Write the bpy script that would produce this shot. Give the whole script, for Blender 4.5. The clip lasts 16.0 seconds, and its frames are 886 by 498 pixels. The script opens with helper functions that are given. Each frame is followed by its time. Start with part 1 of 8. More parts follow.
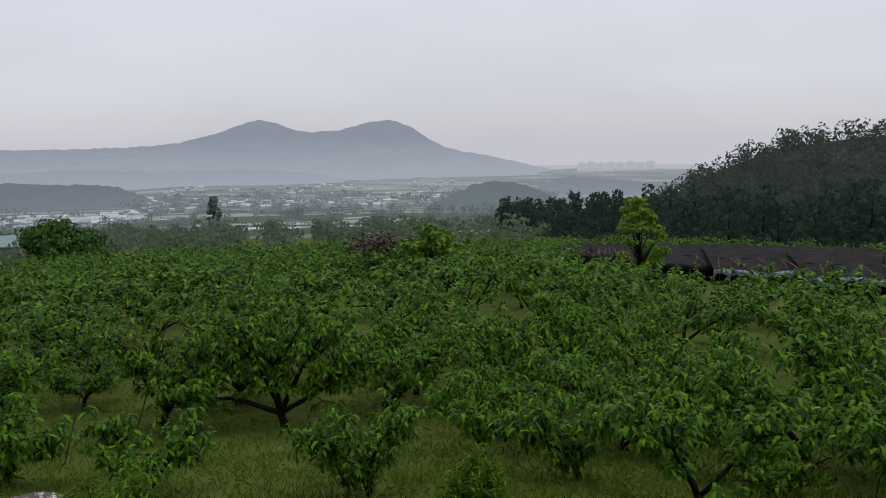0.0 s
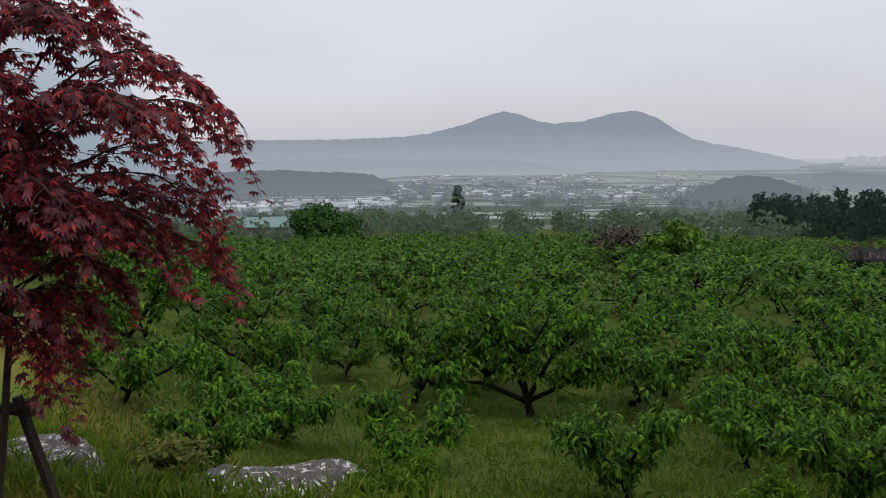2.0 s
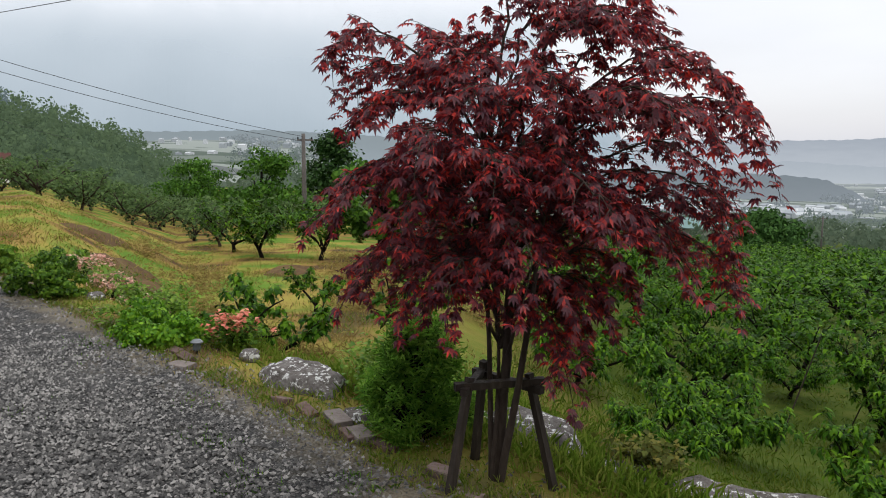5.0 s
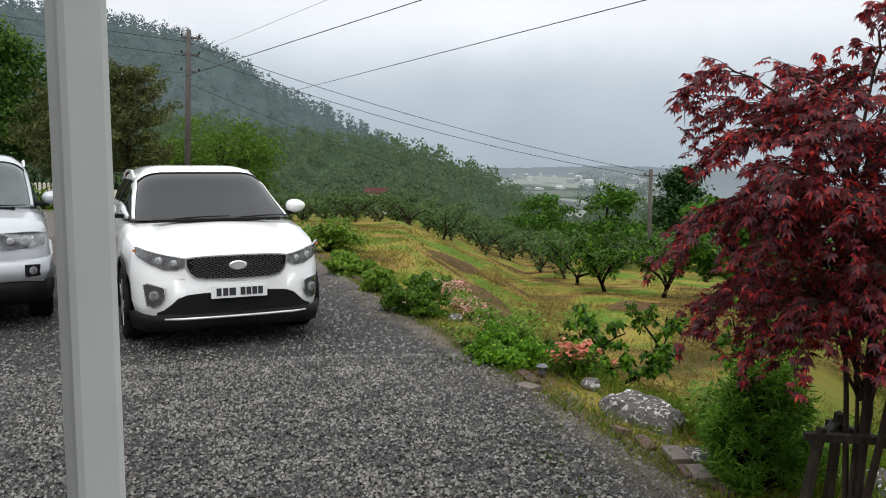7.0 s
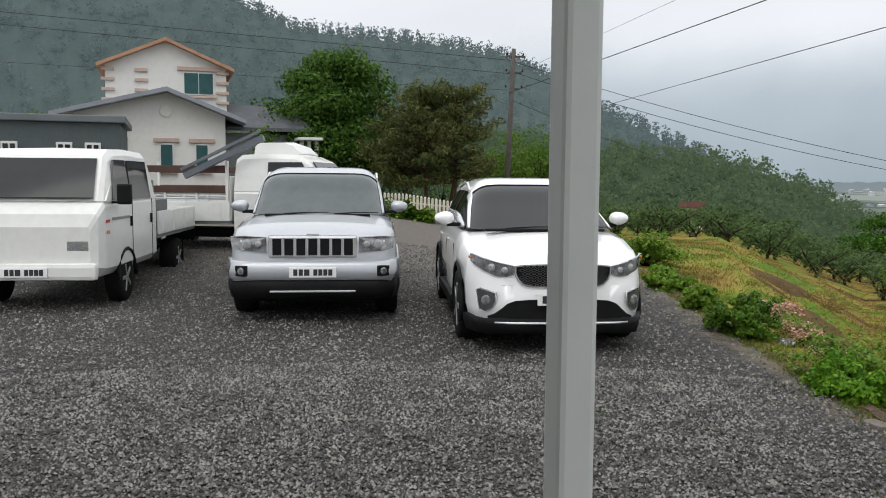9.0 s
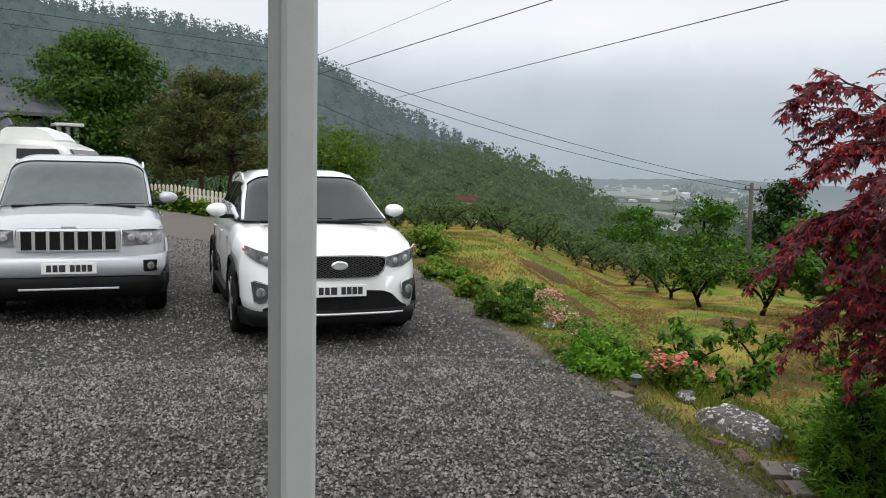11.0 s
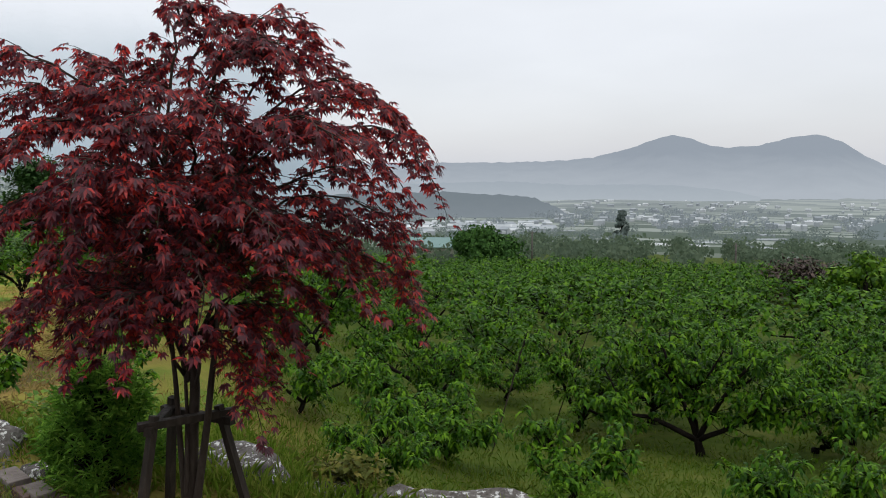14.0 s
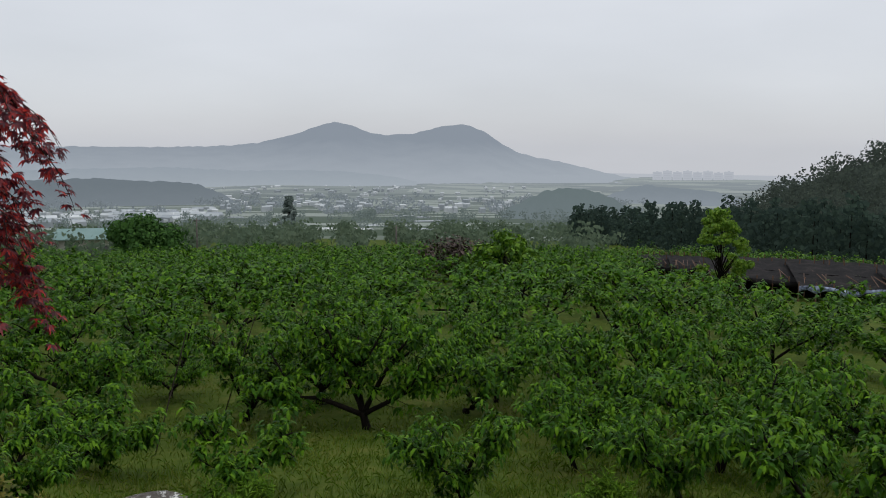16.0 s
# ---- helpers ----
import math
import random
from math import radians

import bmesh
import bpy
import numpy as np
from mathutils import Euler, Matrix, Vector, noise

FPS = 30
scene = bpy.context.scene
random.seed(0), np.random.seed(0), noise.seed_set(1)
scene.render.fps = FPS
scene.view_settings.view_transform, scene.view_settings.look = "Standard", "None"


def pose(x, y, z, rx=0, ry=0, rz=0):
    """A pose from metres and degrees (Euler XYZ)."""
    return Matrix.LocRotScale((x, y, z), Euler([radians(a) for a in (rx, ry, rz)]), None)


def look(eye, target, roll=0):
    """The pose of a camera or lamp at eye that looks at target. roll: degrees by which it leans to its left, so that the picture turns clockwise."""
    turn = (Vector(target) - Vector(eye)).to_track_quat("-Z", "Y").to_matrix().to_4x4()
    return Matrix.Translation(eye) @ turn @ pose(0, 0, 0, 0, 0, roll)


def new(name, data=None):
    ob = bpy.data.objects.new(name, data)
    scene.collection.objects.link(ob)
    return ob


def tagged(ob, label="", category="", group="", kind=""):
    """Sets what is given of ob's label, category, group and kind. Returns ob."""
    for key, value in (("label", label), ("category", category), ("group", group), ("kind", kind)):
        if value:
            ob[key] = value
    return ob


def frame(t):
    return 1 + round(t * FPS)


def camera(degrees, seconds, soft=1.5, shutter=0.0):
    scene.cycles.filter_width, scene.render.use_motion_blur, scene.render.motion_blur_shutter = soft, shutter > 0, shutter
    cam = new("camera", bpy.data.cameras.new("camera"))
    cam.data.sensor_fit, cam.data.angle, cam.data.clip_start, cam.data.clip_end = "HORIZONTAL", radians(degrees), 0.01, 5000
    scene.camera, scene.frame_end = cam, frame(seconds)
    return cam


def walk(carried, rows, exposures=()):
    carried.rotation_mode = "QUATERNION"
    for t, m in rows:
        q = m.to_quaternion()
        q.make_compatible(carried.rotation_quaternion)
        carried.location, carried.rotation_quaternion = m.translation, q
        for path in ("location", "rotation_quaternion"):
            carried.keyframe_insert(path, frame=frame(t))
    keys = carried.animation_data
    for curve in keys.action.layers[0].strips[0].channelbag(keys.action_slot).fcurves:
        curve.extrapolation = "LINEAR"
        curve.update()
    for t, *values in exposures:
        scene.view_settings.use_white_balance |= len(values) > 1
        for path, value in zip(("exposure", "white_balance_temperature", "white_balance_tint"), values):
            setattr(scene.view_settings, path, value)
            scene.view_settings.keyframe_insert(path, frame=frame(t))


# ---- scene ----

# the film's own brightness and white balance: darker and cooler towards the open sky
EXPOSURES = [(0, -0.22, 6330, 14), (2.0, -0.17, 6350, 13), (3.5, 0.15, 6430, 11), (4.0, 0.2, 6450, 11), (6.5, 0.26, 6500, 9), (7.0, 0.17, 6500, 9), (8.0, 0.05, 6500, 9), (12.0, 0.13, 6500, 10), (13.5, 0.09, 6450, 9), (15.0, -0.04, 6350, 9), (16, -0.2, 6330, 9)]

cam = camera(57.6, 16.0, 1.0)
# seconds, place, yaw, pitch, roll
PATH = [
    (0, -0.001, 0, 1.681, -0, -7.62, 0.86),
    (0.5, -0.132, 0.05, 1.695, 2.73, -7.56, 0.64),
    (1, -0.202, 0.093, 1.674, 6.61, -7.92, 0.63),
    (1.5, -0.27, 0.129, 1.67, 11.64, -7.95, 0.59),
    (2, -0.311, 0.097, 1.669, 16.95, -8, 0.71),
    (2.5, -0.376, 0.085, 1.675, 22.82, -8, 0.52),
    (3, -0.449, 0.061, 1.679, 28.29, -7.87, 0.8),
    (3.5, -0.554, 0.043, 1.668, 32.81, -7.72, 0.26),
    (4, -0.627, -0.009, 1.675, 37.89, -7.9, -0),
    (4.2, -0.675, 0.01, 1.666, 39.88, -7.92, -0.26),
    (6.3, -0.643, -0.072, 1.686, 60.8, -6.12, -0.3),
    (6.5, -0.585, -0.1, 1.686, 63.34, -5.52, -0.54),
    (7, -0.508, -0.115, 1.69, 71.54, -5.65, -0.01),
    (7.5, -0.496, -0.148, 1.665, 80.05, -5.68, 0.18),
    (8, -0.456, -0.213, 1.689, 86.83, -4.96, 0.05),
    (8.2, -0.446, -0.236, 1.693, 88.48, -4.92, -0.07),
    (9.25, -0.402, -0.288, 1.693, 93.8, -4.8, -0.4),
    (10.5, -0.357, -0.34, 1.692, 84.42, -5.32, -1.37),
    (11, -0.399, -0.212, 1.675, 78.02, -5.08, -1.11),
    (11.5, -0.4, -0.089, 1.673, 72.43, -4.88, 0.41),
    (12, -0.351, -0.027, 1.666, 66.3, -4.67, 0.56),
    (12.5, -0.386, 0.03, 1.664, 55.8, -5.42, 0.55),
    (13, -0.409, 0.053, 1.676, 45.27, -5.29, 0.48),
    (13.5, -0.455, 0.085, 1.676, 35.66, -6.11, 0.45),
    (14, -0.449, 0.106, 1.686, 28.45, -6.28, 0.26),
    (14.5, -0.411, 0.08, 1.695, 20.83, -6.64, 0.03),
    (15, -0.409, 0.134, 1.681, 13.88, -6.75, 0.1),
    (15.5, -0.397, 0.154, 1.679, 9.05, -7.29, 0.04),
    (16, -0.354, 0.167, 1.68, 5.14, -7.27, -0.35),
]
walk(cam, [(t, pose(x, y, z, 90 + pitch, roll, yaw)) for t, x, y, z, yaw, pitch, roll in PATH], EXPOSURES)

# ---- sky and light ----
world = bpy.data.worlds.new("overcast_sky")
scene.world = world
world.use_nodes = True
wn, wl = world.node_tree.nodes, world.node_tree.links
wn.clear()
w_out, w_bg = wn.new("ShaderNodeOutputWorld"), wn.new("ShaderNodeBackground")
w_tc, w_sep, w_ramp = wn.new("ShaderNodeTexCoord"), wn.new("ShaderNodeSeparateXYZ"), wn.new("ShaderNodeValToRGB")
w_sky, w_noise, w_map = wn.new("ShaderNodeTexSky"), wn.new("ShaderNodeTexNoise"), wn.new("ShaderNodeMapping")
w_mul, w_add, w_scale = wn.new("ShaderNodeMix"), wn.new("ShaderNodeMix"), wn.new("ShaderNodeMapRange")
w_sky.sky_type, w_sky.sun_disc = "NISHITA", False
w_sky.sun_elevation, w_sky.sun_rotation = radians(55), radians(107)
wl.new(w_tc.outputs["Generated"], w_sep.inputs[0])
wl.new(w_sep.outputs["Z"], w_ramp.inputs[0])
# cloud cover, darker at the horizon than overhead
ramp = w_ramp.color_ramp
ramp.elements[0].position, ramp.elements[0].color = 0.0, (0.6, 0.605, 0.645, 1)
ramp.elements[1].position, ramp.elements[1].color = 1.0, (1.35, 1.36, 1.38, 1)
for at, colour in ((0.07, (0.68, 0.68, 0.71, 1)), (0.25, (0.8, 0.8, 0.815, 1)), (0.5, (1.05, 1.06, 1.08, 1))):
    e = ramp.elements.new(at)
    e.color = colour
w_map.inputs["Scale"].default_value = (1.0, 1.0, 3.5)
wl.new(w_tc.outputs["Generated"], w_map.inputs[0])
wl.new(w_map.outputs[0], w_noise.inputs["Vector"])
w_noise.inputs["Scale"].default_value, w_noise.inputs["Detail"].default_value = 2.2, 5.0
wl.new(w_noise.outputs["Fac"], w_scale.inputs["Value"])
w_scale.inputs["From Min"].default_value, w_scale.inputs["From Max"].default_value = 0.3, 0.7
w_scale.inputs["To Min"].default_value, w_scale.inputs["To Max"].default_value = 0.93, 1.06
w_mul.data_type, w_mul.blend_type = "RGBA", "MULTIPLY"
w_mul.inputs["Factor"].default_value = 1.0
wl.new(w_ramp.outputs[0], w_mul.inputs[6])
wl.new(w_scale.outputs[0], w_mul.inputs[7])
w_add.data_type, w_add.blend_type = "RGBA", "ADD"
w_add.inputs["Factor"].default_value = 0.02
wl.new(w_mul.outputs[2], w_add.inputs[6])
wl.new(w_sky.outputs[0], w_add.inputs[7])
wl.new(w_add.outputs[2], w_bg.inputs["Color"])
wl.new(w_bg.outputs[0], w_out.inputs[0])

sun = new("sun", bpy.data.lights.new("sun", "SUN"))
sun.data.energy, sun.data.angle, sun.data.color = 0.7, radians(40), (1.0, 0.97, 0.93)
sun.matrix_basis = look((0, 0, 60), (-40, 12, 0))

# ---- materials ----
MATS = {}


def mat(name, colours, scale=8.0, rough=0.7, bump=0.0, bump_scale=40.0, metal=0.0, spec=0.5, island=False, each=False,
        translucent=0.0, coat=0.0, emit=None, stretch=(1, 1, 1)):
    """A surface whose colours are mixed by noise at two scales; island/each: also varied piece by piece."""
    if name in MATS:
        return MATS[name]
    m = bpy.data.materials.new(name)
    m.use_nodes = True
    n, l = m.node_tree.nodes, m.node_tree.links
    b = n["Principled BSDF"]
    tc, mp = n.new("ShaderNodeTexCoord"), n.new("ShaderNodeMapping")
    mp.inputs["Scale"].default_value = stretch
    l.new(tc.outputs["Object"], mp.inputs[0])
    big, fine = n.new("ShaderNodeTexNoise"), n.new("ShaderNodeTexNoise")
    big.inputs["Scale"].default_value, big.inputs["Detail"].default_value = scale, 4.0
    fine.inputs["Scale"].default_value, fine.inputs["Detail"].default_value = scale * 7.3, 3.0
    l.new(mp.outputs[0], big.inputs["Vector"])
    l.new(mp.outputs[0], fine.inputs["Vector"])
    mix = n.new("ShaderNodeMath")
    mix.operation = "MULTIPLY_ADD"
    mix.inputs[1].default_value, mix.inputs[2].default_value = 0.45, 0.0
    l.new(fine.outputs["Fac"], mix.inputs[0])
    addn = n.new("ShaderNodeMath")
    addn.operation = "MULTIPLY_ADD"
    addn.inputs[1].default_value = 0.55
    l.new(big.outputs["Fac"], addn.inputs[0])
    l.new(mix.outputs[0], addn.inputs[2])
    value = addn
    if island or each:
        src = n.new("ShaderNodeNewGeometry") if island else n.new("ShaderNodeObjectInfo")
        per = n.new("ShaderNodeMath")
        per.operation = "MULTIPLY_ADD"
        per.inputs[1].default_value = 0.38
        l.new(src.outputs["Random Per Island" if island else "Random"], per.inputs[0])
        half = n.new("ShaderNodeMath")
        half.operation = "MULTIPLY"
        half.inputs[1].default_value = 0.62
        l.new(addn.outputs[0], half.inputs[0])
        l.new(half.outputs[0], per.inputs[2])
        value = per
    r = n.new("ShaderNodeValToRGB")
    r.color_ramp.elements[0].position, r.color_ramp.elements[1].position = 0.28, 0.72
    while len(r.color_ramp.elements) < len(colours):
        r.color_ramp.elements.new(0.5)
    for i, c in enumerate(colours):
        r.color_ramp.elements[i].position = 0.28 + 0.44 * i / max(1, len(colours) - 1)
        r.color_ramp.elements[i].color = (*c, 1)
    l.new(value.outputs[0], r.inputs[0])
    l.new(r.outputs[0], b.inputs["Base Color"])
    b.inputs["Roughness"].default_value, b.inputs["Metallic"].default_value = rough, metal
    b.inputs["Specular IOR Level"].default_value, b.inputs["Coat Weight"].default_value = spec, coat
    b.inputs["Coat Roughness"].default_value = 0.05
    if bump:
        bn, bp = n.new("ShaderNodeTexNoise"), n.new("ShaderNodeBump")
        bn.inputs["Scale"].default_value, bn.inputs["Detail"].default_value = bump_scale, 5.0
        l.new(mp.outputs[0], bn.inputs["Vector"])
        bp.inputs["Strength"].default_value, bp.inputs["Distance"].default_value = bump, 0.02
        l.new(bn.outputs["Fac"], bp.inputs["Height"])
        l.new(bp.outputs[0], b.inputs["Normal"])
    if translucent:
        tr, ms = n.new("ShaderNodeBsdfTranslucent"), n.new("ShaderNodeMixShader")
        l.new(r.outputs[0], tr.inputs["Color"])
        ms.inputs[0].default_value = translucent
        l.new(b.outputs[0], ms.inputs[1])
        l.new(tr.outputs[0], ms.inputs[2])
        l.new(ms.outputs[0], n["Material Output"].inputs["Surface"])
    if emit:
        l.new(r.outputs[0], b.inputs["Emission Color"])
        b.inputs["Emission Strength"].default_value = emit
    MATS[name] = m
    return m


GRASS = mat("orchard_grass", [(0.024, 0.045, 0.005), (0.054, 0.08, 0.011), (0.1, 0.1, 0.024)], 0.6, 0.95, 0.9, 14, spec=0.05)
GRAVEL = mat("gravel_bed", [(0.04, 0.04, 0.041), (0.085, 0.085, 0.085), (0.15, 0.147, 0.14)], 14.0, 0.85, 0.9, 90)
# crushed stone packed in the bed: a grey of its own for every chip, joints sunk between them
vn, vl = GRAVEL.node_tree.nodes, GRAVEL.node_tree.links
v_geo, v_vor, v_rp, v_mix, v_bump = (vn.new("ShaderNode" + k) for k in ("NewGeometry", "TexVoronoi", "ValToRGB", "Mix", "Bump"))
v_vor.inputs["Scale"].default_value = 50.0
vl.new(v_geo.outputs["Position"], v_vor.inputs["Vector"])
vl.new(v_vor.outputs["Color"], v_rp.inputs[0])
v_rp.color_ramp.elements[0].position, v_rp.color_ramp.elements[0].color = 0.12, (0.01, 0.01, 0.0105, 1)
v_rp.color_ramp.elements[1].position, v_rp.color_ramp.elements[1].color = 0.92, (0.36, 0.342, 0.315, 1)
v_rp.color_ramp.elements.new(0.5).color = (0.11, 0.104, 0.096, 1)
v_edge, v_rng, v_joint = (vn.new("ShaderNode" + k) for k in ("TexVoronoi", "MapRange", "Mix"))
v_edge.feature = "DISTANCE_TO_EDGE"
v_edge.inputs["Scale"].default_value = 50.0
vl.new(v_geo.outputs["Position"], v_edge.inputs["Vector"])
vl.new(v_edge.outputs["Distance"], v_rng.inputs["Value"])
v_rng.inputs["From Min"].default_value, v_rng.inputs["From Max"].default_value = 0.05, 0.36
v_joint.data_type = "RGBA"
vl.new(v_rng.outputs[0], v_joint.inputs["Factor"])
v_joint.inputs[6].default_value = (0.008, 0.0075, 0.007, 1)
vl.new(v_rp.outputs[0], v_joint.inputs[7])
v_mix.data_type = "RGBA"
v_mix.inputs["Factor"].default_value = 0.9
vl.new(vn["Principled BSDF"].inputs["Base Color"].links[0].from_socket, v_mix.inputs[6])
vl.new(v_joint.outputs[2], v_mix.inputs[7])
vl.new(v_mix.outputs[2], vn["Principled BSDF"].inputs["Base Color"])
v_bump.invert = True
v_bump.inputs["Strength"].default_value, v_bump.inputs["Distance"].default_value = 1.0, 0.02
vl.new(v_vor.outputs["Distance"], v_bump.inputs["Height"])
vl.new(v_bump.outputs[0], vn["Principled BSDF"].inputs["Normal"])
# washed-in soil along the yard's straight edge
d_sep, d_ns, d_add, d_rng, d_mix = (vn.new("ShaderNode" + k) for k in ("SeparateXYZ", "TexNoise", "Math", "MapRange", "Mix"))
vl.new(v_geo.outputs["Position"], d_sep.inputs[0])
vl.new(v_geo.outputs["Position"], d_ns.inputs["Vector"])
d_ns.inputs["Scale"].default_value, d_ns.inputs["Detail"].default_value = 2.5, 6.0
d_add.operation = "MULTIPLY_ADD"
d_add.inputs[1].default_value = 1.6
vl.new(d_ns.outputs["Fac"], d_add.inputs[0])
vl.new(d_sep.outputs["Y"], d_add.inputs[2])
vl.new(d_add.outputs[0], d_rng.inputs["Value"])
d_rng.inputs["From Min"].default_value, d_rng.inputs["From Max"].default_value = 2.8, 3.25
d_mix.data_type = "RGBA"
vl.new(d_rng.outputs[0], d_mix.inputs["Factor"])
# drier, sandy packed drive behind the parked cars
s_add, s_rng, s_mix = (vn.new("ShaderNode" + k) for k in ("Math", "MapRange", "Mix"))
s_add.operation = "MULTIPLY_ADD"
s_add.inputs[1].default_value = 3.0
vl.new(d_ns.outputs["Fac"], s_add.inputs[0])
vl.new(d_sep.outputs["X"], s_add.inputs[2])
vl.new(s_add.outputs[0], s_rng.inputs["Value"])
s_rng.inputs["From Min"].default_value, s_rng.inputs["From Max"].default_value = -9.4, -14.0
s_rng.inputs["To Max"].default_value = 0.55
s_mix.data_type = "RGBA"
vl.new(s_rng.outputs[0], s_mix.inputs["Factor"])
vl.new(v_mix.outputs[2], s_mix.inputs[6])
s_mix.inputs[7].default_value = (0.225, 0.195, 0.165, 1)
vl.new(s_mix.outputs[2], d_mix.inputs[6])
d_mix.inputs[7].default_value = (0.15, 0.125, 0.086, 1)
vl.new(d_mix.outputs[2], vn["Principled BSDF"].inputs["Base Color"])
STONE = mat("gravel_stone", [(0.014, 0.013, 0.012), (0.075, 0.071, 0.066), (0.27, 0.257, 0.238)], 3.0, 0.7, 0, island=True)
# the field beside the yard is browner than the orchard's grass
gn, gl = GRASS.node_tree.nodes, GRASS.node_tree.links
g_base = gn["Principled BSDF"].inputs["Base Color"].links[0].from_socket
g_geo, g_sep, g_dot, g_ns, g_rp, g_rng, g_mix = (gn.new("ShaderNode" + k) for k in ("NewGeometry", "SeparateXYZ", "VectorMath", "TexNoise", "ValToRGB", "MapRange", "Mix"))
g_dot.operation = "DOT_PRODUCT"
g_dot.inputs[1].default_value = (-0.62, -0.78, 0.0)
gl.new(g_geo.outputs["Position"], g_dot.inputs[0])
gl.new(g_geo.outputs["Position"], g_ns.inputs["Vector"])
g_ns.inputs["Scale"].default_value, g_ns.inputs["Detail"].default_value = 0.36, 7.0
gl.new(g_ns.outputs["Fac"], g_rp.inputs[0])
g_rp.color_ramp.elements[0].position, g_rp.color_ramp.elements[0].color = 0.36, (0.085, 0.052, 0.026, 1)
g_rp.color_ramp.elements[1].position, g_rp.color_ramp.elements[1].color = 0.6, (0.1, 0.18, 0.022, 1)
g_rp.color_ramp.elements.new(0.43).color = (0.23, 0.143, 0.045, 1)
g_rp.color_ramp.elements.new(0.51).color = (0.27, 0.225, 0.05, 1)
gl.new(g_dot.outputs["Value"], g_rng.inputs["Value"])
g_rng.inputs["From Min"].default_value, g_rng.inputs["From Max"].default_value = -3.2, 2.5
g_mix.data_type = "RGBA"
gl.new(g_rng.outputs[0], g_mix.inputs["Factor"])
gl.new(g_base, g_mix.inputs[6])
gl.new(g_rp.outputs[0], g_mix.inputs[7])
gl.new(g_mix.outputs[2], gn["Principled BSDF"].inputs["Base Color"])
# bare soil and old leaves along the edge of the yard
e_sep, e_ns, e_add, e_rng, e_mix = (gn.new("ShaderNode" + k) for k in ("SeparateXYZ", "TexNoise", "Math", "MapRange", "Mix"))
gl.new(g_geo.outputs["Position"], e_sep.inputs[0])
gl.new(g_geo.outputs["Position"], e_ns.inputs["Vector"])
e_ns.inputs["Scale"].default_value, e_ns.inputs["Detail"].default_value = 2.2, 6.0
e_add.operation = "MULTIPLY_ADD"
e_add.inputs[1].default_value = 1.5
gl.new(e_ns.outputs["Fac"], e_add.inputs[0])
gl.new(e_sep.outputs["Y"], e_add.inputs[2])
gl.new(e_add.outputs[0], e_rng.inputs["Value"])
e_rng.inputs["From Min"].default_value, e_rng.inputs["From Max"].default_value = 3.6, 3.2
e_mix.data_type = "RGBA"
gl.new(e_rng.outputs[0], e_mix.inputs["Factor"])
gl.new(g_mix.outputs[2], e_mix.inputs[6])
e_mix.inputs[7].default_value = (0.12, 0.096, 0.06, 1)
gl.new(e_mix.outputs[2], gn["Principled BSDF"].inputs["Base Color"])
BARK = mat("dark_wet_bark", [(0.004, 0.003, 0.0025), (0.009, 0.007, 0.005), (0.02, 0.015, 0.012)], 9, 0.9, 0.5, 60, stretch=(1, 1, 0.3), spec=0.1)
PEACH = mat("peach_leaf", [(0.008, 0.031, 0.001), (0.032, 0.096, 0.003), (0.112, 0.22, 0.008)], 2.0, 0.5, island=True, translucent=0.2, spec=0.08)
# the ramp's brightest reds stand for backlit leaves, its purple-greys for sheen
MAPLE_LEAF = mat("red_maple_leaf", [(0.068, 0.019, 0.03), (0.092, 0.022, 0.033), (0.135, 0.023, 0.032), (0.29, 0.028, 0.03), (0.68, 0.052, 0.036)], 3.2, 0.4, island=True, translucent=0.5, spec=0.4)
MAPLE_BARK = mat("maple_bark", [(0.02, 0.014, 0.011), (0.045, 0.033, 0.026), (0.08, 0.062, 0.05)], 7, 0.85, 0.4, 50, stretch=(1, 1, 0.3), spec=0.15)
BUSH_LEAF = mat("bush_leaf", [(0.017, 0.052, 0.004), (0.062, 0.145, 0.009), (0.165, 0.28, 0.022)], 3.0, 0.45, island=True, translucent=0.3, spec=0.2)
DARK_LEAF = mat("dark_leaf", [(0.012, 0.036, 0.008), (0.026, 0.07, 0.013), (0.055, 0.115, 0.024)], 2.0, 0.6, island=True, translucent=0.2, spec=0.2)
YELLOW_LEAF = mat("yellow_green_leaf", [(0.06, 0.14, 0.012), (0.13, 0.24, 0.02), (0.22, 0.33, 0.04)], 2.0, 0.5, island=True, translucent=0.35, spec=0.2)
BLADE = mat("grass_blade", [(0.07, 0.13, 0.011), (0.12, 0.19, 0.02), (0.22, 0.24, 0.05)], 0.5, 0.7, island=True, translucent=0.6, spec=0.1)
DRY = mat("dry_grass", [(0.18, 0.11, 0.04), (0.29, 0.22, 0.075), (0.4, 0.33, 0.12)], 0.8, 0.8, island=True, translucent=0.5, spec=0.1)
WOOD_DARK = mat("dark_wet_wood", [(0.012, 0.009, 0.0075), (0.028, 0.021, 0.016), (0.07, 0.052, 0.04)], 5, 0.7, 0.3, 50, stretch=(1, 1, 0.2), spec=0.2)
ROCK = mat("lichen_rock", [(0.04, 0.034, 0.03), (0.085, 0.075, 0.067), (0.14, 0.128, 0.118), (0.2, 0.19, 0.18)], 7.0, 0.95, 1.0, 22, spec=0.1)
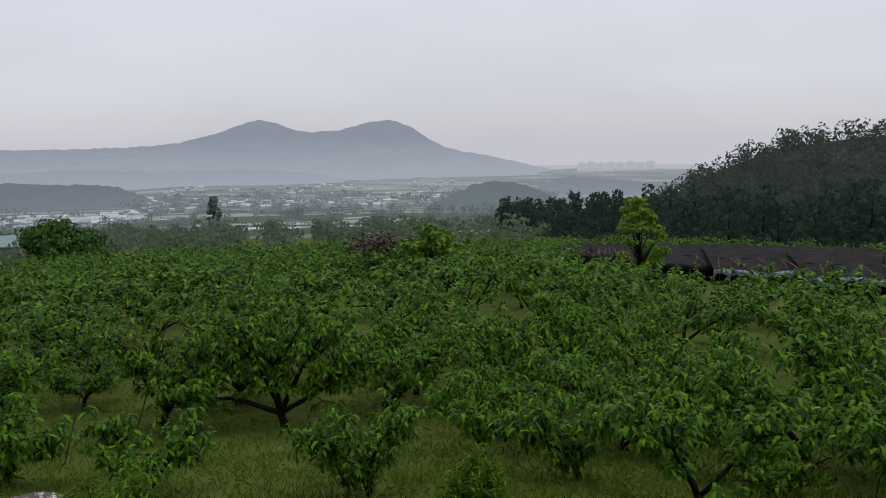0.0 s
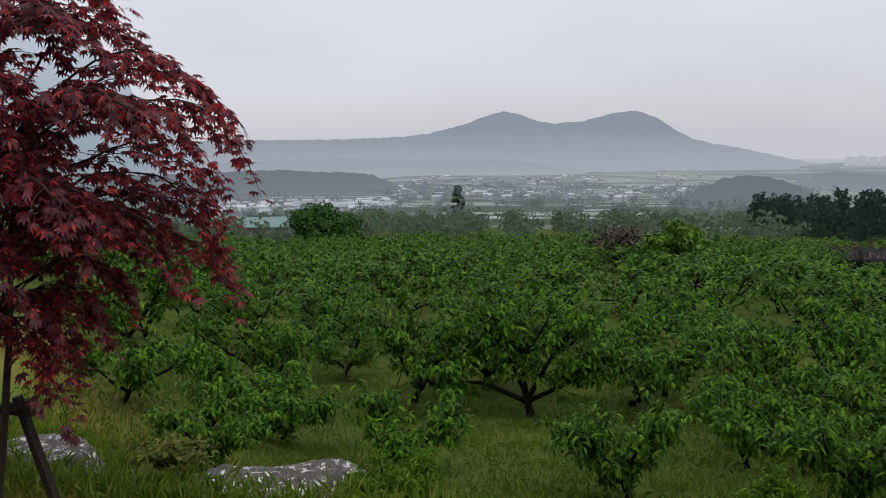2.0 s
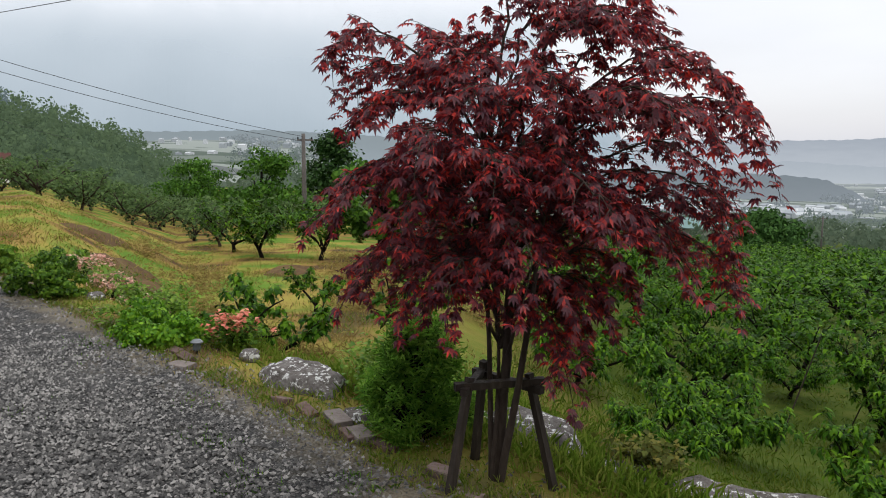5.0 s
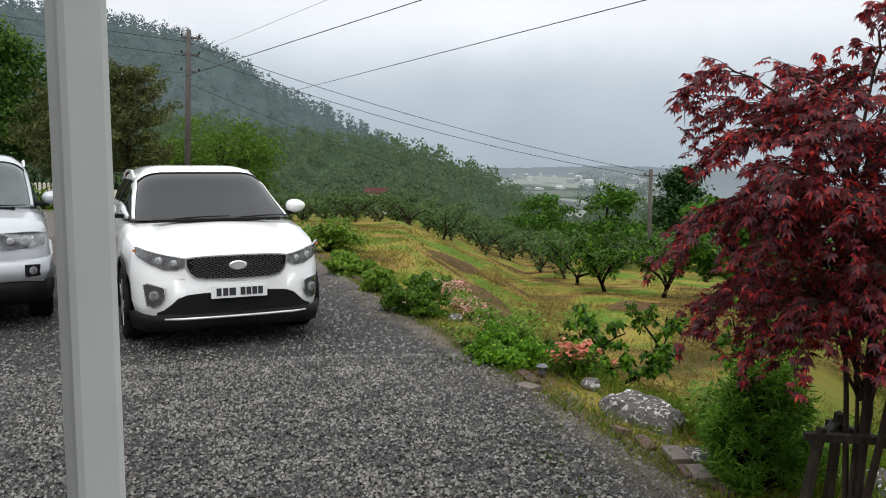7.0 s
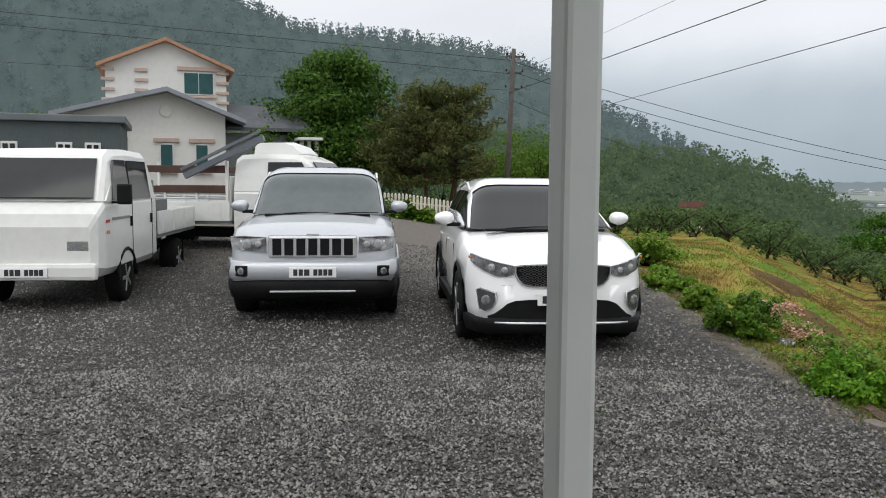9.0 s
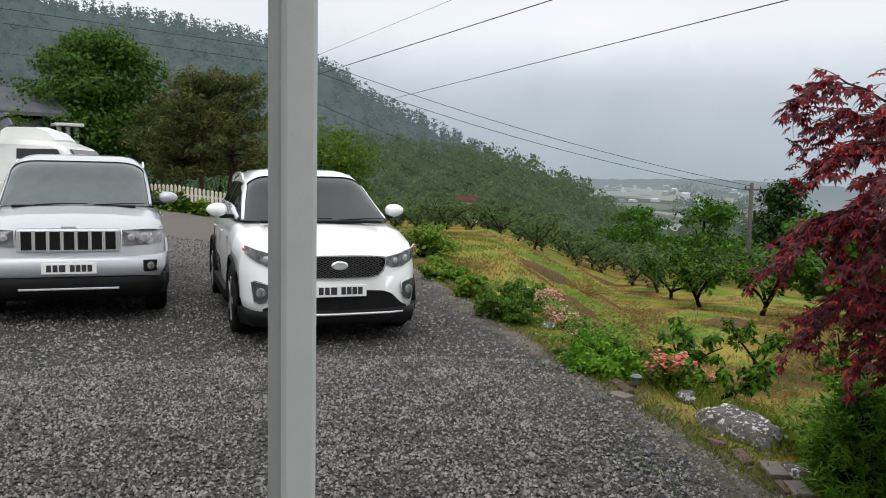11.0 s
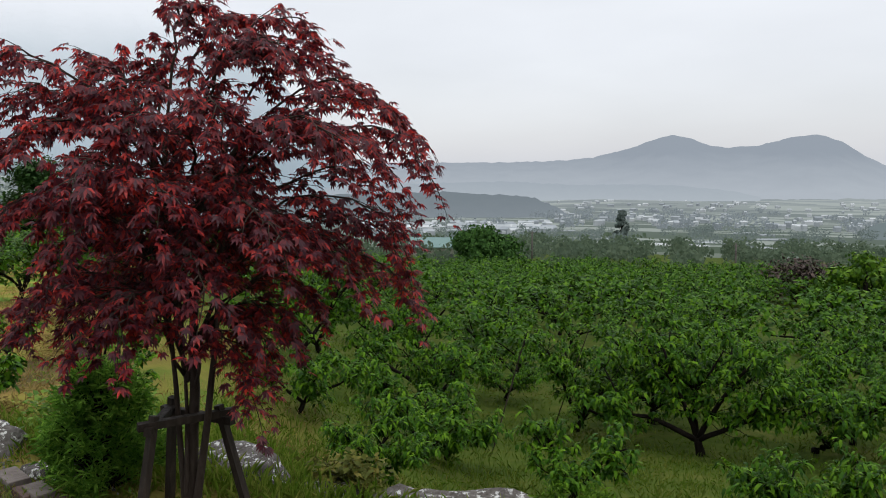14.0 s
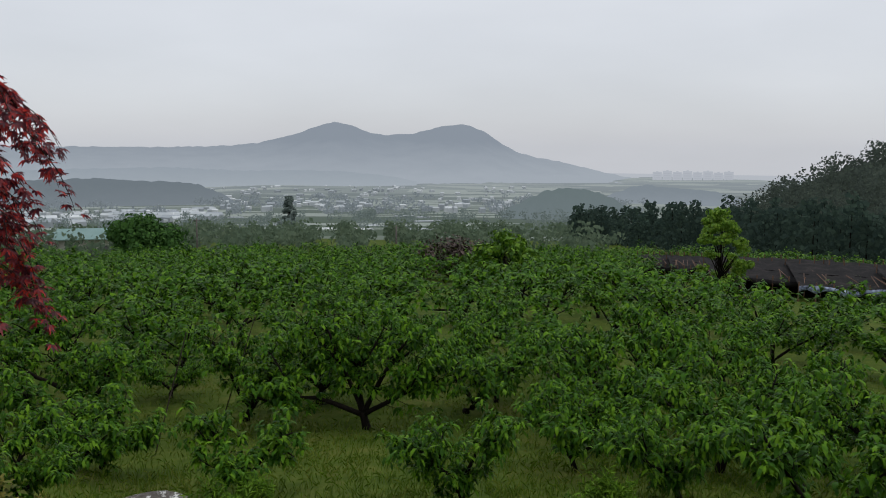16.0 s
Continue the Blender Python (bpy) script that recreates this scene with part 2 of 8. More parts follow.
# crusts of white lichen
rn, rl = ROCK.node_tree.nodes, ROCK.node_tree.links
r_tc, r_ns, r_rp, r_mix = (rn.new("ShaderNode" + k) for k in ("TexCoord", "TexNoise", "ValToRGB", "Mix"))
r_ns.inputs["Scale"].default_value, r_ns.inputs["Detail"].default_value, r_ns.inputs["Roughness"].default_value = 20.0, 6.0, 0.66
rl.new(r_tc.outputs["Object"], r_ns.inputs["Vector"])
rl.new(r_ns.outputs["Fac"], r_rp.inputs[0])
r_rp.color_ramp.elements[0].position, r_rp.color_ramp.elements[1].position = 0.55, 0.61
r_mix.data_type = "RGBA"
rl.new(r_rp.outputs[0], r_mix.inputs["Factor"])
rl.new(rn["Principled BSDF"].inputs["Base Color"].links[0].from_socket, r_mix.inputs[6])
r_mix.inputs[7].default_value = (0.55, 0.55, 0.53, 1)
rl.new(r_mix.outputs[2], rn["Principled BSDF"].inputs["Base Color"])
BRICK = mat("red_brick", [(0.07, 0.04, 0.032), (0.13, 0.08, 0.065), (0.2, 0.15, 0.13)], 5, 0.85, 0.4, 40, each=True)


# ---- building blocks ----
def mesh_of(name, verts, faces, material=None, smooth=False):
    me = bpy.data.meshes.new(name)
    me.from_pydata([tuple(v) for v in verts], [], faces)
    if smooth:
        me.shade_smooth()
    if material:
        me.materials.append(material)
    return me


def thing(name, label, category, group="", kind="", at=None):
    ob = tagged(new(name), label, category, group, kind)
    ob.empty_display_size = 0.2
    if at is not None:
        ob.matrix_basis = at
    return ob


def put(name, me, parent=None, at=None, label=""):
    ob = new(name, me)
    if parent is not None:
        ob.parent = parent
    if at is not None:
        ob.matrix_basis = at
    if label:
        tagged(ob, label)
    return ob


def part(name, bm, material, parent, label="", at=None, smooth=False):
    me = bpy.data.meshes.new(name)
    bm.to_mesh(me)
    bm.free()
    if smooth:
        me.shade_smooth()
    me.materials.append(material)
    return put(name, me, parent, at, label)


def box(size, at=(0, 0, 0), bevel=0.0, rot=None, taper=1.0, bm=None):
    """A box with bevelled edges, of that size, centred at that place; taper narrows its top."""
    own = bmesh.new()
    bmesh.ops.create_cube(own, size=1.0)
    for v in own.verts:
        k = taper if v.co.z > 0 else 1.0
        v.co = Vector((v.co.x * size[0] * k, v.co.y * size[1] * k, v.co.z * size[2]))
    if bevel:
        bmesh.ops.bevel(own, geom=own.edges[:], offset=bevel, segments=2, affect="EDGES", profile=0.6)
    m = Matrix.Translation(at) @ (rot.to_4x4() if rot is not None else Matrix())
    bmesh.ops.transform(own, matrix=m, verts=own.verts)
    if bm is None:
        return own
    me = bpy.data.meshes.new("join")
    own.to_mesh(me)
    own.free()
    bm.from_mesh(me)
    bpy.data.meshes.remove(me)
    return bm


def tube(verts, faces, pts, radii, sides=6):
    """A tapered round limb through points, added to lists of vertices and faces."""
    base, n = len(verts), len(pts)
    for i, p in enumerate(pts):
        d = (Vector(pts[min(i + 1, n - 1)]) - Vector(pts[max(i - 1, 0)])).normalized()
        u = d.orthogonal().normalized()
        w = d.cross(u)
        for k in range(sides):
            a = 2 * math.pi * k / sides
            verts.append(Vector(p) + (u * math.cos(a) + w * math.sin(a)) * radii[i])
    for i in range(n - 1):
        for k in range(sides):
            a, b = base + i * sides + k, base + i * sides + (k + 1) % sides
            faces.append((a, b, b + sides, a + sides))
    faces.append(tuple(base + k for k in reversed(range(sides))))
    faces.append(tuple(base + (n - 1) * sides + k for k in range(sides)))


def lathe(profile, sides=24, axis="Z"):
    """A turned shape from (radius, height) pairs."""
    bm = bmesh.new()
    rings = []
    for r, z in profile:
        ring = []
        for k in range(sides):
            a = 2 * math.pi * k / sides
            c = (r * math.cos(a), r * math.sin(a), z)
            ring.append(bm.verts.new(c if axis == "Z" else (c[0], c[2], c[1])))
        rings.append(ring)
    for r0, r1 in zip(rings, rings[1:]):
        for k in range(sides):
            bm.faces.new((r0[k], r0[(k + 1) % sides], r1[(k + 1) % sides], r1[k]))
    bm.faces.new(rings[0][::-1])
    bm.faces.new(rings[-1])
    bmesh.ops.recalc_face_normals(bm, faces=bm.faces)
    return bm


def curve_line(pts, sag=0.0, n=14):
    a, b = Vector(pts[0]), Vector(pts[1])
    return [a.lerp(b, i / n) - Vector((0, 0, sag * 4 * (i / n) * (1 - i / n))) for i in range(n + 1)]


def leaves(rng, centres, per, size, spread, droop=0.5, narrow=0.28, kind="lance"):
    """Many small folded leaves round the given centres: arrays of vertices and triangles."""
    c = np.repeat(np.asarray(centres, float), per, axis=0)
    n = len(c)
    c = c + rng.normal(0, 1, (n, 3)) * np.asarray(spread)
    az = rng.uniform(0, 2 * np.pi, n)
    el = rng.normal(-droop, 0.45, n)
    s = size * rng.uniform(0.65, 1.3, n)
    d = np.stack([np.cos(az) * np.cos(el), np.sin(az) * np.cos(el), np.sin(el)], 1)
    side = np.stack([-np.sin(az), np.cos(az), rng.normal(0, 0.35, n)], 1)
    side /= np.linalg.norm(side, axis=1)[:, None]
    up = np.cross(d, side)
    s = s[:, None]
    a = c
    tip = c + d * s - np.array([0, 0, 0.12]) * s
    mid = c + d * s * 0.45
    l = mid + side * s * narrow + up * s * 0.08
    r = mid - side * s * narrow + up * s * 0.08
    v = np.stack([a, l, tip, r], 1).reshape(-1, 3)
    k = np.arange(n)[:, None] * 4
    f = np.concatenate([k + [0, 2, 1], k + [0, 3, 2]], 1).reshape(-1, 3)
    return v, f


def puffs(rng, centres, per, size, radius, flat=0.75, narrow=0.42, lift=1.1):
    """Leaf sprays laid like scales over small clumps, over their tops or, with a lift under 1, all round."""
    c = np.repeat(np.asarray(centres, float), per, axis=0)
    n = len(c)
    d = rng.normal(0, 1, (n, 3))
    d[:, 2] = np.abs(d[:, 2]) * 1.1 - 0.25 if lift > 1 else d[:, 2] * lift + 0.15
    d /= np.linalg.norm(d, axis=1)[:, None]
    c = c + d * radius * rng.uniform(0.65, 1.1, n)[:, None] * np.array([1, 1, flat])
    d = d + rng.normal(0, 0.28, (n, 3))
    d /= np.linalg.norm(d, axis=1)[:, None]
    t = np.cross(d, rng.normal(0, 1, (n, 3)))
    t /= np.linalg.norm(t, axis=1)[:, None]
    u = np.cross(d, t)
    s = (size * rng.uniform(0.6, 1.3, n))[:, None]
    v = np.stack([c - t * s * 0.5, c + u * s * narrow, c + t * s * 0.5, c - u * s * narrow], 1).reshape(-1, 3)
    k = np.arange(n)[:, None] * 4
    return v, np.concatenate([k + [0, 2, 1], k + [0, 3, 2]], 1).reshape(-1, 3)


def fast_mesh(name, v, f, material, smooth=False):
    v, f = np.asarray(v, np.float32), np.asarray(f, np.int32)
    me = bpy.data.meshes.new(name)
    me.vertices.add(len(v))
    me.vertices.foreach_set("co", v.ravel())
    me.loops.add(f.size)
    me.loops.foreach_set("vertex_index", f.ravel())
    me.polygons.add(len(f))
    me.polygons.foreach_set("loop_start", np.arange(len(f), dtype=np.int32) * f.shape[1])
    me.update(calc_edges=True)
    me.validate()
    if smooth:
        me.shade_smooth()
    me.materials.append(material)
    return me

# ---- the land ----
def table(x, pairs):
    return float(np.interp(x, [p[0] for p in pairs], [p[1] for p in pairs]))


SLOPE_DOWN = [(0, 0), (2.8, -0.05), (4.0, -0.7), (5.0, -1.15), (10, -2.5), (15, -3.7), (30, -5.7), (50, -8.0), (80, -11.0), (120, -14.5),
              (200, -22), (400, -42), (800, -66), (1200, -84), (1800, -90), (2600, -100), (5000, -210)]
SLOPE_FIELD = [(0, 0), (4.5, -0.1), (6, -0.45), (10, -0.95), (20, -1.8), (33, -2.9), (60, -6.0), (80, -8), (140, -16), (300, -40),
               (700, -60), (1200, -84), (2600, -100), (5000, -210)]
SLOPE_HILL = [(0, 0), (20, 0.0), (35, -0.6), (60, -2.2), (100, -3.6), (140, -6), (300, -20), (5000, -60)]
SLOPE_SIDE = [(0, 0), (4.5, -0.1), (6, -0.45), (10, -0.95), (20, -1.8), (33, -2.9), (60, -5.0), (80, -6.4), (140, -11), (300, -15), (700, -17), (1200, -13), (2600, -30), (5000, -150)]
YARD_Y = 2.5


def land(x, y):
    az = math.degrees(math.atan2(-x, y))
    d = math.hypot(x, y)
    # distance past the yard's straight edge near by, distance from the eye farther off
    past = max(0.0, y - YARD_Y)
    near = d if d > 25 else d * min(1, past / 1.2)
    down = table(near, SLOPE_DOWN)
    field = table(near, SLOPE_FIELD)
    hill = table(d, SLOPE_HILL)
    if az < -70 or az > 150:
        return 0.0 if y < YARD_Y and d < 60 else down * 0.6 if y > YARD_Y else -0.02 * (d - 60)
    k = table(az, [(28, 0), (48, 1)])
    g = down * (1 - k) + field * k
    k3 = table(az, [(49, 0), (58, 1)])
    g = g * (1 - k3) + table(near, SLOPE_SIDE) * k3
    k2 = table(az, [(66, 0), (75, 1)])
    g = g * (1 - k2) + hill * k2
    if d < 45 and az > 66 and y < YARD_Y + 0.3:
        g = max(g, 0.0)
    if az > 60 and y < -0.3:
        g += (0.02 * min(5.0, -0.3 - y) + min(0.36, 0.085 * max(0.0, -x - 11.0)) * min(1.0, (-0.3 - y) / 3)) * min(1.0, max(0.0, (60 - d) / 20)) * table(az, [(130, 1), (149, 0)])
    return g


def ground_z(x, y):
    d = math.hypot(x, y)
    bumps = 0.0
    if y > YARD_Y + 0.4 or d > 30:
        if x < -6 and 3.4 < y < 22 and d < 45:
            bumps += 0.05 * math.sin(y * 1.5 + 2.5 * noise.noise((x * 0.12, y * 0.1, 6))) * min(1.0, (y - 3.4) / 2)
        bumps += 0.1 * noise.noise((x * 0.35, y * 0.35, 0)) * min(1.0, (d - 3) / 6) + 0.004 * d * noise.noise((x * 0.02, y * 0.02, 3))
    return land(x, y) + bumps


verts, faces = [(0, 0, -0.1)], []
radii, r = [], 0.8
while r < 4200:
    radii.append(r)
    r *= 1.055
SEG = 240
for r in radii:
    for k in range(SEG):
        a = 2 * math.pi * k / SEG
        x, y = -r * math.sin(a), r * math.cos(a)
        # the soil lies a little deeper under the gravel
        under = 0.1 if -24 < y < YARD_Y - 0.9 and -44 < x < 6 else 0.0
        verts.append((x, y, ground_z(x, y) - under))
for k in range(SEG):
    faces.append((0, 1 + (k + 1) % SEG, 1 + k))
for i in range(len(radii) - 1):
    for k in range(SEG):
        a, b = 1 + i * SEG + k, 1 + i * SEG + (k + 1) % SEG
        faces.append((a, b, b + SEG, a + SEG))
ground_me = mesh_of("ground", verts, faces, GRASS, True)
ground_me.flip_normals()
tagged(new("ground", ground_me), "uneven grassy hillside falling to the valley", "ground", kind="structure")


def slab_of(pts, thick):
    """A sheet with thickness, from its outline."""
    bm = bmesh.new()
    a = [bm.verts.new(p) for p in pts]
    b = [bm.verts.new((x, y, z - thick)) for x, y, z in pts]
    n = len(a)
    bm.faces.new(a)
    bm.faces.new(b[::-1])
    for k in range(n):
        bm.faces.new((a[k], b[k], b[(k + 1) % n], a[(k + 1) % n]))
    bmesh.ops.recalc_face_normals(bm, faces=bm.faces)
    return bm


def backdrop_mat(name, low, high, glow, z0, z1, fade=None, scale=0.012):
    """Rain haze painted as glowing colour: dull distant woods that pale towards the mist."""
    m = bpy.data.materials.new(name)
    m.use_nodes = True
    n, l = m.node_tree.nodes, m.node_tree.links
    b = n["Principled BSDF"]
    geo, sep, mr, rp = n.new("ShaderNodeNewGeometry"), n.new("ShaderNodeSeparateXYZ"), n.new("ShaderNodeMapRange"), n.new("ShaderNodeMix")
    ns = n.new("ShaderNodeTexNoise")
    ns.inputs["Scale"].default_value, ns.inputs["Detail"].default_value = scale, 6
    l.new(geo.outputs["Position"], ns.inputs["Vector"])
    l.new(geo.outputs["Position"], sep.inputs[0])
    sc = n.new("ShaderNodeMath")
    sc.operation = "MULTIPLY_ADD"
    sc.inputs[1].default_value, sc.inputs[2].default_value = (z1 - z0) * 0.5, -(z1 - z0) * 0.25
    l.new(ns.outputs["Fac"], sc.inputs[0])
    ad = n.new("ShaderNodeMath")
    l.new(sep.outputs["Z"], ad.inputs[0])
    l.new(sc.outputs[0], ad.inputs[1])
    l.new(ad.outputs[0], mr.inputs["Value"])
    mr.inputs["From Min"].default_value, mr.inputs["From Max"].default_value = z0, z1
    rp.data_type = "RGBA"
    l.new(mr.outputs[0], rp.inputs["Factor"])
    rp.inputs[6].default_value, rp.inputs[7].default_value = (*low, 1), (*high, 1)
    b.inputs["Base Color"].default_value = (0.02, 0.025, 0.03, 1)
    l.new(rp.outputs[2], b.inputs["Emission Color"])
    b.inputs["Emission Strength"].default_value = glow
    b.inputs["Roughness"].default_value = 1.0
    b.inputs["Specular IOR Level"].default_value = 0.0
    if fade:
        # the top fades to transparent in place of low cloud
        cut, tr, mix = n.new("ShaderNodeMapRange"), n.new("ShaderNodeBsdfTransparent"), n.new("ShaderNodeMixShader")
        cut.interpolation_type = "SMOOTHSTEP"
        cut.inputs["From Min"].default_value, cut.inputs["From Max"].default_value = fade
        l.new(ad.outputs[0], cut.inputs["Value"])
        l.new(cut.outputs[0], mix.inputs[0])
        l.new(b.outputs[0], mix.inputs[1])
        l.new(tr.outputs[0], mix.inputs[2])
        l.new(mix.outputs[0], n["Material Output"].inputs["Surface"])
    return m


def ridge(name, label, profile, dist, depth, material, foot, rough=0.0, step=0.25, rows=14, seed=0, kind="structure", crown=0.0, cell=5.0):
    """A hill whose skyline runs through (bearing, elevation) pairs at that distance; depth: how far it reaches towards the eye."""
    v, f = [], []
    azs = np.arange(profile[0][0], profile[-1][0] + step / 2, step)
    for a in azs:
        e = table(a, profile)
        for j in range(rows + 1):
            k = j / rows
            d = dist - depth * k
            top = 1.68 + dist * math.tan(radians(e))
            z = foot + (top - foot) * (math.cos(math.pi * k) * 0.5 + 0.5)
            z += rough * (noise.noise((a * 1.7 + seed, k * 6, seed)) + 0.6 * noise.noise((a * 5.1 + seed, k * 17, seed))) * (0.35 + 0.65 * min(1, 4 * k * (1 - k) + 0.4))
            if crown:
                near = noise.voronoi((d * radians(a) / cell, d / cell, seed))[0][0]
                z += crown * (1.0 - min(1.0, near * 1.25) ** 2) * (0.6 + 0.6 * noise.noise((d * radians(a) / cell, d / cell, 1.5))) - crown * 0.3
            v.append((-d * math.sin(radians(a)), d * math.cos(radians(a)), z))
        d = dist * 1.08
        v.append((-d * math.sin(radians(a)), d * math.cos(radians(a)), foot - 5))
    w = rows + 2
    for i in range(len(azs) - 1):
        f.append((i * w + rows + 1, i * w, (i + 1) * w, (i + 1) * w + rows + 1))
        for j in range(rows):
            p = i * w + j
            f.append((p, p + 1, p + w + 1, p + w))
    me = mesh_of(name, v, f, material, True)
    return tagged(new(name, me), label, "hill", kind=kind)


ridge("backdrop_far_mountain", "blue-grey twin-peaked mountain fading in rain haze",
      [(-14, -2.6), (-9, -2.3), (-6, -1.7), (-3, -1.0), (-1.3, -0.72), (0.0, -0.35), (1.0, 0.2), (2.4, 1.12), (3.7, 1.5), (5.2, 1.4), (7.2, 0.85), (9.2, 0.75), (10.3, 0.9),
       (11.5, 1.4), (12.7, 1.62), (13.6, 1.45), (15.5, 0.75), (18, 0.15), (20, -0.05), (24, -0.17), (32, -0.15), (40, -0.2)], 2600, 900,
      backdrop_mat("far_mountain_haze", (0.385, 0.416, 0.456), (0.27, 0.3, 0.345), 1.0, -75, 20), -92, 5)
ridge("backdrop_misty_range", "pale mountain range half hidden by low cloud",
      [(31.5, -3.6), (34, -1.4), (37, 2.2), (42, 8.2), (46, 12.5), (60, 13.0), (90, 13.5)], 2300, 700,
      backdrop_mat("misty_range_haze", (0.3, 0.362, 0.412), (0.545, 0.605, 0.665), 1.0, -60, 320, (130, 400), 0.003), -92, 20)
# nearly sky-coloured sheet, added as haze over the far ground's edge
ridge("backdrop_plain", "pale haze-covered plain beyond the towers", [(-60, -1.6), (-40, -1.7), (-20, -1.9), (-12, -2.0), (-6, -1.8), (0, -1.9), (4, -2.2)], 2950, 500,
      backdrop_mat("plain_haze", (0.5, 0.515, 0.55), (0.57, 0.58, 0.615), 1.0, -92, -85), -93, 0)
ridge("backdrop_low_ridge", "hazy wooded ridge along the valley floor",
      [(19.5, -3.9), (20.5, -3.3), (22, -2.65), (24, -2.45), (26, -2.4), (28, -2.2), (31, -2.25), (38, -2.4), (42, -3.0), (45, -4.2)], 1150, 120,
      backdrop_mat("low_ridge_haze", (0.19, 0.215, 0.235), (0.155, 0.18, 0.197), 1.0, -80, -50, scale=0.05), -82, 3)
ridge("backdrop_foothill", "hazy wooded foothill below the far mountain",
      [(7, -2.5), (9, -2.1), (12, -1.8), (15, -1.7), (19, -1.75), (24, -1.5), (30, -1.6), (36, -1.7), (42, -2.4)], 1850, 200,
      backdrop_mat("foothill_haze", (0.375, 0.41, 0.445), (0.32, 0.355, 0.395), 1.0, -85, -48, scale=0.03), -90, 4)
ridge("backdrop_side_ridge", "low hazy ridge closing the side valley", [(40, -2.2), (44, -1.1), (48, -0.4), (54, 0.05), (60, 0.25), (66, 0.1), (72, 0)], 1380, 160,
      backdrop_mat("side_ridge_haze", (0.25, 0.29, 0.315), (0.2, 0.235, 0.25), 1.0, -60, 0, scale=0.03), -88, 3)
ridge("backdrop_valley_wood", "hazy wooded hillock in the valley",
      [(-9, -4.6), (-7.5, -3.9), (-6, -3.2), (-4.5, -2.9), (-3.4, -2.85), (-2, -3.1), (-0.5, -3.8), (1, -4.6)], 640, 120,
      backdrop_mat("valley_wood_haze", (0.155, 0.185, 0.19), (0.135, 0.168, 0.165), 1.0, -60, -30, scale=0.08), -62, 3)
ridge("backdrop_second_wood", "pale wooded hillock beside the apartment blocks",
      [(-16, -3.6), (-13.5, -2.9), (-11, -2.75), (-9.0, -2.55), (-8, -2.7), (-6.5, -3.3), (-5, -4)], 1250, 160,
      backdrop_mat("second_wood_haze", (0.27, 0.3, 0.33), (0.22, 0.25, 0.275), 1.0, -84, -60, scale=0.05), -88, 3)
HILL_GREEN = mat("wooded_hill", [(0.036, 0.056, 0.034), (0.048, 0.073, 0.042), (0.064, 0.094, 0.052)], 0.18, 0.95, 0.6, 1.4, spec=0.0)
# rain haze is painted into this blue-grey colour and its glow
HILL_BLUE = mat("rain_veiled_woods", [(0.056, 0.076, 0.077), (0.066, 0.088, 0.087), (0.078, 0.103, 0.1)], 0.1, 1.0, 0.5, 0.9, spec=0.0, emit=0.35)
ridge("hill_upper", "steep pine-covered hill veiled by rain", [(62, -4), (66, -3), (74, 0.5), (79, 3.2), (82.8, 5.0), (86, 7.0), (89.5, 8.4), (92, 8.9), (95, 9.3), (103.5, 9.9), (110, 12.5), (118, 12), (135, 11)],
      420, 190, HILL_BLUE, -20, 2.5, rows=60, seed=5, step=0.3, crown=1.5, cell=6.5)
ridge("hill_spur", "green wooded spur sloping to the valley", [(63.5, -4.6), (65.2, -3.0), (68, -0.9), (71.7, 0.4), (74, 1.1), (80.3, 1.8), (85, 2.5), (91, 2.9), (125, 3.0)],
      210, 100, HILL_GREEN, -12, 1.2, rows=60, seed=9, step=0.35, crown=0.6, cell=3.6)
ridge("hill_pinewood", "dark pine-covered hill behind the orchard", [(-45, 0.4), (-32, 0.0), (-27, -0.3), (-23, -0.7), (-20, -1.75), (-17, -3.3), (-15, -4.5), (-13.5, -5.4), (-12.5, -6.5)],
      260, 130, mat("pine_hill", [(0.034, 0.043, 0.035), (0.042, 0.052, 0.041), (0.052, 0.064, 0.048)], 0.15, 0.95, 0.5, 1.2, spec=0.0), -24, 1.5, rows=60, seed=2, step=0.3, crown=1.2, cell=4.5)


# rain haze is put into the leaf colours; haze sets their glow
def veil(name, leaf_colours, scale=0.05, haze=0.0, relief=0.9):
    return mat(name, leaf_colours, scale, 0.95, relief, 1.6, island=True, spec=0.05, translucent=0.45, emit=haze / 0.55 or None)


def hill_point(profile, dist, depth, foot, a, k):
    e = table(a, profile)
    top = 1.68 + dist * math.tan(radians(e))
    d = dist - depth * k
    return Vector((-d * math.sin(radians(a)), d * math.cos(radians(a)), foot + (top - foot) * (math.cos(math.pi * k) * 0.5 + 0.5)))


def woods(name, label, seed, spots, material, tall, wide, clumps, per, leaf, pine=0.0):
    """A wood of many trees, each of several clumps of leaf sprays, as one thing that nobody could count."""
    wr = np.random.default_rng(seed)
    cs = []
    for p in spots:
        h, w = tall * wr.uniform(0.6, 1.25), wide * wr.uniform(0.7, 1.3)
        conic = wr.uniform() < pine
        for k in range(clumps):
            u = (k + wr.uniform()) / clumps
            r = w * 0.5 * ((1.05 - u) * 0.8 if conic else math.sqrt(max(0.04, 1 - (u * 1.5 - 0.6) ** 2))) * wr.uniform(0.2, 1.0)
            b = wr.uniform(0, 6.28)
            cs.append((p[0] + r * math.cos(b), p[1] + r * math.sin(b), p[2] + h * (0.1 + 0.9 * u)))
    lv, lf = puffs(wr, cs, per, leaf, wide * 0.22, 0.8, 0.45, 0.8)
    ob = thing(name, label, "woods", kind="stuff")
    put("crowns", fast_mesh("crowns", lv, lf, material), ob)
    return ob


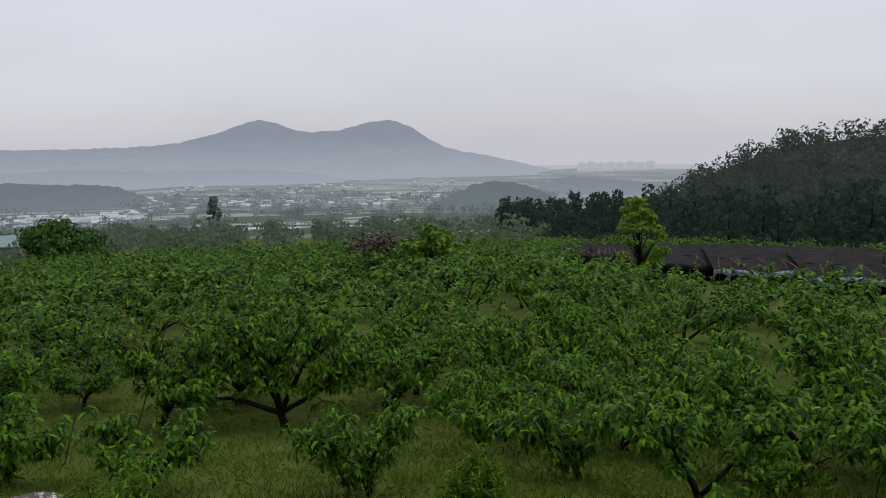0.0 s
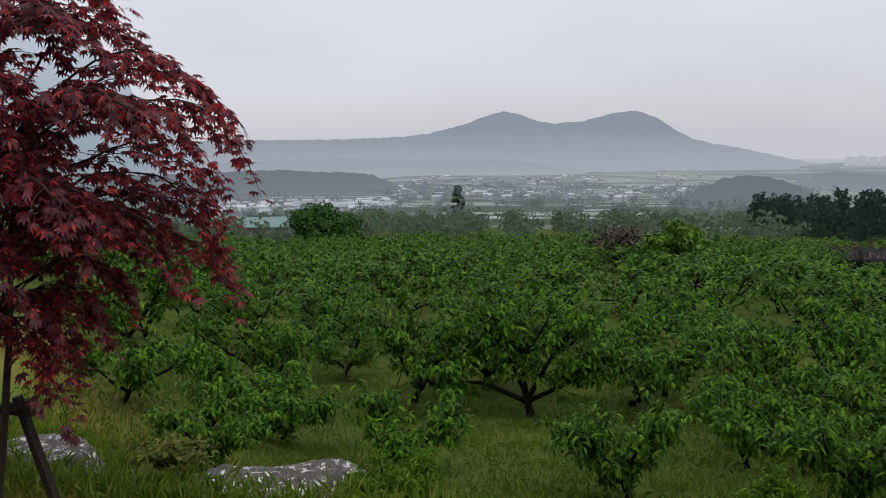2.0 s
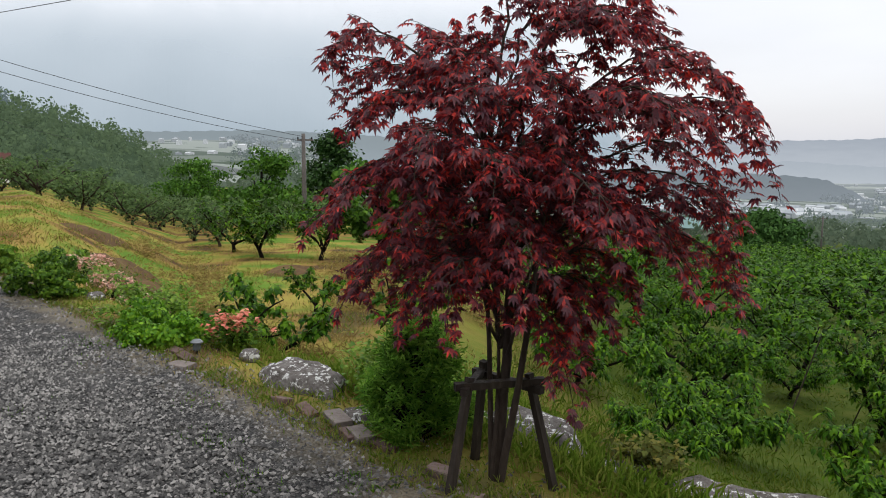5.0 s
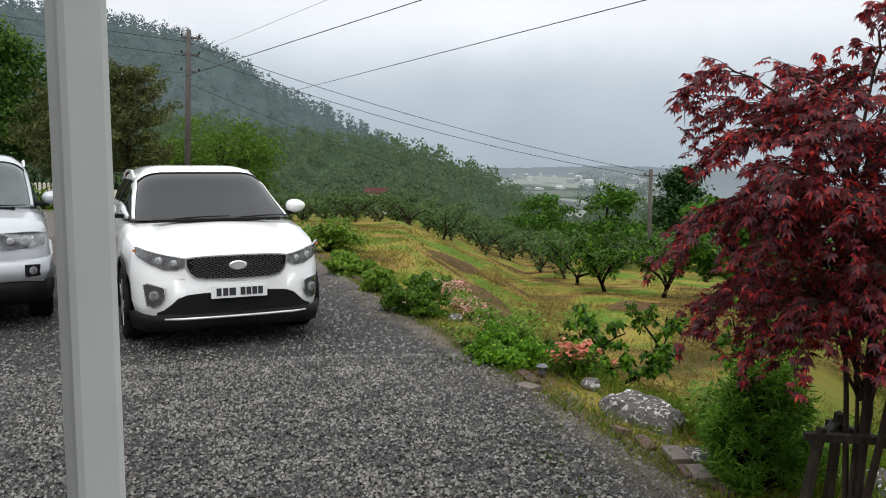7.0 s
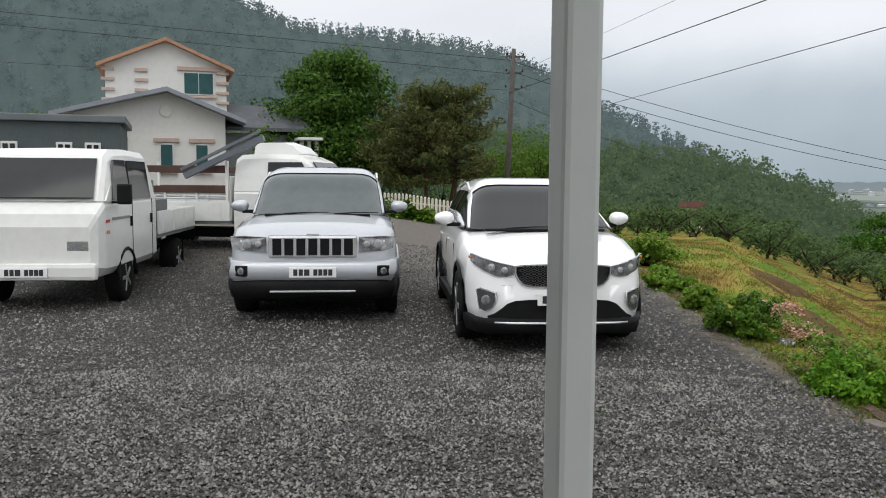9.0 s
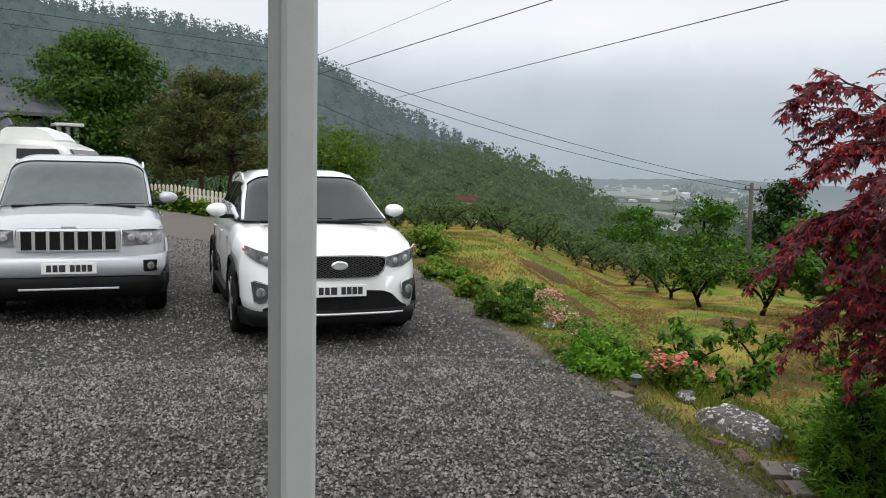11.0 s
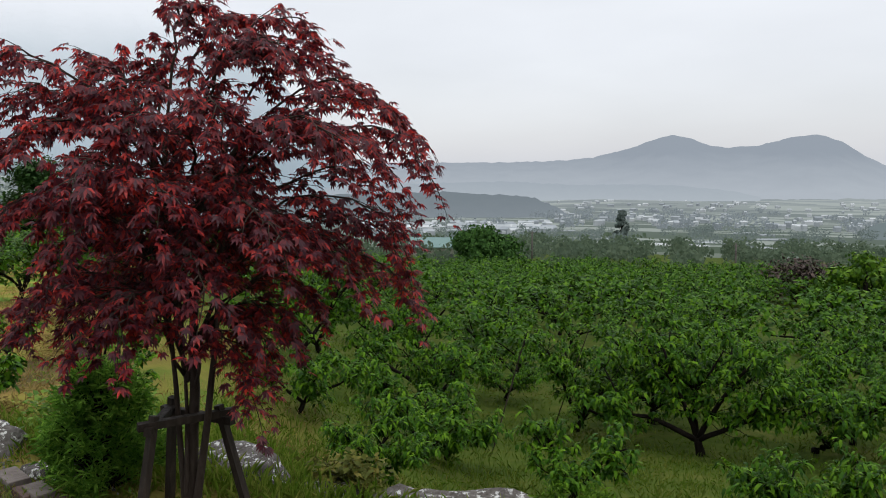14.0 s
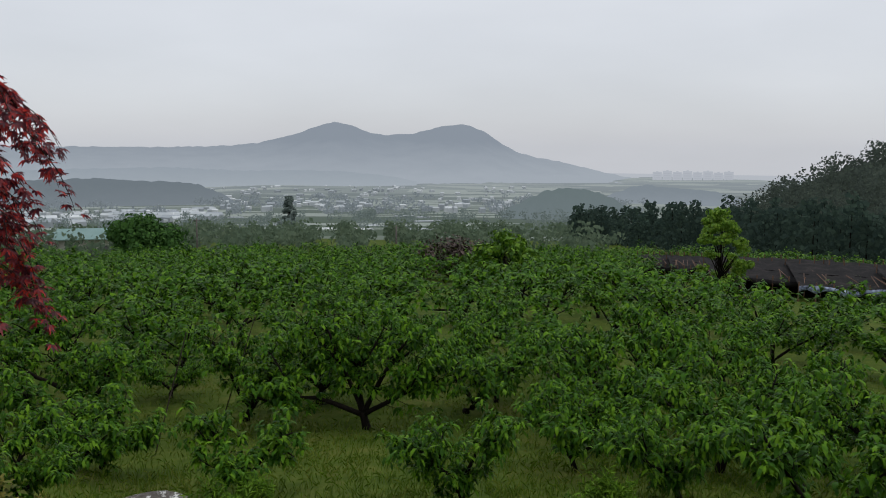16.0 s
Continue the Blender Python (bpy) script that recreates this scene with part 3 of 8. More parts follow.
UPPER = [(62, -4), (66, -3), (74, 0.5), (79, 3.0), (82.8, 4.7), (86, 6.7), (89.5, 8.1), (92, 8.6), (95, 9.0), (103.5, 9.6), (110, 12.2), (118, 11.7), (135, 10.7)]
SPUR = [(63.5, -4.6), (65.2, -3.0), (68, -0.9), (71.7, 0.4), (74, 1.1), (80.3, 1.8), (85, 2.5), (91, 2.9), (125, 3.0)]
PINES = [(-45, 0.4), (-32, 0.0), (-27, -0.3), (-23, -0.7), (-20, -1.75), (-17, -3.3), (-15, -4.5), (-13.5, -5.4)]
wr = np.random.default_rng(50)
pick = lambda prof, dist, depth, foot, n, lo=0.0, hi=0.85: [hill_point(prof, dist, depth, foot, wr.uniform(prof[0][0], prof[-1][0]), wr.uniform(lo, hi)) - Vector((0, 0, 0.8)) for _ in range(n)]
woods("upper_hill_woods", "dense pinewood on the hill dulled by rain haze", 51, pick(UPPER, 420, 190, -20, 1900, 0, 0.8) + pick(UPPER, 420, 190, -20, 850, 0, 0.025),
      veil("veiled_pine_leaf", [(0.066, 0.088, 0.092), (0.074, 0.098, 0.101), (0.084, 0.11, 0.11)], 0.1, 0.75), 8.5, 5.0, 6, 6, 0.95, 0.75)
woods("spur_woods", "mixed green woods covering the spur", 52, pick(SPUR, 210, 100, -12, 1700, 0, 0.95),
      veil("hazy_spur_leaf", [(0.066, 0.098, 0.058), (0.077, 0.113, 0.063), (0.094, 0.136, 0.07)], 0.12, 0.32), 4.4, 4.8, 6, 8, 0.66, 0.12)
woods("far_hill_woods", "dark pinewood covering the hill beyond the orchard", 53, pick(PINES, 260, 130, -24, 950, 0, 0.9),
      veil("hazy_pine_hill_leaf", [(0.036, 0.046, 0.04), (0.045, 0.057, 0.047), (0.058, 0.073, 0.056)], 0.14, 0.3), 5.5, 5.2, 7, 8, 0.7, 0.35)


def pine_row(name, label, seed, spots, material, tall, wide, tiers=11, per=6, leaf=0.85):
    """Tall pines: pole, whorls of drooping boughs narrowing to a ragged top."""
    pr = np.random.default_rng(seed)
    cs, v, f = [], [], []
    for p in spots:
        h, w = tall * pr.uniform(0.62, 1.25), wide * pr.uniform(0.75, 1.2)
        tube(v, f, [(p[0], p[1], p[2] - 1), (p[0], p[1], p[2] + h * 0.95)], [0.16, 0.05], 4)
        low = pr.uniform(0.0, 0.12)
        for t in range(tiers):
            u = low + (1 - low) * (t + pr.uniform(0.2, 0.8)) / tiers
            r = w * 0.5 * (1.08 - u) ** 0.7 * pr.uniform(0.75, 1.15)
            for _ in range(4 if t < tiers - 2 else 2):
                b, k = pr.uniform(0, 6.28), pr.uniform(0.15, 0.9)
                cs.append((p[0] + r * k * math.cos(b), p[1] + r * k * math.sin(b), p[2] + h * u - 0.12 * r * k))
        cs.append((p[0], p[1], p[2] + h * 0.98))
    lv, lf = puffs(pr, cs, per, leaf, wide * 0.14, 0.9, 0.52, 0.8)
    ob = thing(name, label, "woods", kind="stuff")
    put("crowns", fast_mesh("crowns", lv, lf, material), ob)
    put("trunks", mesh_of("trunks", v, f, BARK), ob)


edge = []
for i in range(215):
    a = -46 + 41.8 * (1 - (1 - (i + wr.uniform(0, 1)) / 215) ** 1.25)
    d = float(np.interp(a, [-46, -29, -16, -5, -4], [90, 112, 140, 205, 212])) * wr.uniform(1.0, 1.22)
    x, y = -d * math.sin(radians(a)), d * math.cos(radians(a))
    edge.append(Vector((x, y, land(x, y) - 0.5)))
pine_row("pinewood_edge", "dark row of tall pines along the orchard's far side", 54, edge, veil("hazy_pine_edge_leaf", [(0.023, 0.038, 0.032), (0.031, 0.049, 0.039), (0.043, 0.066, 0.049)], 0.2, 0.18), 9.0, 7.4)

# the valley floor: fields, roofs and groves with rain haze put into their colours
fields = bpy.data.materials.new("hazy_valley_fields")
fields.use_nodes = True
n, l = fields.node_tree.nodes, fields.node_tree.links
b = n["Principled BSDF"]
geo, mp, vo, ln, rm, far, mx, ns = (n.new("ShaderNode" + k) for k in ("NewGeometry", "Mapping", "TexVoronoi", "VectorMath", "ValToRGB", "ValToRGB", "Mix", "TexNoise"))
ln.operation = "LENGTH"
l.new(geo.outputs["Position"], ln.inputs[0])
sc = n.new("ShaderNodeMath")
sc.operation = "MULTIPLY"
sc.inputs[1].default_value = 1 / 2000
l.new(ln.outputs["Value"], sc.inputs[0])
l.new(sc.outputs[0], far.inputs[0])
# painted haze: the glow colour pales with distance
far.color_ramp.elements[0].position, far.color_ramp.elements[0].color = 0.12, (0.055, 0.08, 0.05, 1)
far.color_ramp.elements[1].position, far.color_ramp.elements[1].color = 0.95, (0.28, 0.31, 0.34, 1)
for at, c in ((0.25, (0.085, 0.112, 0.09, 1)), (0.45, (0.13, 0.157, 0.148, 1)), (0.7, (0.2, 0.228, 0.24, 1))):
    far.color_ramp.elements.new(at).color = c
l.new(geo.outputs["Position"], mp.inputs[0])
mp.inputs["Scale"].default_value = (0.007, 0.022, 0.0)
l.new(mp.outputs[0], vo.inputs["Vector"])
vo.inputs["Scale"].default_value, vo.distance = 1.0, "MANHATTAN"
l.new(vo.outputs["Color"], rm.inputs[0])
rm.color_ramp.interpolation = "CONSTANT"
rm.color_ramp.elements[0].position, rm.color_ramp.elements[0].color = 0.0, (0.0, 0.0, 0.0, 1)
rm.color_ramp.elements[1].position, rm.color_ramp.elements[1].color = 0.62, (0.55, 0.55, 0.55, 1)
rm.color_ramp.elements.new(0.45).color = (0.22, 0.22, 0.22, 1)
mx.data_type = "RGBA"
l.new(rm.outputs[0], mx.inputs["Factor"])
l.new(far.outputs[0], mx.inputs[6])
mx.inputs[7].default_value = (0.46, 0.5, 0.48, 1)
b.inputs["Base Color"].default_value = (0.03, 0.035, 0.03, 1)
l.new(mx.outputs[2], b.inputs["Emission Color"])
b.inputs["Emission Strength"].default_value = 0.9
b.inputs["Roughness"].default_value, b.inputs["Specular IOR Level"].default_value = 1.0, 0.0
v, f = [], []
rings = [240 * 1.09 ** k for k in range(29)]
azs = list(range(-46, 73, 2))
for d in rings:
    for a in azs:
        x, y = -d * math.sin(radians(a)), d * math.cos(radians(a))
        v.append((x, y, land(x, y) - 0.4 + (0.003 * d + 1.4 + 0.004 * d * noise.noise((x * 0.004, y * 0.004, 0))) * min(1, (d - 238) / 60)))
w = len(azs)
for i in range(len(rings) - 1):
    for j in range(w - 1):
        p = i * w + j
        f.append((p, p + w, p + w + 1, p + 1))
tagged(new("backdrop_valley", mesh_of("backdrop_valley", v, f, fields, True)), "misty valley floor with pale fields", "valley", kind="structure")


def valley_z(x, y):
    d = math.hypot(x, y)
    return land(x, y) + (0.003 * d + 1.0 if d > 240 else 0)


def scatter_valley(n, lo, hi, a0, a1, bias=1.0):
    out = []
    for _ in range(n):
        d, a = lo + (hi - lo) * wr.uniform() ** bias, wr.uniform(a0, a1)
        if noise.noise((d * 0.012, a * 0.35, 4)) > -0.1:
            x, y = -d * math.sin(radians(a)), d * math.cos(radians(a))
            out.append(Vector((x, y, valley_z(x, y) - 0.5)))
    return out


# haze painted in: each farther grove has paler, bluer, more glowing leaves
woods("near_groves", "dull green groves below the orchard", 55, scatter_valley(520, 112, 290, -6, 62), veil("hazy_near_grove_leaf", [(0.07, 0.1, 0.066), (0.09, 0.124, 0.082), (0.12, 0.155, 0.1)], 0.15, 0.12), 4.4, 6.0, 10, 10, 0.8, 0.12)
woods("valley_groves", "hazy grey-green groves on the valley floor", 56, scatter_valley(230, 300, 640, -8, 62), veil("hazy_valley_grove_leaf", [(0.105, 0.13, 0.124), (0.118, 0.145, 0.137), (0.135, 0.163, 0.15)], 0.06, 0.4, 0.4), 7.0, 11, 9, 12, 1.1, 0.15)
woods("far_groves", "pale blue-grey groves far down the valley", 57, scatter_valley(300, 700, 1300, -10, 62), veil("hazy_far_grove_leaf", [(0.15, 0.172, 0.185), (0.165, 0.188, 0.2), (0.18, 0.204, 0.214)], 0.03, 0.5, 0.2), 8, 22, 7, 8, 2.6, 0.0)

# roofs and glasshouses on the valley floor, haze put into their pale colours
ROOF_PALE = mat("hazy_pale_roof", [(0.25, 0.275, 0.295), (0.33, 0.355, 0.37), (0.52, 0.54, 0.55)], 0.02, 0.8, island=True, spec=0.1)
bm = bmesh.new()
for made in range(400):
    cl = wr.uniform()
    d, a = (wr.uniform(520, 760), wr.uniform(21, 34)) if cl < 0.36 else (wr.uniform(750, 1650), wr.uniform(-2, 22)) if cl < 0.84 else (wr.uniform(600, 1180), wr.uniform(48, 67))
    x, y = -d * math.sin(radians(a)), d * math.cos(radians(a))
    L, W_, H = wr.uniform(4, 15), wr.uniform(5, 8), wr.uniform(2, 3.6)
    if made > 384:
        # long low glasshouses in the middle of the plain
        d, a, L, W_, H = wr.uniform(330, 620), wr.uniform(6, 20), wr.uniform(8, 18), 5.0, 0.9
        x, y = -d * math.sin(radians(a)), d * math.cos(radians(a))
    q = valley_z(x, y) + (2 if d > 700 else 0)
    if 700 < d and a < 45:
        L, H = L * 0.75, H * 0.8
    if a > 45:
        L, W_, H = L * 0.65, W_ * 0.7, H * 0.7
    r = wr.normal(0.2, 0.25)
    c, s = math.cos(r), math.sin(r)
    P = lambda u, t, z: bm.verts.new((x + u * c - t * s, y + u * s + t * c, q + z))
    lo = [P(-L / 2, -W_ / 2, -2), P(L / 2, -W_ / 2, -2), P(L / 2, W_ / 2, -2), P(-L / 2, W_ / 2, -2)]
    up = [P(-L / 2, -W_ / 2, H), P(L / 2, -W_ / 2, H), P(L / 2, W_ / 2, H), P(-L / 2, W_ / 2, H)]
    r0, r1 = P(-L / 2, 0, H * 1.45), P(L / 2, 0, H * 1.45)
    for k in range(4):
        bm.faces.new((lo[k], lo[(k + 1) % 4], up[(k + 1) % 4], up[k]))
    bm.faces.new((up[0], up[1], r1, r0))
    bm.faces.new((up[2], up[3], r0, r1))
    bm.faces.new((up[1], up[2], r1))
    bm.faces.new((up[3], up[0], r0))
me = bpy.data.meshes.new("village_roofs")
bm.to_mesh(me)
bm.free()
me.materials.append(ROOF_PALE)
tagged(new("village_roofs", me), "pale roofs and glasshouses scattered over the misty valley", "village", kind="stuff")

# apartment towers, faint in rain haze that is painted as their glow
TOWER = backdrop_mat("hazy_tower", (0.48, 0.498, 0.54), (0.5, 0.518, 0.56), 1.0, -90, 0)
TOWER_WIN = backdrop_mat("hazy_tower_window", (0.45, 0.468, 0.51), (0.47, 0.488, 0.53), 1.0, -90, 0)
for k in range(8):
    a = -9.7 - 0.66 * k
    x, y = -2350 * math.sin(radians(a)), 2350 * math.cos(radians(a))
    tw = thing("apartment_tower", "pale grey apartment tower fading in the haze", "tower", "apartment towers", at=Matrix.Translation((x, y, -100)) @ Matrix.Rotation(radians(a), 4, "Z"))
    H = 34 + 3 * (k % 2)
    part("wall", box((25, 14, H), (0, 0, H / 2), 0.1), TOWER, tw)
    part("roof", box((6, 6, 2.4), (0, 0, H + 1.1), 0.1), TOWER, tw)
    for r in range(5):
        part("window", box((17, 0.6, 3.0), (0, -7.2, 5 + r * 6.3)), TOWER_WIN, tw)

# the green-roofed barn beside the round tree
barn = thing("barn", "low farm building with a green metal roof", "barn", at=Matrix.Translation((-165 * math.sin(radians(28.3)), 165 * math.cos(radians(28.3)), land(-165 * math.sin(radians(28.3)), 165 * math.cos(radians(28.3))) - 0.6)) @ Matrix.Rotation(radians(20), 4, "Z"))
GREEN_ROOF = mat("green_metal_roof", [(0.12, 0.2, 0.19), (0.18, 0.26, 0.245)], 0.4, 0.7, spec=0.2)
part("wall", box((14, 7, 4.0), (0, 0, 1.8), 0.05), mat("barn_wall", [(0.25, 0.24, 0.21), (0.36, 0.35, 0.31)], 0.5, 0.8), barn)
for s in (1, -1):
    part("roof", slab_of([(-7.6, 0, 5.3), (7.6, 0, 5.3), (7.6, s * 4.4, 3.7), (-7.6, s * 4.4, 3.7)], 0.15), GREEN_ROOF, barn)
for x in (-4.5, -1.5, 1.5, 4.5):
    part("door", box((1.8, 0.1, 2.3), (x, -3.55, 1.2), 0.02), mat("barn_door", [(0.05, 0.055, 0.055), (0.09, 0.095, 0.09)], 0.8, 0.7), barn)
part("lean_to_roof", slab_of([(-12, -2, 3.6), (-7.2, -2, 4.8), (-7.2, 3, 4.8), (-12, 3, 3.6)], 0.15), GREEN_ROOF, barn)
part("lean_to_wall", box((4.2, 4.4, 3.4), (-9.6, 0.5, 1.6), 0.04), MATS["barn_wall"], barn)

# a road on piers crossing the side valley
bridge = thing("road_bridge", "grey concrete road bridge crossing the side valley", "bridge")
# haze is put into the concrete's pale colour
CONCRETE = mat("hazy_concrete", [(0.2, 0.215, 0.215), (0.27, 0.285, 0.285)], 0.1, 0.9)
ba, bc = Vector((-260 * math.sin(radians(66.5)), 260 * math.cos(radians(66.5)), -7.6)), Vector((-330 * math.sin(radians(59)), 330 * math.cos(radians(59)), -16.5))
bd = (bc - ba).normalized()
bt = math.atan2(bd.y, bd.x)
mid_b = (ba + bc) / 2
pitch_b = Euler((0, -math.asin(bd.z), bt)).to_matrix().to_4x4()
part("deck", box(((bc - ba).length, 8, 1.2), (0, 0, 0), 0.1), CONCRETE, bridge, at=Matrix.Translation(mid_b) @ pitch_b)
for sy in (1, -1):
    part("parapet", box(((bc - ba).length, 0.3, 0.9), (0, sy * 3.9, 1.05), 0.05), CONCRETE, bridge, at=Matrix.Translation(mid_b) @ pitch_b)
for k in range(6):
    p = ba.lerp(bc, (k + 0.5) / 6)
    g = land(p.x, p.y) - 4
    part("pier", box((1.6, 5, p.z - g), (0, 0, 0), 0.1), CONCRETE, bridge, at=Matrix.Translation((p.x, p.y, (p.z + g) / 2 - 0.5)) @ Matrix.Rotation(bt, 4, "Z"))

# small red-roofed hut under the spur
hut_x, hut_y = -95 * math.sin(radians(76.4)), 95 * math.cos(radians(76.4))
hut = thing("field_hut", "white field hut with a dull red roof", "hut", at=Matrix.Translation((hut_x, hut_y, ground_z(hut_x, hut_y))) @ Matrix.Rotation(radians(76), 4, "Z"))
part("wall", box((2.3, 2.2, 2.9), (0, 0, 1.15), 0.03), mat("hut_wall", [(0.5, 0.5, 0.48), (0.6, 0.6, 0.58)], 1, 0.8), hut)
for s in (1, -1):
    part("roof", slab_of([(-1.4, 0, 3.1), (1.4, 0, 3.1), (1.4, s * 1.4, 2.5), (-1.4, s * 1.4, 2.5)], 0.1), mat("red_roof", [(0.06, 0.024, 0.02), (0.1, 0.042, 0.034)], 1, 0.8, spec=0.1), hut)

# gravel yard, a thin layer with a frayed edge
v, f = [], []
NX, NY = 130, 60
for i in range(NX + 1):
    for j in range(NY + 1):
        x = -46 + 54 * i / NX
        top = YARD_Y - 0.08 + 0.1 * noise.noise((x * 1.3, 0, 1)) + 0.05 * noise.noise((x * 4.5, 0, 2))
        y = -26 + (top + 26) * (j / NY) ** 0.7
        edge = 0.0 if j == NY else 1.0
        v.append((x, y, land(x, min(y, YARD_Y)) + 0.012 + 0.022 * edge * (1 + noise.noise((x * 0.8, y * 0.8, 0)))))
for i in range(NX):
    for j in range(NY):
        a = i * (NY + 1) + j
        f.append((a, a + NY + 1, a + NY + 2, a + 1))
tagged(new("gravel_yard", mesh_of("gravel_yard", v, f, GRAVEL, True)), "grey crushed-stone gravel yard with a few weeds", "gravel", kind="structure")

# ---- vehicles ----
WHITE_PAINT = mat("white_car_paint", [(0.92, 0.92, 0.91), (0.95, 0.95, 0.94)], 1.5, 0.3, coat=1.0)
SILVER_PAINT = mat("silver_car_paint", [(0.44, 0.46, 0.49), (0.5, 0.52, 0.545)], 2.0, 0.35, metal=0.3, coat=1.0)
TRUCK_PAINT = mat("truck_white_paint", [(0.66, 0.66, 0.62), (0.74, 0.74, 0.71), (0.77, 0.77, 0.74)], 1.2, 0.4, coat=0.5)
DARK_GLASS = mat("tinted_glass", [(0.012, 0.013, 0.014), (0.018, 0.02, 0.021)], 1.0, 0.06, spec=0.4)
PALE_GLASS = mat("windscreen_glass", [(0.03, 0.045, 0.045), (0.06, 0.08, 0.08)], 1.0, 0.04, spec=0.6, coat=0.5)
BLACK_TRIM = mat("black_plastic", [(0.005, 0.005, 0.0055), (0.011, 0.011, 0.0115)], 6, 0.6, spec=0.15)
RUBBER = mat("tyre_rubber", [(0.006, 0.006, 0.006), (0.014, 0.0135, 0.013)], 10, 0.9, 0.2, 60, spec=0.15)
LAMP_CLEAR = mat("clear_lamp_housing", [(0.04, 0.04, 0.042), (0.16, 0.162, 0.166), (0.42, 0.43, 0.44)], 14, 0.1, spec=0.8, coat=1.0)
CHROME = mat("chrome", [(0.7, 0.71, 0.72), (0.78, 0.79, 0.8)], 3, 0.18, metal=0.6)
ALLOY = mat("alloy_rim", [(0.35, 0.36, 0.37), (0.5, 0.51, 0.52)], 3, 0.3, metal=0.8)
LAMP_GLASS = mat("headlamp_glass", [(0.2, 0.205, 0.21), (0.45, 0.455, 0.46)], 16, 0.12, spec=0.8, coat=1.0)
LAMP_DARK = mat("lamp_housing", [(0.03, 0.03, 0.032), (0.09, 0.09, 0.092)], 9, 0.15, spec=0.7, coat=1.0)
AMBER = mat("amber_lens", [(0.5, 0.16, 0.03), (0.6, 0.22, 0.05)], 8, 0.2)
PLATE = mat("plate_white", [(0.82, 0.83, 0.81), (0.87, 0.88, 0.86)], 4, 0.4)
INK = mat("plate_ink", [(0.02, 0.02, 0.025), (0.03, 0.03, 0.035)], 4, 0.6)


def section_loft(stations, cap=True):
    """A closed skin through stations: (x, [(y, z) from the bottom middle to the top middle]), mirrored in y."""
    bm = bmesh.new()
    rings = []
    for x, half in stations:
        ring = [bm.verts.new((x, y, z)) for y, z in half]
        ring += [bm.verts.new((x, -y, z)) for y, z in reversed(half[1:-1])]
        rings.append(ring)
    n = len(rings[0])
    for a, b in zip(rings, rings[1:]):
        for k in range(n):
            bm.faces.new((a[k], a[(k + 1) % n], b[(k + 1) % n], b[k]))
    if cap:
        bm.faces.new(rings[0][::-1])
        bm.faces.new(rings[-1])
    bmesh.ops.recalc_face_normals(bm, faces=bm.faces)
    return bm


def wheel(car, x, y, radius, width, rim=0.68, label=""):
    side = 1 if y > 0 else -1
    w = put("wheel", None, car, Matrix.Translation((x, y, radius)))
    w.empty_display_size = 0.1
    t = lathe([(radius * rim, -width / 2), (radius * 0.93, -width / 2), (radius, -width / 2 + 0.03), (radius, width / 2 - 0.03), (radius * 0.93, width / 2), (radius * rim, width / 2)], 28, "Y")
    part("tyre", t, RUBBER, w, smooth=True)
    rb = lathe([(radius * rim, -0.02), (radius * rim * 0.95, 0.012), (radius * rim * 0.85, -0.03), (radius * 0.18, 0.0), (radius * 0.12, 0.02)], 28, "Y")
    for k in range(5):
        a = 2 * math.pi * k / 5
        box((radius * rim * 0.9, 0.03, radius * 0.16), (radius * rim * 0.48 * math.cos(a), 0.012, radius * rim * 0.48 * math.sin(a)), 0.008, Euler((0, -a, 0)).to_matrix(), bm=rb)
    part("rim", rb, ALLOY, w, label, Matrix.Translation((0, side * (width / 2 - 0.02), 0)) @ Matrix.Diagonal((1, side, 1, 1)))
    return w


def slab(pts, thick, direction):
    """A plate with that outline and thickness along the direction, with softened edges."""
    bm = bmesh.new()
    d = Vector(direction).normalized() * thick
    a = [bm.verts.new(Vector(p)) for p in pts]
    b = [bm.verts.new(Vector(p) + d) for p in pts]
    bm.faces.new(a[::-1])
    bm.faces.new(b)
    n = len(a)
    for k in range(n):
        bm.faces.new((a[k], a[(k + 1) % n], b[(k + 1) % n], b[k]))
    bmesh.ops.recalc_face_normals(bm, faces=bm.faces)
    return bm


def mirrored(pts):
    return [(x, -y, z) for x, y, z in pts]


def plate_on(car, x, z, tilt=0.0):
    """A registration plate whose characters are plain bars."""
    p = part("number_plate", box((0.014, 0.52, 0.115), (x, 0, z), 0.006), PLATE, car, "white registration plate")
    for i, (y, w) in enumerate(((-0.19, 0.045), (-0.13, 0.045), (-0.065, 0.06), (0.03, 0.045), (0.085, 0.045), (0.14, 0.045), (0.195, 0.045))):
        part("plate_bar", box((0.006, w, 0.07), (x + 0.008, y, z)), INK, p)


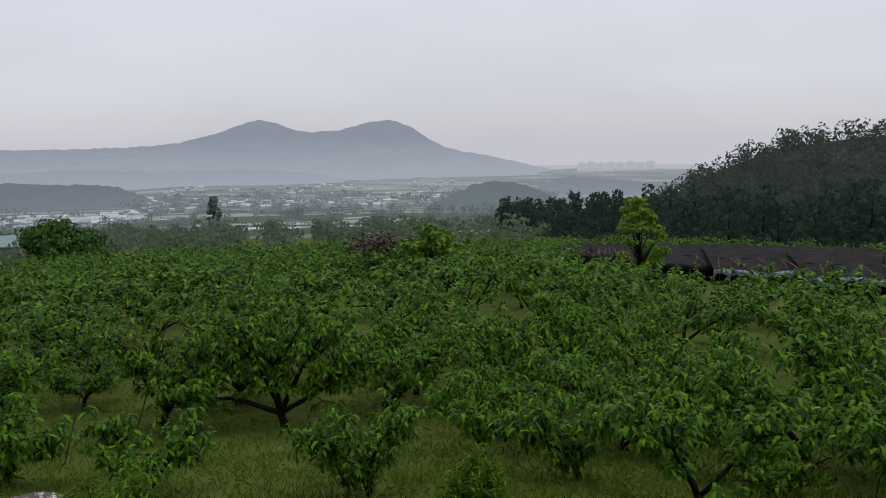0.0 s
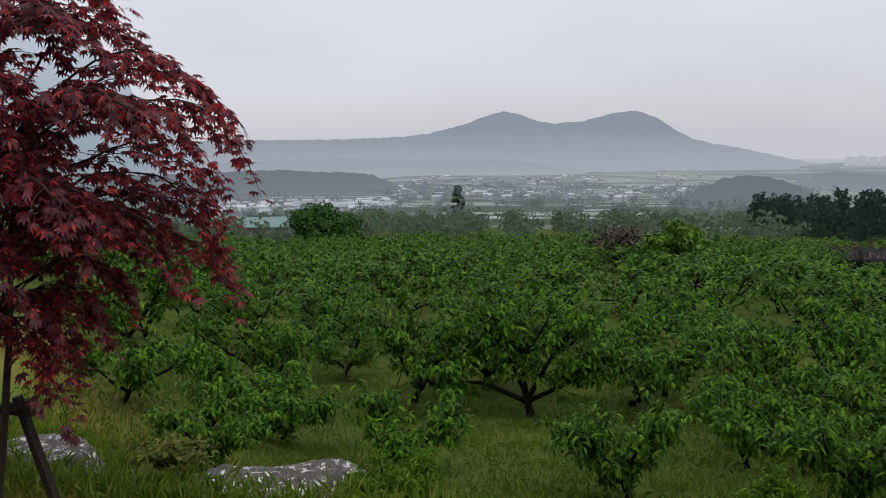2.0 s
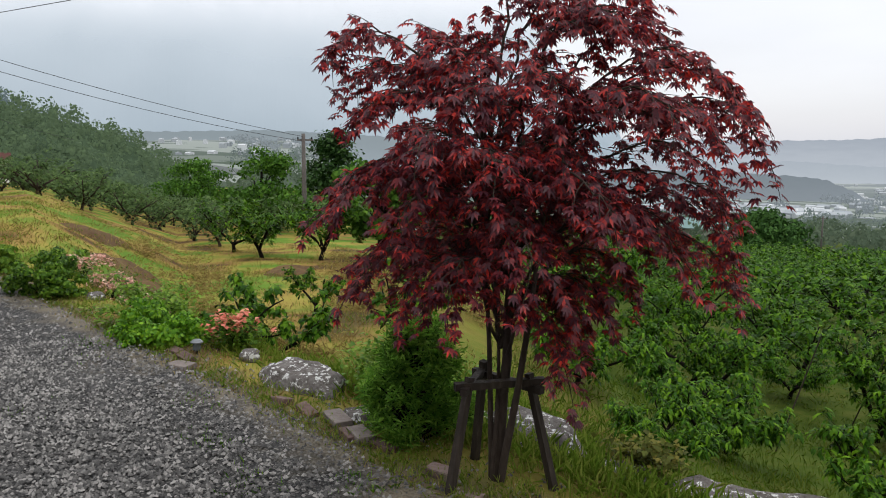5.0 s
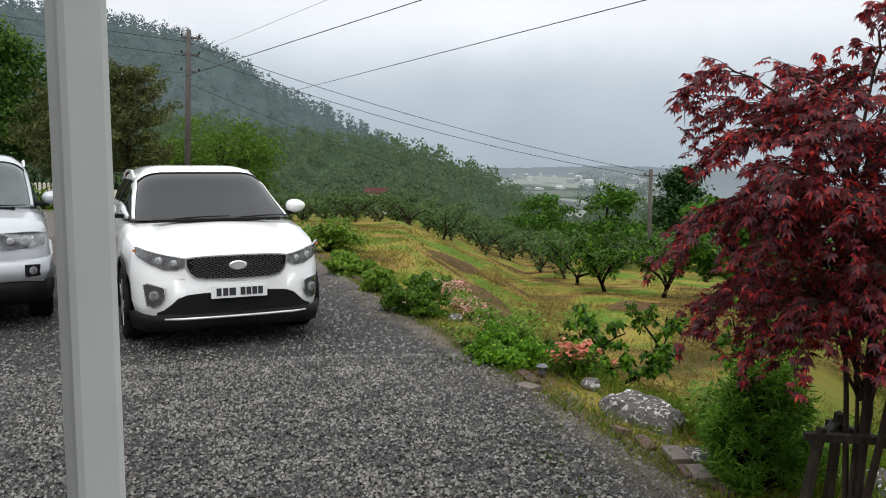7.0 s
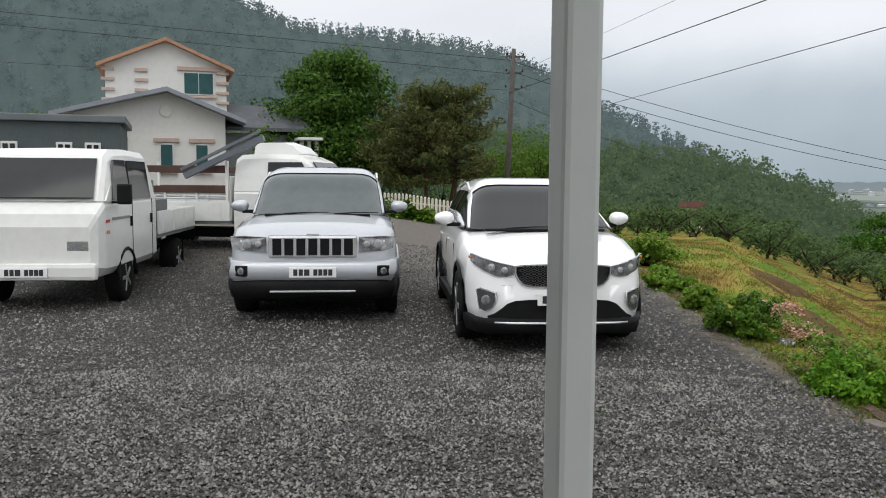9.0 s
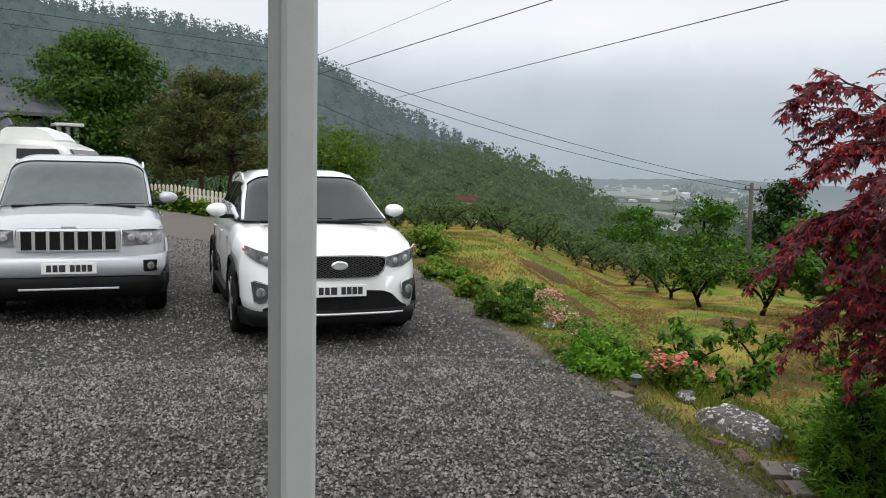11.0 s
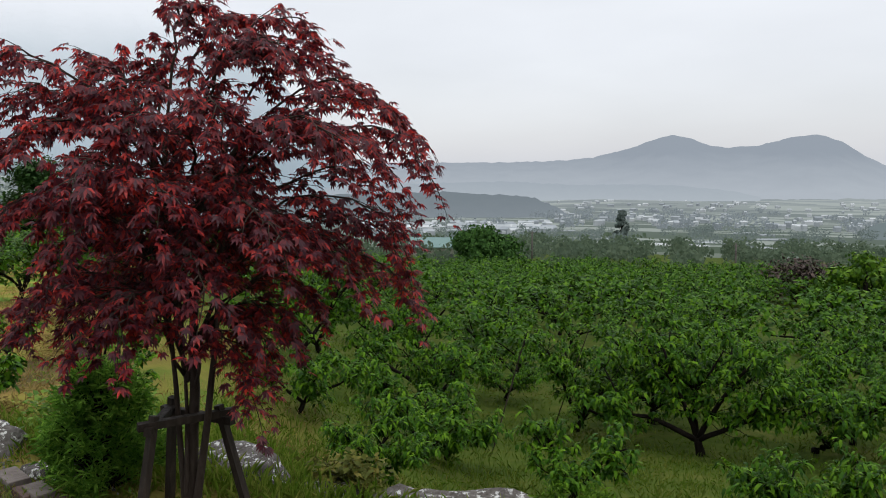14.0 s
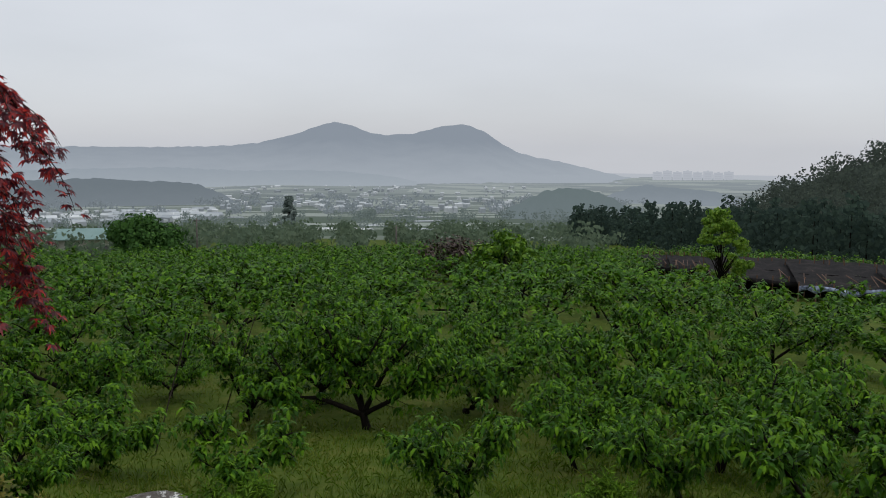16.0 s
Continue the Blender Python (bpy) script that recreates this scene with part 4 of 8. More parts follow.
def suv(name, label, at, paint, glass, jeep=False):
    car = thing(name, label, "car", "parked vehicles", at=at)
    W, L = (0.97, 4.8) if jeep else (0.945, 4.76)
    xf, xr = (-0.92, -3.83) if jeep else (-0.95, -3.73)
    R = 0.385 if jeep else 0.37
    shape = ([(0.0, 0.80, 0.36, 0.86, 0.9), (-0.05, 0.86, 0.31, 0.97, 1.0), (-0.16, 0.92, 0.28, 1.04, 1.08), (-0.4, 0.96, 0.27, 1.09, 1.14),
              (-0.9, 0.97, 0.27, 1.14, 1.205), (-1.35, 0.97, 0.27, 1.17, 1.225), (-2.4, 0.97, 0.27, 1.18, 1.2), (-4.2, 0.96, 0.3, 1.18, 1.2), (-4.65, 0.93, 0.36, 1.12, 1.15), (-4.8, 0.82, 0.45, 1.0, 1.02)] if jeep else
             [(0.0, 0.48, 0.30, 0.78, 0.82), (-0.03, 0.6, 0.27, 0.86, 0.9), (-0.12, 0.75, 0.24, 0.92, 0.96), (-0.25, 0.845, 0.22, 0.955, 1.0), (-0.45, 0.91, 0.22, 0.99, 1.04),
              (-0.9, 0.945, 0.22, 1.07, 1.145), (-1.3, 0.945, 0.22, 1.12, 1.185), (-2.3, 0.945, 0.22, 1.14, 1.16), (-3.9, 0.93, 0.24, 1.14, 1.16), (-4.5, 0.85, 0.32, 1.08, 1.1), (-4.76, 0.7, 0.42, 0.96, 0.98)])
    xs = sorted({s[0] for s in shape} | {xf + 0.055 * k for k in range(-9, 10)} | {xr + 0.055 * k for k in range(-9, 10)}, reverse=True)
    xs = [x for x in xs if shape[-1][0] <= x <= 0]
    key = [s[0] for s in shape][::-1]
    body = []
    for x in xs:
        w, zl, zs, zt = (float(np.interp(x, key, [s[i] for s in shape][::-1])) for i in (1, 2, 3, 4))
        arch = 0.0
        for c in (xf, xr):
            q = (R + 0.075) ** 2 - (x - c) ** 2
            if q > 0:
                arch = max(arch, R + math.sqrt(q))
        lift = lambda z: max(z, min(arch, zs - 0.1))
        body.append((x, [(0, zl + 0.05), (w * 0.8, lift(zl + 0.03)), (w * 0.955, lift(zl + 0.1)), (w * 0.985, lift(zl + 0.22)), (w, lift(0.68)), (w * 0.99, lift(zs - 0.2)),
                         (w * 0.972, zs - 0.09), (w * 0.93, zs - 0.02), (w * 0.8, zs + 0.25 * (zt - zs)), (w * 0.45, zs + 0.8 * (zt - zs)), (0, zt)]))
    part("body", section_loft(body), paint, car, smooth=True)
    # the cabin: one smooth curved shell of glass, with roof, pillars and rails laid over it
    z0, zr = (1.19, 1.8) if jeep else (1.15, 1.7)
    fx0, fx1 = (-1.16, -1.98) if jeep else (-1.02, -1.98)
    rx0, rx1 = (-4.74, -4.42) if jeep else (-4.66, -4.15)
    wb, lean = (0.9, 0.19) if jeep else (0.88, 0.29)
    side_x = [rx0, rx1, -3.4, -2.6, fx1 - 0.25, fx1, fx1 + 0.25, (fx0 + fx1) / 2, fx0]
    side_h = [0.0, 0.86, 0.985, 1.0, 0.98, 0.93, 0.78, 0.5, 0.0]

    def shell(x, t):
        """A point of the cabin: x along the car, t from the window sill up to the roof's middle line."""
        h = float(np.interp(x, side_x, side_h)) * (zr - z0)
        w = wb * float(np.interp(x, [rx0, rx1, -3.2, -1.9, fx0], [0.82, 0.93, 1.0, 1.0, 0.93]))
        q = t * math.pi / 2
        z = z0 + h * math.sin(q) ** 0.38 if t > 0 else z0
        y = w * math.cos(min(q, math.pi / 2 - 1e-6)) ** 0.25 * (1 - lean * (z - z0) / (zr - z0)) if t < 1 else 0.0
        return Vector((x + 0.1 - 0.24 * (y / w) ** 2 if x > -2.6 else x, y, z))

    def skin(x0, x1, t0, t1, out, nx=16, nt=10, both_sides=True):
        """A patch of the cabin's skin, raised by out."""
        bm, rows = bmesh.new(), []
        ts = np.linspace(t0, t1, nt + 1)
        for x in np.linspace(x0, x1, nx + 1):
            row = []
            for sgn, seq in (((1, ts), (-1, ts[::-1][1:])) if both_sides else ((both_sides or 1, ts),)):
                for t in seq:
                    p = shell(float(x), float(t))
                    dx = shell(float(x) + 0.02, float(t)) - shell(float(x) - 0.02, float(t))
                    dt = shell(float(x), min(1.0, float(t) + 0.02)) - shell(float(x), max(0.0, float(t) - 0.02))
                    n = dx.cross(dt)
                    n = (n if n.z + n.y > 0 else -n).normalized() if n.length > 1e-9 else Vector((0, 0, 1))
                    p = p + n * out
                    row.append(bm.verts.new((p.x, p.y * sgn, p.z)))
            rows.append(row)
        for p, q in zip(rows, rows[1:]):
            for k in range(len(p) - 1):
                bm.faces.new((p[k], p[k + 1], q[k + 1], q[k]))
        bmesh.ops.remove_doubles(bm, verts=bm.verts, dist=1e-4)
        bmesh.ops.recalc_face_normals(bm, faces=bm.faces)
        return bm

    def strip(x0, x1, t0, t1, out, s, nx=10, nt=3):
        bm = skin(x0, x1, t0, t1, out, nx, nt, False)
        if s < 0:
            for v in bm.verts:
                v.co.y = -v.co.y
            bmesh.ops.reverse_faces(bm, faces=bm.faces)
        bmesh.ops.solidify(bm, geom=bm.faces, thickness=0.01)
        return bm

    part("window_glass", skin(rx0, fx0, 0.0, 1.0, 0.0, 40, 18), glass, car, "dark tinted window glass", smooth=True)
    roof = skin(rx1 + 0.02, fx1 + 0.13, 0.27, 1.0, 0.012, 26, 14)
    part("roof", roof, paint, car, smooth=True)
    for s in (1, -1):
        part("front_pillar", strip(fx1 - 0.04, fx0 - 0.02, 0.2, 0.36, 0.0125, s, 16, 5), paint, car, smooth=True)
        part("rear_pillar", strip(rx0 + 0.02, rx0 + 0.4, 0.0, 0.4, 0.0115, s, 8), paint, car, smooth=True)
        for x in (-2.55, -3.55):
            part("side_pillar", strip(x - 0.05, x + 0.05, 0.0, 0.32, 0.006, s, 3, 5), BLACK_TRIM, car, smooth=True)
        part("belt_trim", strip(rx0 + 0.3, fx0 - 0.25, 0.0, 0.02, 0.008, s, 14, 1), BLACK_TRIM if jeep else CHROME, car, smooth=True)
        v, f = [], []
        rail = [shell(x, 0.3) for x in (fx1 - 0.22, fx1 - 0.45, -3.1, rx1 + 0.45, rx1 + 0.2)]
        tube(v, f, [(q.x, s * q.y, q.z + up) for q, up in zip(rail, (0.02, 0.085, 0.09, 0.085, 0.02))], [0.014, 0.017, 0.017, 0.017, 0.014], 6)
        put("roof_rail", mesh_of("roof_rail", v, f, CHROME, True), car)
        mx, mz = -1.62, z0 + 0.1
        mir = bmesh.new()
        bmesh.ops.create_icosphere(mir, subdivisions=3, radius=1.0)
        for v_ in mir.verts:
            q = v_.co
            # egg-shaped shell, flat towards the rear
            v_.co = Vector((max(q.x, -0.45) * 0.085, q.y * 0.115 * (1.0 + 0.15 * s * q.y), q.z * (0.072 if q.z > 0 else 0.082)))
        mirror = part("mirror", mir, paint, car, smooth=True, at=Matrix.Translation((mx, s * 1.02, mz)))
        part("mirror_foot", box((0.07, 0.16, 0.045), (0, -s * 0.09, -0.075), 0.015), BLACK_TRIM, mirror)
        for x in (-2.2, -3.2):
            part("door_handle", box((0.2, 0.03, 0.03), (x, s * (W + 0.005), z0 - 0.17), 0.01), CHROME if not jeep else paint, car)
        for x in (-1.5, -2.52, -3.45):
            part("door_seam", box((0.012, 0.006, 0.5), (x, s * (W * 0.992), 0.72)), BLACK_TRIM, car)
        part("sill", box((1.75, 0.1, 0.13), ((xf + xr) / 2, s * (W - 0.02), 0.33), 0.03), BLACK_TRIM, car, "black plastic door sill")
        for x in (xf, xr):
            wheel(car, x, s * (W - 0.115), R, 0.235)
            v, f = [], []
            arc = [(x + (R + 0.06) * math.cos(t), s * (W - 0.01), R + (R + 0.06) * math.sin(t)) for t in np.linspace(-0.25, math.pi + 0.25, 15)]
            tube(v, f, arc, [0.03] * 15, 5)
            put("wheel_arch", mesh_of("wheel_arch", v, f, paint if jeep else BLACK_TRIM, True), car)
    # wipers and the scuttle
    part("scuttle", box((0.1, 1.3, 0.03), (fx0 + 0.12, 0, z0 + 0.004), 0.012), BLACK_TRIM, car)
    for y in (-0.42, 0.2):
        v, f = [], []
        tube(v, f, [(fx0 + 0.13, y, z0 + 0.02), (fx0 + 0.09, y + 0.3, z0 + 0.035), (fx0 + 0.07, y + 0.55, z0 + 0.035)], [0.009, 0.007, 0.005], 5)
        put("wiper", mesh_of("wiper", v, f, BLACK_TRIM), car)
    part("underbody", box((4.1, 1.5, 0.16), (-2.35, 0, 0.3), 0.03), BLACK_TRIM, car)
    part("aerial_fin", box((0.16, 0.03, 0.07), (rx1 + 0.3, 0.0, zr - 0.02), 0.01, taper=0.4), paint, car)
    if jeep:
        g = part("grille", box((0.05, 0.99, 0.255), (-0.005, 0, 0.88), 0.03), CHROME, car, "silver grille with seven upright slots")
        for k in range(7):
            part("slot_frame", box((0.02, 0.126, 0.22), (0.018, (k - 3) * 0.132, 0.88), 0.008), CHROME, g)
            part("slot", box((0.012, 0.1, 0.188), (0.0255, (k - 3) * 0.132, 0.88), 0.004), BLACK_TRIM, g)
        for s in (1, -1):
            h = part("headlamp", slab([(0.037, s * 0.51, 0.99), (0.032, s * 0.51, 0.825), (0.005, s * 0.78, 0.835), (-0.08, s * 0.9, 0.86), (-0.12, s * 0.93, 0.985), (-0.015, s * 0.78, 1.0)], 0.1, (-1, -0.0, 0)), LAMP_CLEAR, car, "clear rectangular headlamp")
            for y, r in ((0.6, 0.04), (0.73, 0.055)):
                part("lens", lathe([(r, 0), (r * 0.9, 0.012), (r * 0.5, 0.02)], 18), LAMP_GLASS, h, at=Matrix.Translation((0.04 - (y - 0.51) * 0.11, s * y, 0.91)) @ Matrix.Rotation(radians(90), 4, "Y"))
            fg = part("fog_lamp", box((0.12, 0.15, 0.08), (0, 0, -0.02), 0.012), BLACK_TRIM, car, at=Matrix.Translation((0.05, s * 0.79, 0.615)) @ Matrix.Rotation(radians(s * 32), 4, "Z") @ Matrix.Rotation(radians(90), 4, "Y"))
            part("lens", lathe([(0.042, 0), (0.038, 0.008), (0.02, 0.012)], 16), LAMP_CLEAR, fg, at=Matrix.Translation((0, -s * 0.015, 0.022)))
        part("bumper", section_loft([(0.07, [(0, 0.52), (0.7, 0.52), (0.74, 0.6), (0.7, 0.68), (0, 0.68)]), (0.02, [(0, 0.5), (0.88, 0.5), (0.91, 0.6), (0.88, 0.72), (0, 0.72)]), (-0.25, [(0, 0.5), (0.98, 0.5), (0.985, 0.6), (0.98, 0.74), (0, 0.74)])]), paint, car, smooth=True)
        part("lower_bumper", section_loft([(0.06, [(0, 0.36), (0.6, 0.36), (0.68, 0.42), (0.7, 0.5), (0, 0.5)]), (0.0, [(0, 0.3), (0.86, 0.3), (0.9, 0.4), (0.9, 0.52), (0, 0.52)]), (-0.3, [(0, 0.28), (0.95, 0.28), (0.985, 0.4), (0.985, 0.53), (0, 0.53)])]), BLACK_TRIM, car, "black lower bumper", smooth=True)
        part("chrome_strip", box((0.02, 0.95, 0.022), (0.07, 0, 0.385), 0.006), CHROME, car)
        part("hood_badge", box((0.012, 0.14, 0.022), (0.015, 0, 1.02), 0.004), CHROME, car)
        plate_on(car, 0.085, 0.6)
    else:
        front = lambda y: float(np.interp(abs(y), [0, 0.45, 0.6, 0.75, 0.845, 0.91, 0.945], [0.012, 0.0, -0.03, -0.12, -0.25, -0.45, -0.9]))

        def band(cols, proud, thick=0.05):
            """A panel on the curve of the nose, from (y, lower z, upper z) columns."""
            bm = bmesh.new()
            grid = [[bm.verts.new((front(y) + proud - t, y, z)) for t, z in ((0, lo), (0, hi), (thick, hi), (thick, lo))] for y, lo, hi in cols]
            for p, q in zip(grid, grid[1:]):
                for k in range(4):
                    bm.faces.new((p[k], p[(k + 1) % 4], q[(k + 1) % 4], q[k]))
            bm.faces.new(grid[0][::-1])
            bm.faces.new(grid[-1])
            bmesh.ops.recalc_face_normals(bm, faces=bm.faces)
            return bm

        def both(cols):
            return [(-y, lo, hi) for y, lo, hi in reversed(cols[1:])] + cols

        gr = both([(0.0, 0.672, 0.875), (0.17, 0.674, 0.874), (0.3, 0.68, 0.87), (0.39, 0.7, 0.865), (0.435, 0.745, 0.86), (0.46, 0.8, 0.857)])
        part("grille_frame", band([(y * 1.035, lo - 0.014, hi + 0.012) for y, lo, hi in gr], 0.014), CHROME, car, "chrome grille surround")
        g = part("grille", band(gr, 0.022), BLACK_TRIM, car, "black honeycomb grille")
        mesh_v, mesh_f = [], []
        for r in range(6):
            for k in range(-8, 9):
                y, z = (k + 0.5 * (r % 2)) * 0.058, 0.692 + r * 0.034
                if abs(y) < 0.355 + 0.6 * min(0.12, max(0.0, z - 0.67)):
                    x = front(y) + 0.024
                    for e in (0.013, -0.013):
                        tube(mesh_v, mesh_f, [(x, y - 0.026, z), (x, y, z + e * 1.2), (x, y + 0.026, z)], [0.0036] * 3, 3)
        put("honeycomb", mesh_of("honeycomb", mesh_v, mesh_f, mat("dark_chrome", [(0.14, 0.14, 0.146), (0.22, 0.22, 0.226)], 5, 0.35, metal=0.7)), g)
        part("badge", lathe([(0.085, 0), (0.085, 0.012), (0.065, 0.02)], 24), CHROME, car, "oval chrome badge", Matrix.Translation((0.03, 0, 0.79)) @ Matrix.Rotation(radians(90), 4, "Y") @ Matrix.Diagonal((0.5, 1, 1, 1)))
        for s in (1, -1):
            lamp_cols = [(0.475, 0.79, 0.862), (0.55, 0.765, 0.882), (0.65, 0.765, 0.904), (0.76, 0.81, 0.926), (0.82, 0.845, 0.944), (0.87, 0.885, 0.962)]
            h = part("headlamp", band([(s * y, lo, hi) for y, lo, hi in lamp_cols], 0.016), LAMP_CLEAR, car, "swept-back headlamp with dark housing")
            for y, z, r in ((0.57, 0.825, 0.034), (0.69, 0.845, 0.04)):
                part("lens", lathe([(r, 0), (r * 0.95, 0.012), (r * 0.5, 0.022)], 18), LAMP_GLASS, h, at=Matrix.Translation((front(y) + 0.016, s * y, z)) @ Matrix.Rotation(radians(s * 35), 4, "Z") @ Matrix.Rotation(radians(90), 4, "Y"))
            part("indicator", box((0.05, 0.04, 0.028), (front(0.87) + 0.0, s * 0.87, 0.925), 0.01), AMBER, h)
            v, f = [], []
            tube(v, f, [(front(y) + 0.02, s * y, z) for y, z in ((0.475, 0.864), (0.65, 0.905), (0.78, 0.933), (0.86, 0.961))], [0.006] * 4, 5)
            put("lamp_trim", mesh_of("lamp_trim", v, f, CHROME, True), h)
            fog_cols = [(0.66, 0.52, 0.6), (0.69, 0.46, 0.612), (0.75, 0.425, 0.625), (0.79, 0.44, 0.632), (0.82, 0.55, 0.625)]
            fb = part("fog_bezel", band([(s * y, lo, hi) for y, lo, hi in fog_cols], 0.028), LAMP_DARK, car, "fog lamp in a chrome-edged bezel")
            part("fog_lamp", lathe([(0.05, 0), (0.046, 0.012), (0.03, 0.018)], 18), LAMP_CLEAR, fb, at=Matrix.Translation((front(0.74) + 0.027, s * 0.74, 0.53)) @ Matrix.Rotation(radians(s * 30), 4, "Z") @ Matrix.Rotation(radians(90), 4, "Y"))
            v, f = [], []
            tube(v, f, [(front(y) + 0.03, s * y, z) for y, z in ((0.66, 0.51), (0.645, 0.61), (0.79, 0.64), (0.83, 0.62), (0.795, 0.43))], [0.006] * 5, 5)
            put("bezel_trim", mesh_of("bezel_trim", v, f, CHROME, True), fb)
        part("air_intake", band(both([(0.0, 0.345, 0.548), (0.3, 0.345, 0.545), (0.46, 0.347, 0.535), (0.54, 0.352, 0.505), (0.6, 0.357, 0.45), (0.66, 0.36, 0.4), (0.72, 0.36, 0.375)]), 0.024, 0.06), BLACK_TRIM, car, "black lower air intake")
        part("lower_bumper", section_loft([(0.035, [(0, 0.25), (0.45, 0.25), (0.52, 0.3), (0.52, 0.36), (0, 0.36)]), (-0.02, [(0, 0.21), (0.64, 0.21), (0.68, 0.3), (0.68, 0.37), (0, 0.37)]), (-0.16, [(0, 0.2), (0.8, 0.2), (0.825, 0.3), (0.825, 0.345), (0, 0.345)]), (-0.45, [(0, 0.2), (0.9, 0.2), (0.93, 0.3), (0.93, 0.36), (0, 0.36)])]), BLACK_TRIM, car, "black lower bumper", smooth=True)
        v, f = [], []
        tube(v, f, [(front(y) + 0.045, y, 0.325) for y in (-0.66, -0.52, -0.3, 0, 0.3, 0.52, 0.66)], [0.013] * 7, 6)
        put("skid_strip", mesh_of("skid_strip", v, f, CHROME, True), car, label="silver skid strip")
        plate_on(car, 0.075, 0.555)
    return car


def parked(x, y, turn):
    return Matrix.Translation((x, y, land(x, y) + 0.03)) @ Matrix.Rotation(radians(turn), 4, "Z")


suv("car", "white family SUV parked on the gravel", parked(-8.08, 0.42, 7.6) @ Matrix.Diagonal((1, 0.975, 1, 1)), WHITE_PAINT, DARK_GLASS)
suv("car", "silver off-road SUV parked on the gravel", parked(-9.32, -2.255, 9.0), SILVER_PAINT, PALE_GLASS, True)


PVC_RAIL = mat("galvanised_pipe", [(0.45, 0.46, 0.47), (0.58, 0.59, 0.6)], 3, 0.4, metal=0.5)


def flat_truck(at, label, double=True, slats=False):
    t = thing("truck", label, "truck", "parked vehicles", at=at)
    cab_l = 2.35 if double else 1.95
    st = []
    for x, w, z0, z1 in ((0.0, 0.72, 0.5, 1.0), (-0.05, 0.8, 0.42, 1.15), (-0.2, 0.84, 0.4, 1.28), (-0.5, 0.855, 0.4, 1.3), (-cab_l, 0.855, 0.42, 1.3)):
        st.append((x, [(0, z0), (w * 0.9, z0), (w, z0 + 0.1), (w, (z0 + z1) / 2), (w, z1 - 0.05), (w * 0.97, z1), (0, z1)]))
    part("cab", section_loft(st), TRUCK_PAINT, t, smooth=False)
    up = []
    for x, w, z1 in ((-0.22, 0.8, 1.3), (-0.62, 0.74, 1.84), (-0.85, 0.73, 1.93), (-1.4, 0.73, 1.95), (-cab_l + 0.1, 0.73, 1.93), (-cab_l, 0.74, 1.85)):
        up.append((x, [(0, 1.27), (0.84, 1.27), (0.845, 1.3), (0.5 * (0.845 + w), 0.5 * (1.3 + z1)), (w, z1 - 0.08), (w * 0.93, z1), (0, z1 + 0.015)]))
    part("cab_top", section_loft(up), TRUCK_PAINT, t, smooth=False)
    part("windscreen", slab([(-0.2, 0.7, 1.33), (-0.2, -0.7, 1.33), (-0.58, -0.64, 1.8), (-0.58, 0.64, 1.8)], 0.02, (1, 0, 0.8)), DARK_GLASS, t)
    wins = [(-0.55, -1.12), (-1.3, -2.05)] if double else [(-0.55, -1.3)]
    for s in (1, -1):
        for n, (xa, xb) in enumerate(wins):
            lead = 0.22 if n == 0 else 0.0
            part("side_window", slab([(xa + 0.12, s * 0.832, 1.3), (xb - 0.04, s * 0.832, 1.3), (xb - 0.04, s * 0.757, 1.8), (xa - lead + 0.04, s * 0.757, 1.8)], 0.026, (0, s, 0.1)), DARK_GLASS, t)
            part("door_handle", box((0.05, 0.03, 0.13), (xb - 0.02, s * 0.865, 1.02), 0.01), BLACK_TRIM, t)
            part("door_seam", box((0.014, 0.008, 0.82), (xb - 0.09, s * 0.856, 0.88)), BLACK_TRIM, t)
        part("mirror", box((0.1, 0.17, 0.25), (-0.42, s * 1.0, 1.38), 0.03), BLACK_TRIM, t, "black door mirror")
        part("mirror_arm", box((0.04, 0.2, 0.03), (-0.45, s * 0.9, 1.28), 0.008), BLACK_TRIM, t)
        part("door_stripe", box((0.7, 0.006, 0.035), (-0.75, s * 0.858, 1.08)), mat("grey_stripe", [(0.2, 0.2, 0.21), (0.26, 0.26, 0.27)], 4, 0.5), t)
        part("side_marker", box((0.12, 0.008, 0.035), (-0.25, s * 0.852, 1.06), 0.002), mat("red_decal", [(0.4, 0.05, 0.03), (0.45, 0.07, 0.04)], 4, 0.5), t)
        part("repeater", box((0.07, 0.02, 0.04), (-0.24, s * 0.855, 0.93), 0.006), AMBER, t)
        part("headlamp", box((0.06, 0.3, 0.17), (-0.03, s * 0.58, 0.78), 0.03), LAMP_GLASS, t)
        wheel(t, -0.95, s * 0.75, 0.31, 0.19, 0.62, "grey steel rim")
        wheel(t, -3.75, s * 0.72, 0.31, 0.24, 0.62)
        v, f = [], []
        tube(v, f, [(-0.95 + 0.37 * math.cos(a), s * 0.85, 0.31 + 0.37 * math.sin(a)) for a in np.linspace(0, math.pi, 12)], [0.025] * 12, 5)
        put("wheel_arch", mesh_of("wheel_arch", v, f, BLACK_TRIM, True), t)
        sd = part("drop_side", box((2.3, 0.04, 0.34), (-cab_l - 1.22, s * 0.87, 0.93), 0.008), TRUCK_PAINT, t)
        for x in (-0.15, -0.8, -1.5, -2.2):
            part("side_rib", box((0.05, 0.02, 0.32), (-cab_l - x * -1 - 0.1, s * 0.893, 0.93), 0.006), TRUCK_PAINT, sd)
        part("mud_flap", box((0.02, 0.28, 0.34), (-3.98, s * 0.72, 0.4), 0.004), BLACK_TRIM, t)
    part("bumper", box((0.14, 1.6, 0.2), (0.0, 0, 0.48), 0.05), BLACK_TRIM if slats else TRUCK_PAINT, t)
    plate_on(t, 0.08, 0.48)
